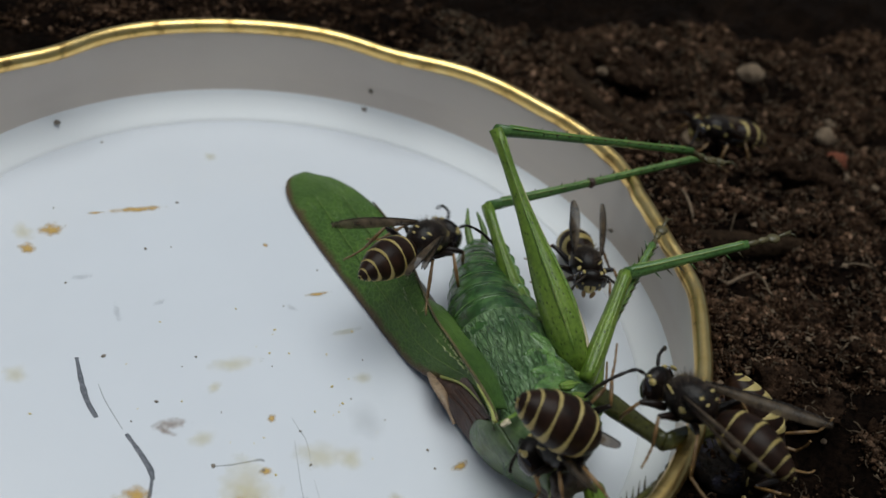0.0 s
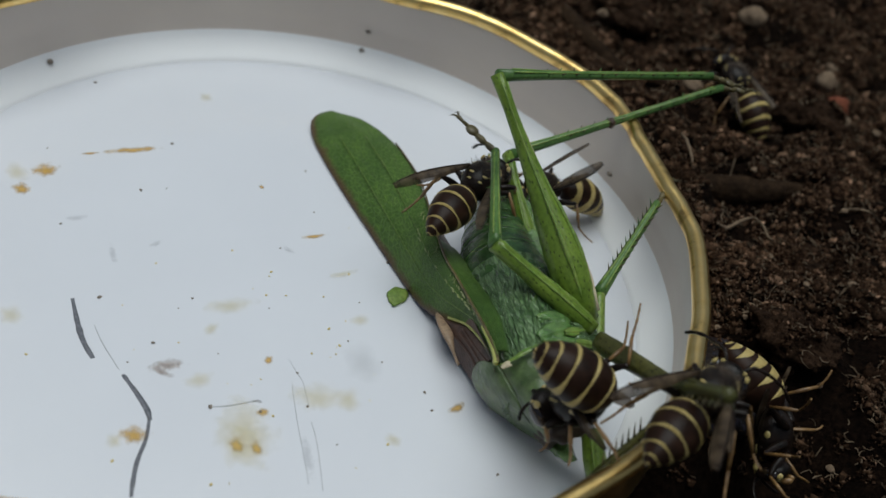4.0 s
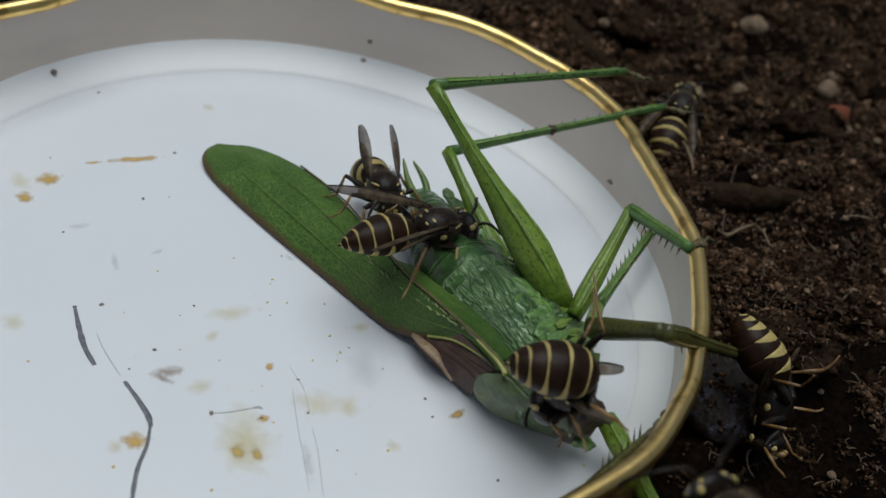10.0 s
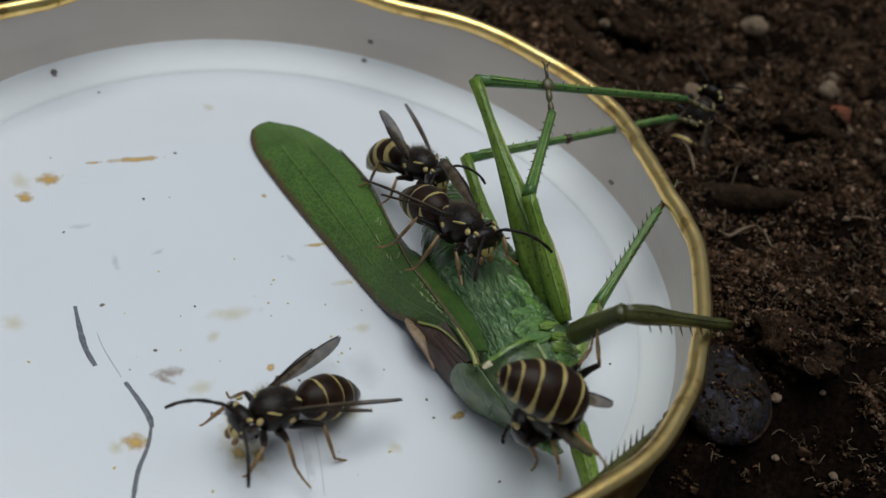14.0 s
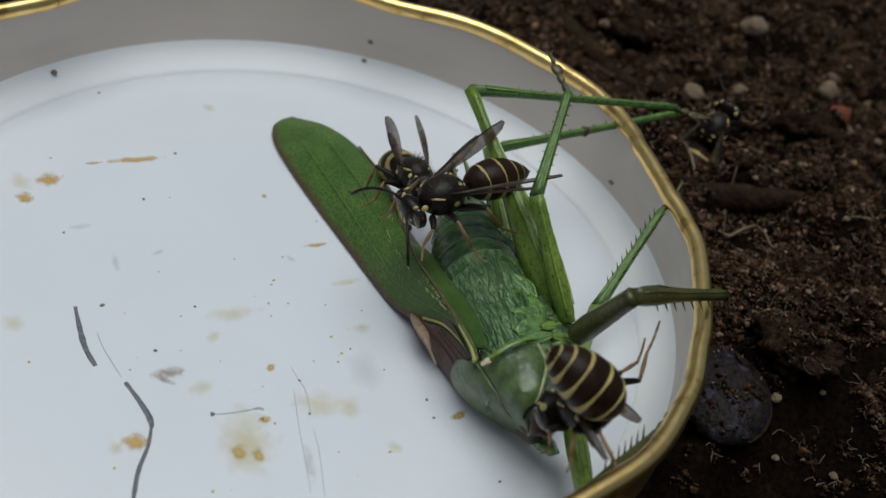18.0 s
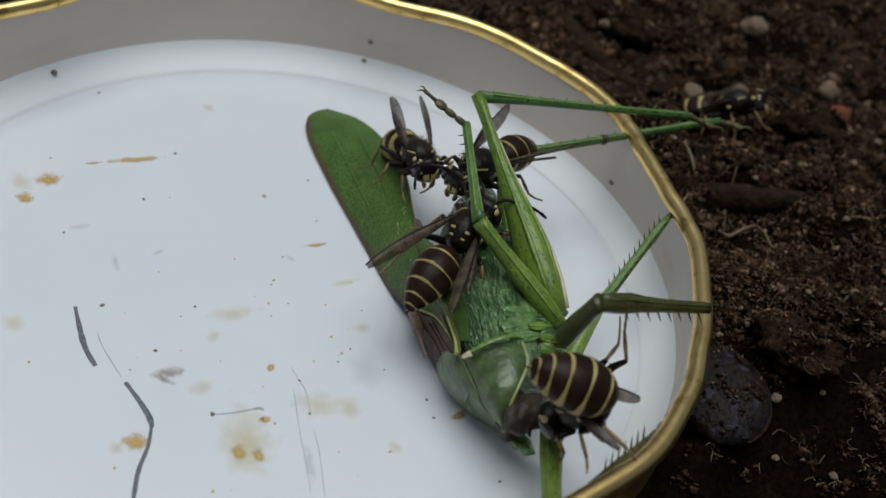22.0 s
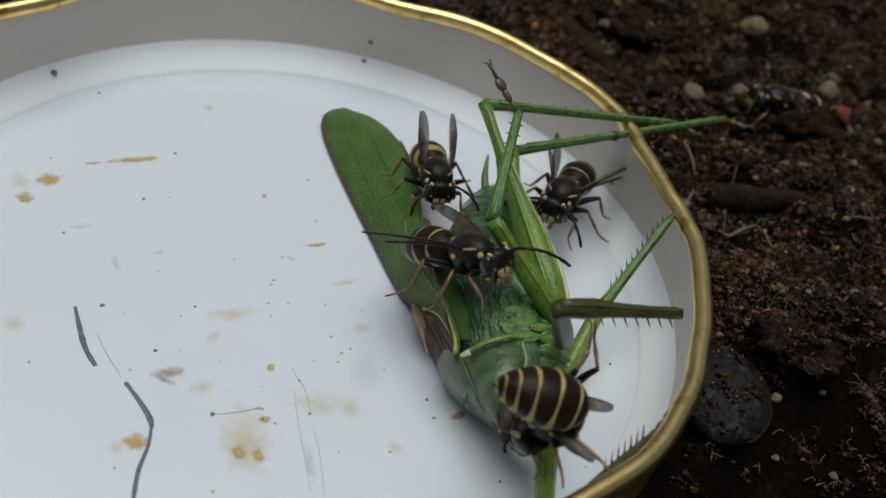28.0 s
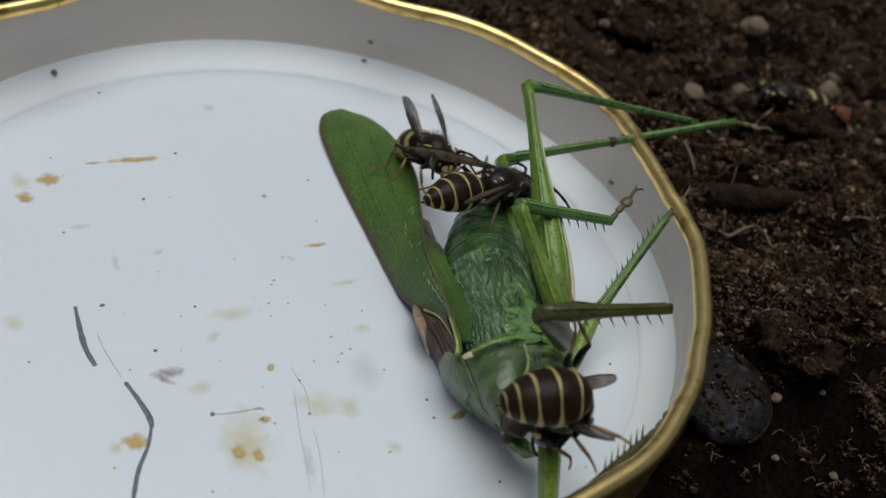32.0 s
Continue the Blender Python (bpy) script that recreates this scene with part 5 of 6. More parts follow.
CRICKET = cricket()
FRAGMENT = tagged(part("torn_leaf_piece", mesh_of("torn_leaf_piece", *blob((0, 0, 0), (1.5, 0.9, 0.18), 4, 0.4, 16, 10)), LIME), "small torn green piece of cricket wing on the lid", "wing piece")
HIND_THIGH = segment("hind_thigh", 24, [1.4, 1.95, 2.0, 1.7, 1.25, 0.9, 0.7, 0.6, 0.75], THIGH, CRICKET, "thick tapering green hind thigh with dark dots")
part("pale_ridge", mesh_of("pale_ridge", *loft([(1.0 + 22 * k / 12, -(0.85 * (1.9 if k < 3 else 2.1 - 0.14 * k)) * 0.8, -0.2) for k in range(13)], [0.28 - 0.012 * k for k in range(13)], 6)), YELLOW_EDGE, HIND_THIGH, "pale yellow ridge")
RIDGE = [(0.4 + 1.5 * k, np.interp(0.4 + 1.5 * k, np.arange(9) * 3.0, (1.4, 1.95, 2.0, 1.7, 1.25, 0.9, 0.7, 0.6, 0.75))) for k in range(13)]
part("pale_ridge", mesh_of("pale_ridge", *loft([(x, -0.85 * r * 0.97, 0.38 * r) for x, r in RIDGE], [0.24 - 0.013 * k for k in range(13)], 6)), CREAM, HIND_THIGH, "whitish yellow ridge")
HIND_SHIN = segment("hind_shin", 26, [0.65, 0.46, 0.42, 0.40, 0.38, 0.44], SHIN, CRICKET, "long thin spined green hind shin", 26, 0.4, 1)
HIND_THIGH_B = segment("hind_thigh", 22, [1.5, 2.0, 2.0, 1.7, 1.3, 1.0, 0.75, 0.65, 0.75], THIGH, CRICKET, "green hind thigh under the body")
HIND_SHIN_B = segment("hind_shin", 27, [0.65, 0.5, 0.44, 0.42, 0.42, 0.46], SHIN, CRICKET, "long thin spined green hind shin", 26, 0.4, 1)
part("joint_spot", mesh_of("joint_spot", *blob((12.5, 0, 0), (0.6, 0.55, 0.6), 2, 0.3)), BROWN_WING, HIND_SHIN_B, "dark bitten spot")
MID_THIGH = segment("middle_thigh", 12, [0.9, 1.05, 1.0, 0.85, 0.75, 0.8], THIGH, CRICKET, "green middle thigh")
MID_SHIN = segment("middle_shin", 12.5, [0.75, 0.6, 0.55, 0.5, 0.5], SHIN, CRICKET, "spined green middle shin", 16, 0.85, -1)
MID_FOOT = foot(CRICKET)
FORE_THIGH = segment("front_thigh", 9, [1.0, 1.05, 0.95, 0.85, 0.8], OLIVE, CRICKET, "dark green front thigh")
FORE_SHIN = segment("front_shin", 13, [0.8, 0.95, 0.7, 0.6, 0.55, 0.55], OLIVE, CRICKET, "dark olive spined front shin", 16, 0.95, -1)
MIDB_THIGH = segment("middle_thigh", 8, [0.9, 0.95, 0.85, 0.8], LIME, CRICKET, "pale green middle thigh against the wall")
MIDB_SHIN = segment("middle_shin", 13, [0.8, 0.62, 0.55, 0.5, 0.55, 0.45], SHIN, CRICKET, "spined green shin leaning on the lid's wall", 22, 0.8, 1)
FOREB_THIGH = segment("front_thigh", 11, [1.1, 1.15, 1.0, 0.9, 0.85], THIGH, CRICKET, "green front thigh under the head")
FOREB_THIGH.matrix_basis = Matrix.Translation(Vector((8.6, -5.2, 4.2)) * MM) @ Vector((0.06, -1, 0.0)).to_track_quat("X", "Z").to_matrix().to_4x4()
FOREB_SHIN = segment("front_shin", 7.8, [0.5, 0.52, 0.5, 0.42, 0.38], OLIVE, CRICKET, "dark spined front shin along the rim", 14, 1.15, 1)

def end_foot(shin, L, turn=0.0):
    """An olive foot at the end of a shin."""
    f = foot(shin)
    f.matrix_basis = pose((L - 0.2) * MM, 0, 0, 0, turn, 0)


end_foot(HIND_SHIN, 26, 18)
end_foot(HIND_SHIN_B, 27, 25)
end_foot(MIDB_SHIN, 13, 20)
end_foot(FOREB_SHIN, 7.8, -6)


# ---- what moves ----
def rows_of(table):
    return [(t, pose(x * MM, y * MM, z * MM, a, b, c)) for t, x, y, z, a, b, c in table]


def held(table):
    """The table, held still from its first and last row out to the clip's ends."""
    rows = rows_of(table)
    if rows[0][0] > 0:
        rows.insert(0, (0.0, rows[0][1]))
    if rows[-1][0] < 32:
        rows.append((32.0, rows[-1][1]))
    return rows


def turned_at(rows, t):
    """The turn of a keyed part at t seconds, easing from row to row."""
    for (ta, a), (tb, b) in zip(rows, rows[1:]):
        if t <= tb:
            return a.to_quaternion().slerp(b.to_quaternion(), smooth01((t - ta) / max(tb - ta, 1e-6)))
    return rows[-1][1].to_quaternion()


def jointed(limb):
    """Key a leg as a chain: each piece turns as its own table says and starts where the piece before it ends."""
    tables = [held(table) for thing, table, L in limb]
    keyed = [[] for piece in limb]
    for k in range(161):
        t = 0.2 * k
        at = tables[0][0][1].translation.copy()
        for (thing, table, L), rows, out in zip(limb, tables, keyed):
            q = turned_at(rows, t)
            out.append((t, Matrix.Translation(at) @ q.to_matrix().to_4x4()))
            at = at + q @ Vector(((L - 0.1) * MM, 0, 0))
    for (thing, table, L), rows in zip(limb, keyed):
        walk(thing, rows)


def motions():
    W1 = (
        (0, 29.73, -18.25, 12.50, 1, 42, 163), (1, 30.53, -18.76, 12.50, 3, 37, 157), (2, 30.82, -18.89, 12.50, -0, 44, 162),
        (3, 31.21, -18.92, 12.50, 1, 41, 161), (6, 30.91, -20.68, 12.50, 3, 38, 158), (7, 30.87, -19.49, 12.50, 2, 39, 159),
        (8, 30.42, -19.63, 12.50, 1, 43, 161), (9, 33.16, -19.98, 12.50, 0, 43, 161), (10, 30.08, -16.62, 12.50, -9, 57, 166),
        (11, 30.36, -17.80, 12.50, -5, 53, 165), (12, 29.97, -19.77, 12.50, -1, 46, 163), (13, 29.55, -20.51, 12.50, -2, 48, 164),
        (14, 29.08, -20.05, 12.50, -3, 49, 164), (17, 30.40, -19.03, 12.50, -1, 46, 163), (18, 31.57, -19.88, 12.50, 4, 34, 155),
        (19, 31.36, -20.54, 12.50, 2, 40, 159), (20, 30.63, -18.96, 12.50, 1, 43, 161), (21, 30.46, -20.82, 12.50, -0, 44, 162),
        (22, 31.31, -18.74, 12.50, -2, 48, 164), (23, 30.65, -19.56, 12.50, 0, 44, 162), (24, 30.20, -19.70, 12.50, -0, 44, 162),
        (25, 30.87, -19.19, 12.50, -2, 48, 164), (28, 29.10, -20.64, 12.50, -4, 51, 165), (29, 29.87, -22.75, 12.50, 1, 42, 160),
        (30, 30.20, -19.70, 12.50, -10, 58, 166), (31, 29.75, -19.84, 12.50, -8, 56, 166), (32, 29.47, -18.71, 12.50, -21, 66, 164),)
    W2 = (
        (0, 11.25, 4.29, 9.98, 0, 10, 60), (0.5, 13.35, 7.33, 10.01, 0, 10, -14), (1, 15.44, 10.37, 10.04, 0, 11, -87),
        (1.5, 15.66, 9.62, 9.99, 0, 18, -24), (2, 15.90, 8.74, 10.10, 0, 23, 39), (3, 16.99, 9.02, 9.97, 0, 14, 118),
        (3.5, 17.02, 5.76, 10.00, 0, 5, 45), (4.5, 16.88, 6.34, 10.00, 0, 5, 116), (5.5, 16.74, 6.92, 10.00, 0, 5, 187),
        (5.75, 13.63, 6.08, 10.00, 0, 5, 135), (6, 10.53, 5.24, 10.00, 0, 5, 84), (6.5, 12.29, 6.12, 10.00, 0, 5, 24),
        (7, 11.47, 4.17, 9.96, 0, 16, 46), (8, 12.99, 1.84, 10.16, 0, 24, 54), (9, 14.00, -2.45, 9.96, 0, 12, 45), (10, 12.52, -0.51, 9.97, 0, 9, 38),
        (11, 11.62, -0.06, 9.95, 0, 17, 42), (12, 10.05, -0.64, 10.09, 0, -8, 74), (13, 13.90, 0.82, 10.04, 0, -2, 64),
        (13.5, 14.42, 0.92, 10.73, 0, -9, 8), (14, 14.94, 1.02, 11.42, 0, -16, -48), (14.5, 15.80, 1.49, 10.00, 0, 5, -6),
        (15.5, 15.09, 4.46, 10.00, 0, 5, -80), (16.5, 14.37, 7.43, 10.00, 0, 5, -154), (17, 15.49, 2.19, 13.99, 0, 4, -134),
        (18, 16.22, 2.44, 14.01, 0, 6, -137), (19, 15.37, 6.27, 13.53, 0, 20, -214), (20, 17.22, 9.87, 13.71, 0, 17, -229),
        (20.5, 15.12, 8.97, 14.00, 0, 5, -202), (21, 15.58, 13.85, 9.98, 0, 12, -258), (21.5, 17.09, 13.77, 9.97, 0, 4, -190),
        (22, 18.60, 13.68, 9.96, 0, -3, -123), (23, 19.75, 16.06, 9.96, 0, -9, -115), (23.5, 22.14, 10.51, 10.00, 0, 5, -165),
        (23.75, 24.38, 15.76, 8.00, 0, 10, -120), (24, 26.25, 13.27, 8.24, 0, -50, -96), (24.5, 17.11, 8.52, 10.00, 0, 5, -132),
        (25, 16.69, 5.53, 10.04, 0, 9, -138), (25.5, 16.38, 5.36, 10.00, 0, 5, -154), (27.5, 25.20, 18.26, 6.00, 0, 5, -122),
        (28, 27.31, 17.85, 5.96, 0, -9, -107), (28.25, 26.89, 18.17, 5.98, 0, -1, -172), (28.5, 26.46, 18.50, 5.99, 0, 7, -237),
        (28.75, 26.44, 13.17, 5.97, 30, -4, -322), (29, 26.41, 7.84, 5.94, 60, -15, -407), (30, 26.55, 9.60, 5.93, 60, -18, -402),
        (30.3, 30.36, 8.25, 6.00, 40, -0, -386), (30.6, 27.06, 13.78, 6.00, 20, -0, -409), (30.8, 19.84, 15.81, 6.67, 10, 5, -474),
        (31, 12.62, 17.84, 7.34, 0, 9, -539), (31.15, 13.70, 13.20, 8.67, 0, 7, -606), (31.3, 14.78, 8.57, 10.00, 0, 5, -673),
        (31.6, 16.14, 8.14, 10.00, 0, 6, -677), (32, 17.85, 8.44, 9.97, 0, 14, -674),)
    W3 = (
        (0, 28.95, 16.57, 5.00, 0, -10, -79), (1, 29.57, 20.20, 5.00, 0, -10, -69), (2, 30.89, 16.95, 5.00, 0, -10, -81),
        (3, 30.59, 21.92, 4.97, 0, -16, -136), (3.5, 29.84, 15.72, 5.00, 0, -10, -160), (5.5, 16.86, 23.57, 5.00, 0, -10, -92),
        (6, 17.83, 20.40, 4.98, 0, -15, -91), (7, 15.54, 24.40, 4.99, 0, -9, -111), (8, 10.49, 30.64, 4.49, 0, -7, -74),
        (9, 11.91, 29.42, 4.50, 0, -5, -77), (10, 7.39, 9.89, 6.97, 0, -15, -66), (11, 8.11, 8.60, 6.97, 0, -17, -69),
        (12, 7.99, 13.71, 6.96, 0, -25, -51), (13, 7.31, 13.91, 6.97, 0, -18, -54), (14, 9.47, 14.66, 6.96, 0, -16, -44),
        (17, 10.87, 12.92, 6.97, 0, -16, -58), (18, 9.79, 12.90, 6.97, 0, -21, -63), (19, 7.80, 17.56, 6.97, 0, -18, -50),
        (20, 8.56, 16.17, 6.98, 0, -10, -48), (21, 8.94, 16.72, 6.98, 0, -10, -59), (22, 9.53, 16.60, 6.97, 0, -16, -62),
        (23, 9.92, 15.97, 6.98, 0, -13, -70), (24, 11.43, 17.81, 6.98, 0, -14, -65), (25, 13.52, 18.76, 6.97, 0, -17, -57),
        (28, 12.36, 14.62, 6.98, 0, -9, -75), (29, 11.12, 14.10, 6.98, 0, -9, -60), (30, 9.71, 15.93, 6.96, 0, -19, -51),
        (31, 6.87, 18.85, 6.97, 0, -26, -51), (32, 11.02, 17.70, 6.97, 0, -22, -60),)
    W4 = (
        (0, 47.88, 50.70, 5.00, 0, -10, -154), (1, 50.95, 51.71, 5.00, 0, -10, -212), (2, 49.19, 49.94, 5.00, 0, -10, -273),
        (3, 50.41, 48.71, 5.00, 0, -10, -218), (6, 45.53, 39.72, 5.74, 0, -23, -302), (7, 46.34, 37.00, 6.00, 0, -36, -280),
        (8, 46.43, 40.36, 5.73, 0, -22, -307), (9, 49.21, 38.37, 5.83, 0, -28, -311), (10, 39.71, 37.27, 5.64, 0, -12, -282),
        (11, 39.76, 37.80, 5.62, 0, -9, -275), (12, 42.53, 38.43, 5.61, 0, -8, -292), (13, 41.37, 36.95, 5.61, 0, -8, -292),
        (14, 41.72, 36.88, 4.78, 0, -42, -292), (17, 42.65, 35.09, 4.78, 0, -42, -298), (18, 43.22, 34.32, 4.78, 0, -42, -299),
        (21, 44.58, 39.85, 5.67, 0, -33, -367), (24, 45.93, 45.37, 6.56, 0, -24, -435), (24.25, 48.52, 45.73, 5.93, 0, -14, -510),
        (24.5, 51.10, 46.08, 5.29, 0, -5, -585), (25, 54.51, 49.69, 5.00, 0, -10, -518), (28, 55.63, 49.47, 5.00, 0, -10, -519),
        (30, 53.68, 41.54, 5.57, 0, -12, -515), (31, 51.28, 52.64, 5.00, 0, -10, -517), (32, 56.52, 50.57, 5.00, 0, -10, -520),)
    W6 = (
        (0, 39.06, -14.78, 14.89, 0, 8, 142), (1, 38.32, -17.85, 14.90, 0, 6, 112), (2, 37.95, -20.82, 15.00, 0, -0, 125),
        (3, 37.33, -19.57, 14.96, 0, 10, 81), (6, 38.38, -23.14, 15.00, 0, -0, 50), (7, 39.35, -22.01, 14.00, 0, -0, 94),
        (8, 39.50, -16.24, 12.86, 0, 8, 102), (8.5, 41.76, -9.22, 11.47, 0, 8, 183), (9, 43.21, -4.26, 10.00, 0, -0, 259),
        (9.25, 41.01, -14.19, 12.00, 0, 0, 180), (9.5, 38.81, -24.12, 14.00, 0, -0, 102), (9.8, 40.16, -34.09, 16.00, 0, -0, 91),
        (10.05, 41.12, -34.06, 17.00, 0, 0, 143), (10.3, 42.08, -34.04, 18.00, 0, -0, 195), (10.6, 38.02, -23.34, 24.00, 0, -0, 198),
        (11, 17.85, -43.65, 38.00, 0, -0, 211), (11.25, 17.91, -37.20, 25.00, 0, 0, 164), (11.5, 17.98, -30.75, 12.00, 0, -0, 118),
        (12, 20.34, -36.51, 6.00, 0, -0, 116), (12.5, 19.55, -23.48, 4.00, 0, -0, 112), (13, 15.58, -19.98, 3.56, 0, 6, 117),
        (13.5, 9.22, -12.05, 3.60, 0, -0, 115), (13.75, 7.91, -15.33, 3.56, 0, -8, 173), (14, 6.61, -18.61, 3.52, 0, -15, 230),
        (14.5, 5.59, -17.93, 3.60, 0, -0, 220), (15.3, 6.30, -19.15, 3.60, 0, -0, 209), (16, 15.64, -35.86, 20.00, 0, -0, 192),
        (16.5, 20.85, -40.49, 24.00, 0, -0, 196), (16.8, 20.80, -59.56, 30.00, 0, -0, 147), (17.2, 3.49, -65.68, 35.00, 0, -0, 154),
        (17.5, 2.31, -51.04, 35.00, 0, -0, 162), (17.8, -13.20, -58.81, 35.00, 0, -0, 154), (18.55, -19.77, -50.10, 35.00, 0, 0, 88),
        (19.3, -26.35, -41.39, 35.00, 0, -0, 22), (20, 16.61, -10.90, 20.13, 0, -10, 41), (20.5, 17.78, -17.60, 14.00, 0, -0, -26),
        (21, 18.23, -16.73, 12.96, 0, 6, 54), (21.5, 16.83, -5.24, 11.00, 0, -0, 93), (22, 16.27, -2.17, 10.10, 0, -12, 68),
        (22.5, 15.03, 2.99, 10.00, 0, -0, 111), (23, 14.51, 3.66, 8.98, 0, 5, 101), (23.5, 13.14, 5.42, 9.00, 0, -0, 99),
        (24, 13.25, 4.41, 8.99, 0, 3, 82), (24.5, 8.59, 8.47, 9.00, 0, -0, 89), (25, 9.71, 5.54, 8.97, 0, 8, 69), (25.5, 9.79, 5.06, 9.00, 0, -0, 50),
        (27.5, 15.28, 1.29, 10.00, 0, -0, 21), (28, 16.33, -3.10, 10.92, 0, -28, -41), (28.5, 21.62, 0.32, 10.93, 0, -19, -44),
        (29, 16.72, 11.31, 8.99, 0, -3, -124), (29.3, 12.71, 8.14, 9.00, 0, -0, -73), (29.45, 9.82, 5.95, 8.00, 0, 0, 9),
        (29.6, 6.92, 3.76, 7.00, 0, -0, 91), (30, 6.64, 6.61, 4.58, 0, -19, 87), (30.5, 5.51, 6.66, 4.68, 0, -25, 87),
        (31, 4.57, 5.23, 4.49, 0, -9, 83), (31.3, 10.66, -10.43, 22.00, 0, -0, 56), (31.6, -6.39, -15.86, 50.00, 0, -0, 92),
        (32, -61.04, 52.07, 50.00, 0, -0, 114),)
    W7 = (
        (0, 47.61, -7.90, 7.00, 112, 63, -96), (1, 48.41, -8.94, 7.00, 119, 61, -89), (2, 47.01, -9.00, 7.00, 119, 62, -89),
        (3, 47.50, -10.42, 7.00, 126, 60, -79), (6, 48.28, -8.95, 7.00, 129, 59, -75), (7, 47.95, -9.76, 7.00, 128, 59, -77),
        (8, 47.05, -11.08, 7.00, 103, 64, -113), (9, 48.86, -8.41, 7.00, 80, 63, -151), (10, 48.66, -6.16, 7.00, 118, 62, -91),
        (10.4, 48.66, -6.16, 7.00, 118, 62, -91), (10.7, 51.94, -3.23, 14.00, 131, 58, -73), (11, 53.62, -16.11, 30.00, 161, 38, -25),
        (12, 53.61, -34.79, 50.00, 161, 38, -25), (32, 53.61, -34.79, 50.00, 161, 38, -25),)
    CRICKET_ROWS = (
        (0, 22.51, -11.60, 0, 0, 0, 8.3), (1, 23.47, -10.90, 0, 0, 0, 3.7), (2, 23.06, -11.78, 0, 0, 0, 3.5), (3, 22.98, -11.63, 0, 0, 0, 3.3),
        (3.5, 22.87, -11.38, 0, 0, 0, 3.8), (5.5, 23.69, -11.81, 0, 0, 0, 4.7), (6, 23.79, -11.78, 0, 0, 0, 4.7), (7, 23.66, -11.96, 0, 0, 0, 4.9),
        (8, 23.79, -11.78, 0, 0, 0, 5.0), (8.5, 23.85, -11.90, 0, 0, 0, 4.4), (9, 26.68, -12.93, 0, 0, 0, 14.2), (9.5, 23.54, -11.86, 0, 0, 0, 22.3),
        (10, 23.16, -11.63, 0, 0, 0, 22.9), (11, 22.62, -11.80, 0, 0, 0, 20.8), (12, 22.13, -11.96, 0, 0, 0, 15.3), (13, 21.62, -11.92, 0, 0, 0, 13.7),
        (14, 20.83, -11.33, 0, 0, 0, 11.7), (16.5, 20.80, -11.05, 0, 0, 0, 9.3), (17, 20.79, -10.98, 0, 0, 0, 7.3), (18, 20.79, -10.98, 0, 0, 0, 8.2),
        (19, 20.64, -11.03, 0, 0, 0, 6.1), (20, 19.59, -10.87, 0, 0, 0, 1.5), (21, 19.42, -10.71, 0, 0, 0, 1.2), (22, 19.41, -10.65, 0, 0, 0, 0.9),
        (23, 19.71, -10.62, 0, 0, 0, 1.2), (24, 19.54, -10.46, 0, 0, 0, -0.0), (25, 19.26, -10.33, 0, 0, 0, -1.6), (28, 19.39, -10.51, 0, 0, 0, -1.6),
        (29, 19.59, -10.87, 0, 0, 0, 0.4), (30, 19.50, -10.90, 0, 0, 0, 1.1), (31, 19.50, -10.90, 0, 0, 0, 1.0), (32, 19.57, -10.67, 0, 0, 0, -1.1),)
    HIND_0 = (
        (0, 7.60, 6.20, 7.00, 0, -38, 123), (1, 7.60, 6.20, 7.00, 0, -35, 128), (2, 7.60, 6.20, 7.00, 0, -41, 135), (3, 7.60, 6.20, 7.00, 0, -40, 132),
        (6, 7.60, 6.20, 7.00, 0, -39, 129), (7, 7.60, 6.20, 7.00, 0, -40, 127), (8, 7.60, 6.20, 7.00, 0, -39, 129), (9, 7.60, 6.20, 7.00, 0, -37, 134),
        (10, 7.60, 6.20, 7.00, 0, -37, 127), (11, 7.60, 6.20, 7.00, 0, -34, 122), (12, 7.60, 6.20, 7.00, 0, -34, 121), (13, 7.60, 6.20, 7.00, 0, -33, 119),
        (14, 7.60, 6.20, 7.00, 0, -31, 115), (17, 7.60, 6.20, 7.00, 0, -28, 123), (18, 7.60, 6.20, 7.00, 0, -27, 119), (19, 7.60, 6.20, 7.00, 0, -26, 122),
        (20, 7.60, 6.20, 7.00, 0, -25, 121), (21, 7.60, 6.20, 7.00, 0, -24, 121), (22, 7.60, 6.20, 7.00, 0, -24, 121), (24, 7.60, 6.20, 7.00, 0, -21, 120),
        (25, 7.60, 6.20, 7.00, 0, -22, 121), (28, 7.60, 6.20, 7.00, 0, -21, 121), (29, 7.60, 6.20, 7.00, 0, -28, 102), (30, 7.60, 6.20, 7.00, 0, -24, 95),
        (31, 7.60, 6.20, 7.00, 0, -27, 108), (32, 7.60, 6.20, 7.00, 0, -30, 112),)
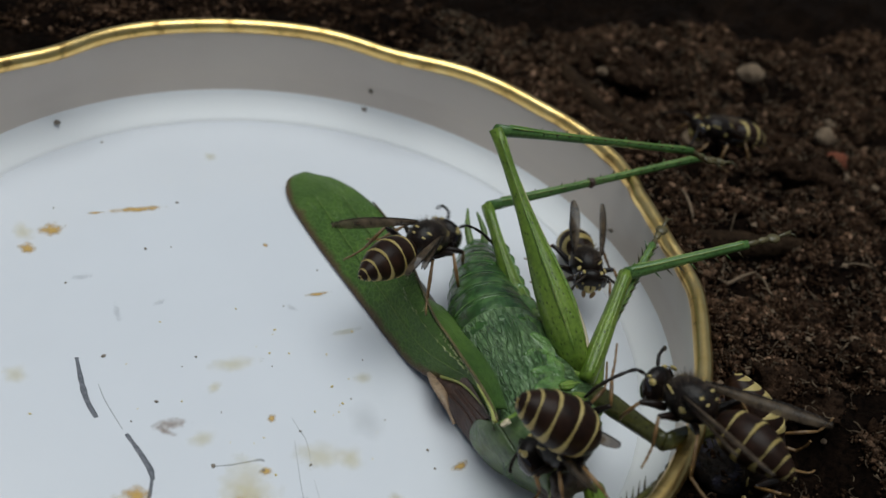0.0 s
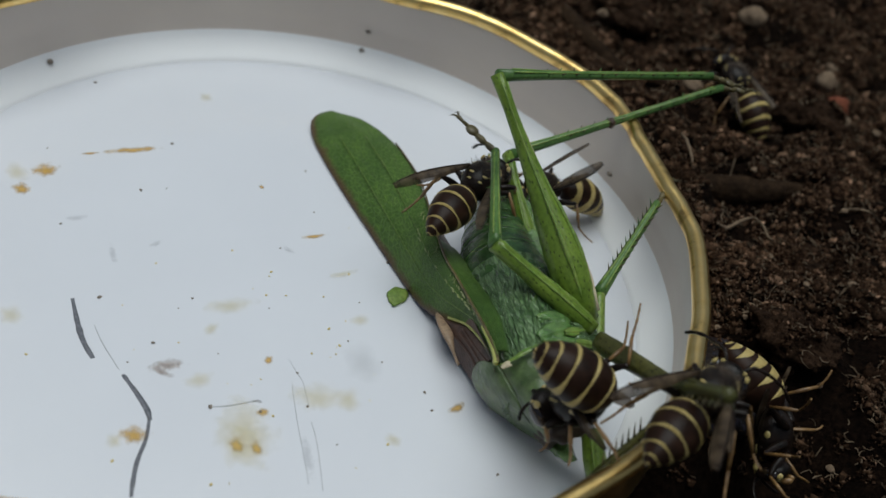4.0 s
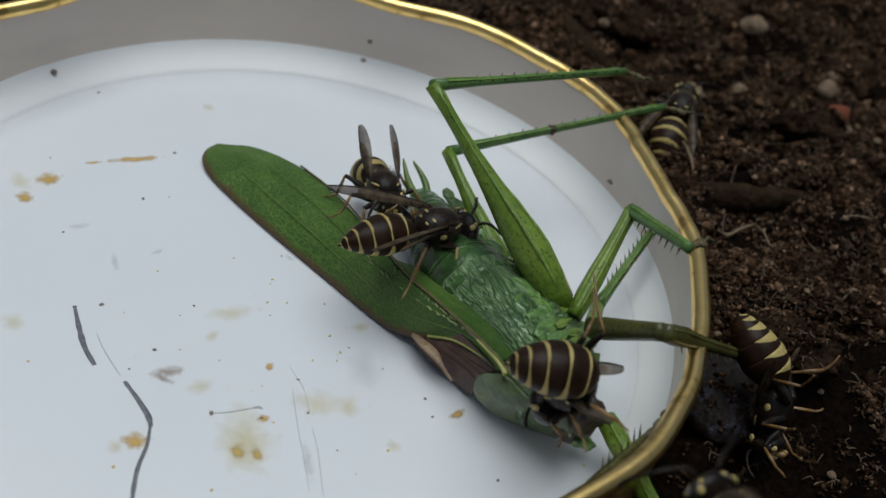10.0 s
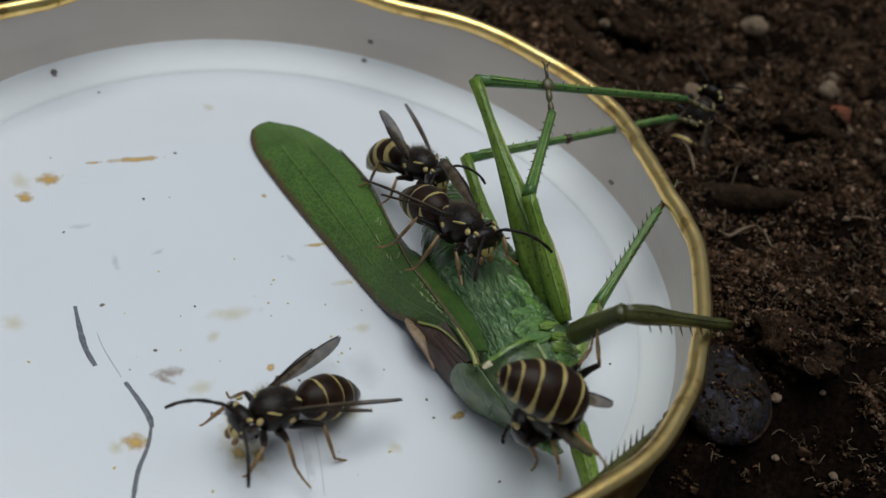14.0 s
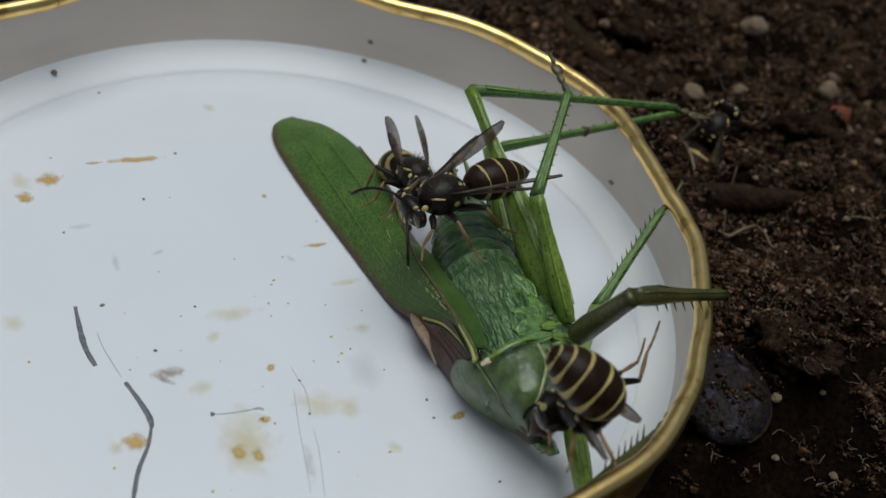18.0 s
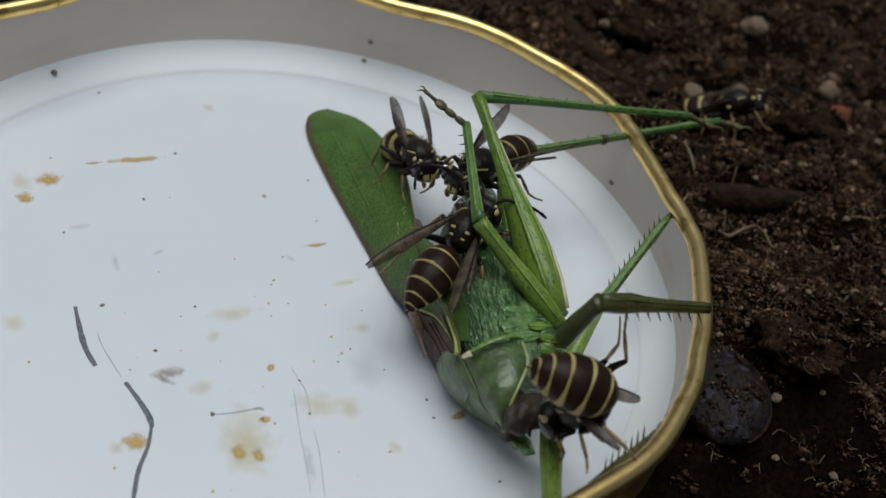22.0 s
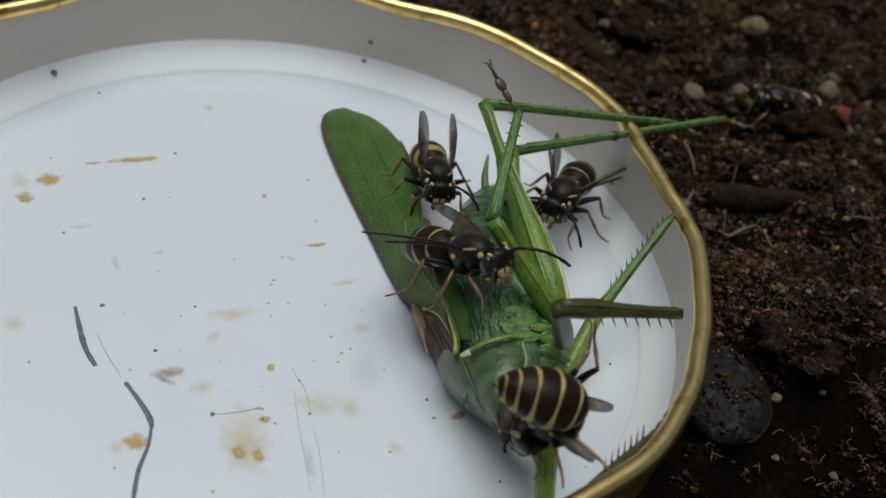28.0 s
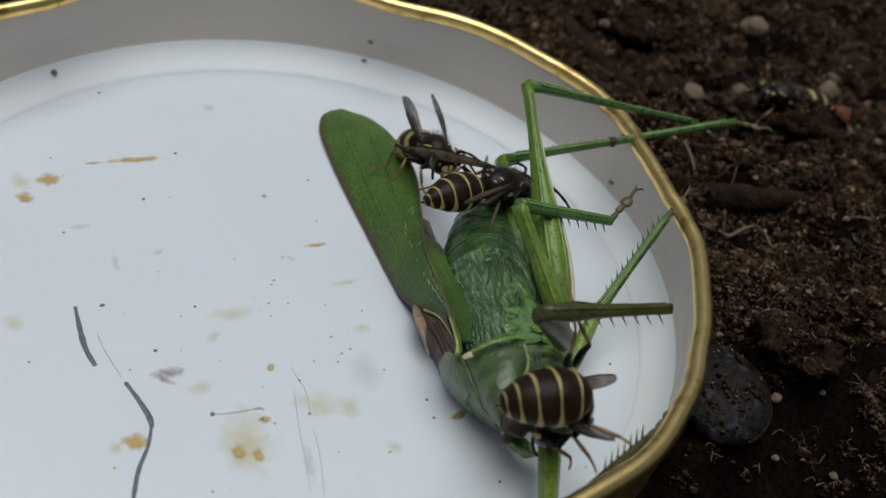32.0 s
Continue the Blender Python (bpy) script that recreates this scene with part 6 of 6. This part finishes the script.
    HIND_1 = (
        (0, -2.80, 21.99, 21.78, 0, 12, 25), (1, -4.52, 21.63, 20.82, 0, 2, 26), (2, -5.10, 19.02, 22.82, 0, 3, 30), (3, -4.75, 19.90, 22.36, 0, 5, 29),
        (6, -4.05, 20.69, 22.18, 0, 7, 26), (7, -3.53, 20.81, 22.45, 0, 6, 25), (8, -4.25, 20.74, 21.97, 0, 3, 24), (9, -5.77, 20.10, 21.28, 0, 6, 28),
        (10, -3.83, 21.57, 21.47, 0, 8, 20), (11, -2.75, 23.08, 20.56, 0, 8, 16), (12, -2.50, 23.23, 20.57, 0, 8, 19), (13, -2.15, 23.76, 20.14, 0, 7, 19),
        (14, -1.18, 24.78, 19.40, 0, 8, 17), (17, -3.88, 24.04, 18.21, 0, 7, 23), (18, -2.87, 24.93, 17.75, 0, 9, 22), (19, -3.81, 24.55, 17.45, 0, 5, 22),
        (20, -3.49, 24.88, 17.20, 0, 7, 24), (21, -3.84, 24.91, 16.74, 0, 7, 26), (22, -3.70, 24.99, 16.76, 0, 7, 25), (24, -3.52, 25.68, 15.52, 0, 9, 30),
        (25, -4.02, 25.16, 16.02, 0, 6, 27), (28, -3.90, 25.36, 15.75, 0, 11, 33), (29, 3.23, 26.96, 18.22, 0, 23, 24),
        (30, 5.76, 28.06, 16.73, 0, 24, 28), (31, 0.87, 26.59, 17.72, 0, 15, 33), (32, -0.10, 25.50, 19.01, 0, 18, 36),)
    HINDB_0 = (
        (0, 5.50, 6.50, 3.00, 0, -18, 108), (1, 5.50, 6.50, 3.00, 0, -16, 106), (2, 5.50, 6.50, 3.00, 0, -17, 109), (3, 5.50, 6.50, 3.00, 0, -16, 107),
        (6, 5.50, 6.50, 3.00, 0, -17, 108), (8, 5.50, 6.50, 3.00, 0, -17, 108), (9, 5.50, 6.50, 3.00, 0, -18, 104), (10, 5.50, 6.50, 3.00, 0, -18, 102),
        (11, 5.50, 6.50, 3.00, 0, -17, 101), (12, 5.50, 6.50, 3.00, 0, -18, 104), (14, 5.50, 6.50, 3.00, 0, -14, 104), (17, 5.50, 6.50, 3.00, 0, -18, 103),
        (19, 5.50, 6.50, 3.00, 0, -18, 103), (20, 5.50, 6.50, 3.00, 0, -19, 103), (21, 5.50, 6.50, 3.00, 0, -16, 105), (24, 5.50, 6.50, 3.00, 0, -14, 106),
        (25, 5.50, 6.50, 3.00, 0, -16, 106), (28, 5.50, 6.50, 3.00, 0, -19, 105), (29, 5.50, 6.50, 3.00, 0, -16, 105), (30, 5.50, 6.50, 3.00, 0, -15, 104),
        (31, 5.50, 6.50, 3.00, 0, -15, 103), (32, 5.50, 6.50, 3.00, 0, -15, 107),)
    HINDB_1 = (
        (0, -0.93, 26.44, 9.72, 0, -7, 24), (1, -0.26, 26.87, 8.99, 0, -10, 31), (2, -1.27, 26.41, 9.46, 0, -9, 30), (3, -0.66, 26.68, 9.21, 0, -12, 30),
        (6, -0.92, 26.53, 9.46, 0, -10, 29), (8, -1.06, 26.48, 9.47, 0, -13, 24), (9, 0.39, 26.81, 9.73, 0, -13, 17), (10, 1.24, 26.93, 9.95, 0, -5, 11),
        (11, 1.56, 27.16, 9.46, 0, -5, 9), (12, 0.54, 26.85, 9.73, 0, -3, 18), (14, 0.46, 27.20, 8.47, 0, -4, 22), (17, 0.69, 26.82, 9.94, 0, 0, 30),
        (19, 0.90, 26.93, 9.74, 0, -2, 28), (20, 0.64, 26.78, 10.02, 0, -1, 33), (21, -0.10, 26.84, 9.23, 0, -5, 28), (24, -0.48, 26.95, 8.49, 0, -10, 26),
        (25, -0.33, 26.86, 8.97, 0, -6, 30), (28, -0.02, 26.61, 10.00, 0, -3, 33), (29, -0.04, 26.87, 9.21, 0, -6, 27), (30, 0.19, 27.07, 8.73, 0, -8, 25),
        (31, 0.75, 27.21, 8.71, 0, -3, 31), (32, -0.60, 26.85, 8.71, 0, -10, 25),)
    MID_0 = (
        (0, 8.00, 4.50, 7.50, 0, -25, 70), (1, 8.00, 4.50, 7.50, 0, -21, 95), (2, 8.00, 4.50, 7.50, 0, -44, 121), (3, 8.00, 4.50, 7.50, 0, -23, 156),
        (6, 8.00, 4.50, 7.50, 0, -37, -171), (7, 8.00, 4.50, 7.50, 0, -23, 90), (8, 8.00, 4.50, 7.50, 0, -17, 159), (9, 8.00, 4.50, 7.50, 0, -25, 57),
        (10, 8.00, 4.50, 7.50, 0, -32, 47), (11, 8.00, 4.50, 7.50, 0, -36, 46), (12, 8.00, 4.50, 7.50, 0, -46, 105), (13, 8.00, 4.50, 7.50, 0, -46, 114),
        (14, 8.00, 4.50, 7.50, 0, -43, 120), (17, 8.00, 4.50, 7.50, 0, -43, 122), (18, 8.00, 4.50, 7.50, 0, -44, 121), (19, 8.00, 4.50, 7.50, 0, -41, 130),
        (20, 8.00, 4.50, 7.50, 0, -46, 124), (21, 8.00, 4.50, 7.50, 0, -46, 125), (22, 8.00, 4.50, 7.50, 0, -30, 153), (23, 8.00, 4.50, 7.50, 0, -37, 142),
        (24, 8.00, 4.50, 7.50, 0, -39, 138), (25, 8.00, 4.50, 7.50, 0, -41, 133), (28, 8.00, 4.50, 7.50, 0, -42, 163), (29, 8.00, 4.50, 7.50, 0, -26, 158),
        (30, 8.00, 4.50, 7.50, 0, -28, 159), (31, 8.00, 4.50, 7.50, 0, -40, 136), (32, 8.00, 4.50, 7.50, 0, -40, 136),)
    MID_1 = (
        (0, 11.65, 14.76, 12.55, 0, -16, 14), (1, 7.04, 15.67, 11.77, 0, -9, 52), (2, 3.54, 11.96, 15.77, 0, 4, 26), (3, -2.05, 9.04, 12.25, 0, -5, 113),
        (6, -1.47, 3.03, 14.73, 0, -8, 36), (7, 7.91, 15.51, 12.28, 0, 14, 64), (8, -2.74, 8.54, 11.02, 0, -16, 113),
        (9, 13.89, 13.65, 12.55, 0, -15, -99), (10, 14.96, 12.00, 13.78, 0, -25, -94), (11, 14.75, 11.55, 14.48, 0, -25, -90),
        (12, 5.90, 12.51, 16.18, 0, 3, 36), (13, 4.63, 12.20, 16.07, 0, -12, 68), (14, 3.60, 12.10, 15.67, 0, -7, 74), (17, 3.32, 11.92, 15.69, 0, 2, 54),
        (18, 3.51, 11.87, 15.84, 0, -21, 76), (19, 2.17, 11.40, 15.40, 0, -19, 84), (20, 3.36, 11.47, 16.10, 0, -27, 84),
        (21, 3.15, 11.34, 16.08, 0, -24, 78), (22, -1.28, 9.18, 13.50, 0, -10, 104), (23, 0.47, 10.33, 14.80, 0, -20, 96),
        (24, 1.13, 10.78, 15.08, 0, 18, 31), (25, 1.81, 11.04, 15.43, 0, 10, 44), (28, -0.55, 7.09, 15.51, 0, -19, 90), (29, -2.02, 8.48, 12.77, 0, 7, 31),
        (30, -1.94, 8.27, 13.07, 0, 1, 35), (31, 1.32, 10.86, 15.17, 0, 18, 30), (32, 1.34, 10.88, 15.18, 0, 20, 36),)
    MID_2 = (
        (0, 23.28, 17.76, 16.01, 0, -3, 24), (1, 14.64, 25.40, 13.74, 0, -16, 54), (2, 14.72, 17.49, 14.99, 0, -3, 41),
        (3, -6.99, 20.47, 13.25, 0, -11, 171), (6, 8.55, 10.30, 16.49, 0, -13, 67), (7, 13.30, 26.37, 9.26, 0, -69, -72),
        (8, -7.39, 19.61, 14.51, 0, -15, 108), (9, 12.05, 1.70, 15.72, 0, -8, -111), (10, 14.24, 0.67, 19.02, 0, 22, 36),
        (11, 14.68, 0.24, 19.81, 0, 25, 44), (12, 15.97, 19.89, 15.49, 0, -11, 46), (13, 9.21, 23.51, 18.74, 0, -24, 106),
        (14, 6.98, 24.03, 17.27, 0, -29, 98), (17, 10.66, 22.03, 15.25, 0, -18, 99), (18, 6.38, 23.20, 20.27, 0, -12, 110),
        (19, 3.30, 23.17, 19.45, 0, -19, 127), (20, 4.48, 22.56, 21.75, 0, -10, 119), (21, 5.45, 22.51, 21.21, 0, -11, 106),
        (22, -4.21, 21.12, 15.77, 0, -22, 168), (23, -0.68, 22.06, 18.98, 0, -21, 159), (24, 11.27, 16.99, 11.21, 0, -8, 62),
        (25, 10.74, 19.52, 13.27, 0, -36, 78), (28, -0.60, 18.94, 19.51, 0, -36, 154), (29, 8.57, 14.94, 11.24, 0, -10, -41),
        (30, 8.32, 15.41, 12.75, 0, -13, -35), (31, 11.60, 16.77, 11.22, 0, -69, -86), (32, 10.92, 17.72, 10.97, 0, -11, 64),)
    FORE_0 = (
        (0, 8.20, 1.50, 9.00, 0, -18, -60), (1, 8.20, 1.50, 9.00, 0, -19, -59), (2, 8.20, 1.50, 9.00, 0, -21, -69), (3, 8.20, 1.50, 9.00, 0, -23, -57),
        (6, 8.20, 1.50, 9.00, 0, -16, -50), (7, 8.20, 1.50, 9.00, 0, -26, -59), (8, 8.20, 1.50, 9.00, 0, -23, -60), (9, 8.20, 1.50, 9.00, 0, -38, -84),
        (10, 8.20, 1.50, 9.00, 0, -40, -68), (11, 8.20, 1.50, 9.00, 0, -45, -60), (12, 8.20, 1.50, 9.00, 0, -57, -68), (13, 8.20, 1.50, 9.00, 0, -59, -78),
        (14, 8.20, 1.50, 9.00, 0, -56, -74), (17, 8.20, 1.50, 9.00, 0, -59, -51), (18, 8.20, 1.50, 9.00, 0, -64, -52), (19, 8.20, 1.50, 9.00, 0, -65, -71),
        (20, 8.20, 1.50, 9.00, 0, -66, -62), (21, 8.20, 1.50, 9.00, 0, -64, -67), (22, 8.20, 1.50, 9.00, 0, -64, -74), (24, 8.20, 1.50, 9.00, 0, -63, -93),
        (25, 8.20, 1.50, 9.00, 0, -59, -95), (28, 8.20, 1.50, 9.00, 0, -56, -112), (29, 8.20, 1.50, 9.00, 0, -53, -115),
        (30, 8.20, 1.50, 9.00, 0, -46, -126), (31, 8.20, 1.50, 9.00, 0, -52, -122), (32, 8.20, 1.50, 9.00, 0, -48, -125),)
    FORE_1 = (
        (0, 12.49, -5.92, 11.74, 0, 21, 39), (1, 12.52, -5.81, 11.98, 0, -48, -83), (2, 11.16, -6.37, 12.22, 0, -48, -86),
        (3, 12.73, -5.47, 12.45, 0, -47, -87), (6, 13.76, -5.12, 11.50, 0, -40, -86), (7, 12.38, -5.40, 12.98, 0, -41, -81),
        (8, 12.34, -5.70, 12.46, 0, -38, -87), (9, 8.94, -5.56, 14.54, 0, 23, 35), (10, 10.84, -4.90, 14.76, 0, 30, 14),
        (11, 11.38, -4.07, 15.31, 0, 28, 17), (12, 10.06, -3.00, 16.57, 0, 23, 20), (13, 9.15, -3.09, 16.68, 0, 18, 16),
        (14, 9.62, -3.39, 16.42, 0, 18, 19), (17, 11.10, -2.04, 16.75, 0, 19, 33), (18, 10.62, -1.59, 17.10, 0, 18, 32),
        (19, 9.45, -2.02, 17.19, 0, 14, 31), (20, 9.92, -1.70, 17.24, 0, 17, 34), (21, 9.73, -2.06, 17.12, 0, 16, 34), (22, 9.28, -2.24, 17.12, 0, 16, 32),
        (24, 8.01, -2.62, 17.00, 0, 14, 29), (25, 7.78, -3.13, 16.71, 0, 13, 30), (28, 6.34, -3.18, 16.46, 0, 13, 31), (29, 5.90, -3.45, 16.16, 0, 8, 30),
        (30, 4.50, -3.54, 15.47, 0, 6, 31), (31, 5.24, -3.21, 16.08, 0, 8, 31), (32, 4.75, -3.45, 15.68, 0, 7, 30),)
    MIDB_0 = (
        (0, 9.50, 3.00, 3.00, 0, -48, 92), (1, 9.50, 3.00, 3.00, 0, -45, 101), (2, 9.50, 3.00, 3.00, 0, -43, 101), (3, 9.50, 3.00, 3.00, 0, -30, 94),
        (6, 9.50, 3.00, 3.00, 0, -37, 100), (8, 9.50, 3.00, 3.00, 0, -37, 100), (9, 9.50, 3.00, 3.00, 0, -41, 95), (10, 9.50, 3.00, 3.00, 0, -2, 59),
        (12, 9.50, 3.00, 3.00, 0, -9, 68), (14, 9.50, 3.00, 3.00, 0, -11, 65), (18, 9.50, 3.00, 3.00, 0, -11, 70), (24, 9.50, 3.00, 3.00, 0, -20, 72),
        (25, 9.50, 3.00, 3.00, 0, -22, 72), (32, 9.50, 3.00, 3.00, 0, -11, 76),)
    MIDB_1 = (
        (0, 9.33, 8.33, 8.96, 0, -19, 63), (1, 8.44, 8.56, 8.65, 0, -10, 63), (2, 8.39, 8.70, 8.51, 0, -10, 65), (3, 9.02, 9.93, 6.96, 0, -17, 64),
        (6, 8.38, 9.32, 7.78, 0, -16, 63), (8, 8.43, 9.30, 7.81, 0, -15, 63), (9, 8.97, 8.98, 8.29, 0, -8, 61), (10, 13.67, 9.82, 3.25, 0, -13, 43),
        (12, 12.42, 10.34, 4.24, 0, -26, 51), (14, 12.85, 10.11, 4.52, 0, -25, 55), (18, 12.16, 10.40, 4.49, 0, -26, 57),
        (24, 11.78, 10.16, 5.74, 0, -20, 63), (25, 11.81, 10.06, 5.97, 0, -22, 63), (32, 11.34, 10.64, 4.50, 0, -29, 63),)
    FOREB_1 = (
        (0, 6.66, -13.45, 8.00, 0, -1, 46), (1, 6.73, -13.50, 8.00, 0, -1, 51), (2, 7.24, -12.63, 8.00, 0, -1, 51), (3, 7.35, -12.76, 8.00, 0, -1, 51),
        (3.5, 7.32, -13.09, 8.00, 0, -1, 51), (5.5, 6.33, -12.70, 8.00, 0, -1, 50), (6, 6.24, -12.72, 8.00, 0, -1, 50), (7, 6.34, -12.57, 8.00, 0, -1, 50),
        (8, 6.16, -12.76, 8.00, 0, -1, 49), (8.5, 6.24, -12.57, 8.00, 0, -1, 50), (9, 1.53, -11.75, 8.00, 0, -1, 40), (9.5, 2.35, -14.03, 8.00, 0, -1, 32),
        (10, 2.46, -14.42, 8.00, 0, -1, 32), (11, 3.56, -14.34, 8.00, 0, -1, 34), (12, 5.44, -13.91, 8.00, 0, -1, 39), (13, 6.31, -13.92, 8.00, 0, -1, 41),
        (14, 7.44, -14.43, 8.00, 0, -1, 43), (16.5, 8.04, -14.38, 8.00, 0, -1, 45), (17, 8.52, -14.17, 8.00, 0, -1, 47),
        (18, 8.30, -14.30, 8.00, 0, -1, 46), (19, 8.97, -13.95, 8.00, 0, -1, 48), (20, 11.09, -13.38, 8.00, 0, -1, 53),
        (21, 11.35, -13.47, 8.00, 0, -1, 53), (22, 11.42, -13.49, 8.00, 0, -1, 53), (23, 11.05, -13.56, 8.00, 0, -1, 53),
        (24, 11.51, -13.49, 8.00, 0, -1, 54), (25, 12.16, -13.28, 8.00, 0, -1, 56), (28, 12.02, -13.11, 8.00, 0, -1, 56),
        (29, 11.37, -13.15, 8.00, 0, -1, 54), (30, 11.29, -13.27, 8.00, 0, -1, 53), (31, 11.32, -13.24, 8.00, 0, -1, 53),
        (32, 11.73, -13.06, 8.00, 0, -1, 56),)
    for limb in (((HIND_THIGH, HIND_0, 24), (HIND_SHIN, HIND_1, 26)), ((HIND_THIGH_B, HINDB_0, 22), (HIND_SHIN_B, HINDB_1, 27)),
                 ((MID_THIGH, MID_0, 12), (MID_SHIN, MID_1, 12.5), (MID_FOOT, MID_2, 5)), ((FORE_THIGH, FORE_0, 9), (FORE_SHIN, FORE_1, 13)),
                 ((MIDB_THIGH, MIDB_0, 8), (MIDB_SHIN, MIDB_1, 13))):
        jointed(limb)
    for thing, table in ((WASP_HEAD, W1), (WASP_MIDDLE, W2), (WASP_EDGE, W3), (WASP_FOOT, W4), (WASP_ROVER, W6), (WASP_SOIL, W7), (CRICKET, CRICKET_ROWS),
                         (FOREB_SHIN, FOREB_1)):
        walk(thing, held(table))
    for feeler, base, side, seed in FEELERS:
        rows = []
        for k in range(54):
            t = 32.0 * k / 53
            a = 9 * math.sin(1.9 * t + seed * 1.3 + side) + 6 * math.sin(4.3 * t + seed * 2.1)
            b = 8 * math.sin(2.7 * t + seed + side * 1.7)
            rows.append((t, Matrix.Translation(base) @ pose(0, 0, 0, 0, b, a) @ Matrix.Translation(-base)))
        walk(feeler, rows)
    walk(FRAGMENT, held(((0, 16.5, 0.0, 0.2, 0, 0, 60), (0.8, 12.5, -0.2, 0.2, 0, 0, 80), (8.5, 12.5, -0.2, 0.2, 0, 0, 80), (9.2, 14.5, -0.2, 0.2, 0, 0, 50), (32, 16.0, 0.0, 0.2, 0, 0, 50))))


motions()
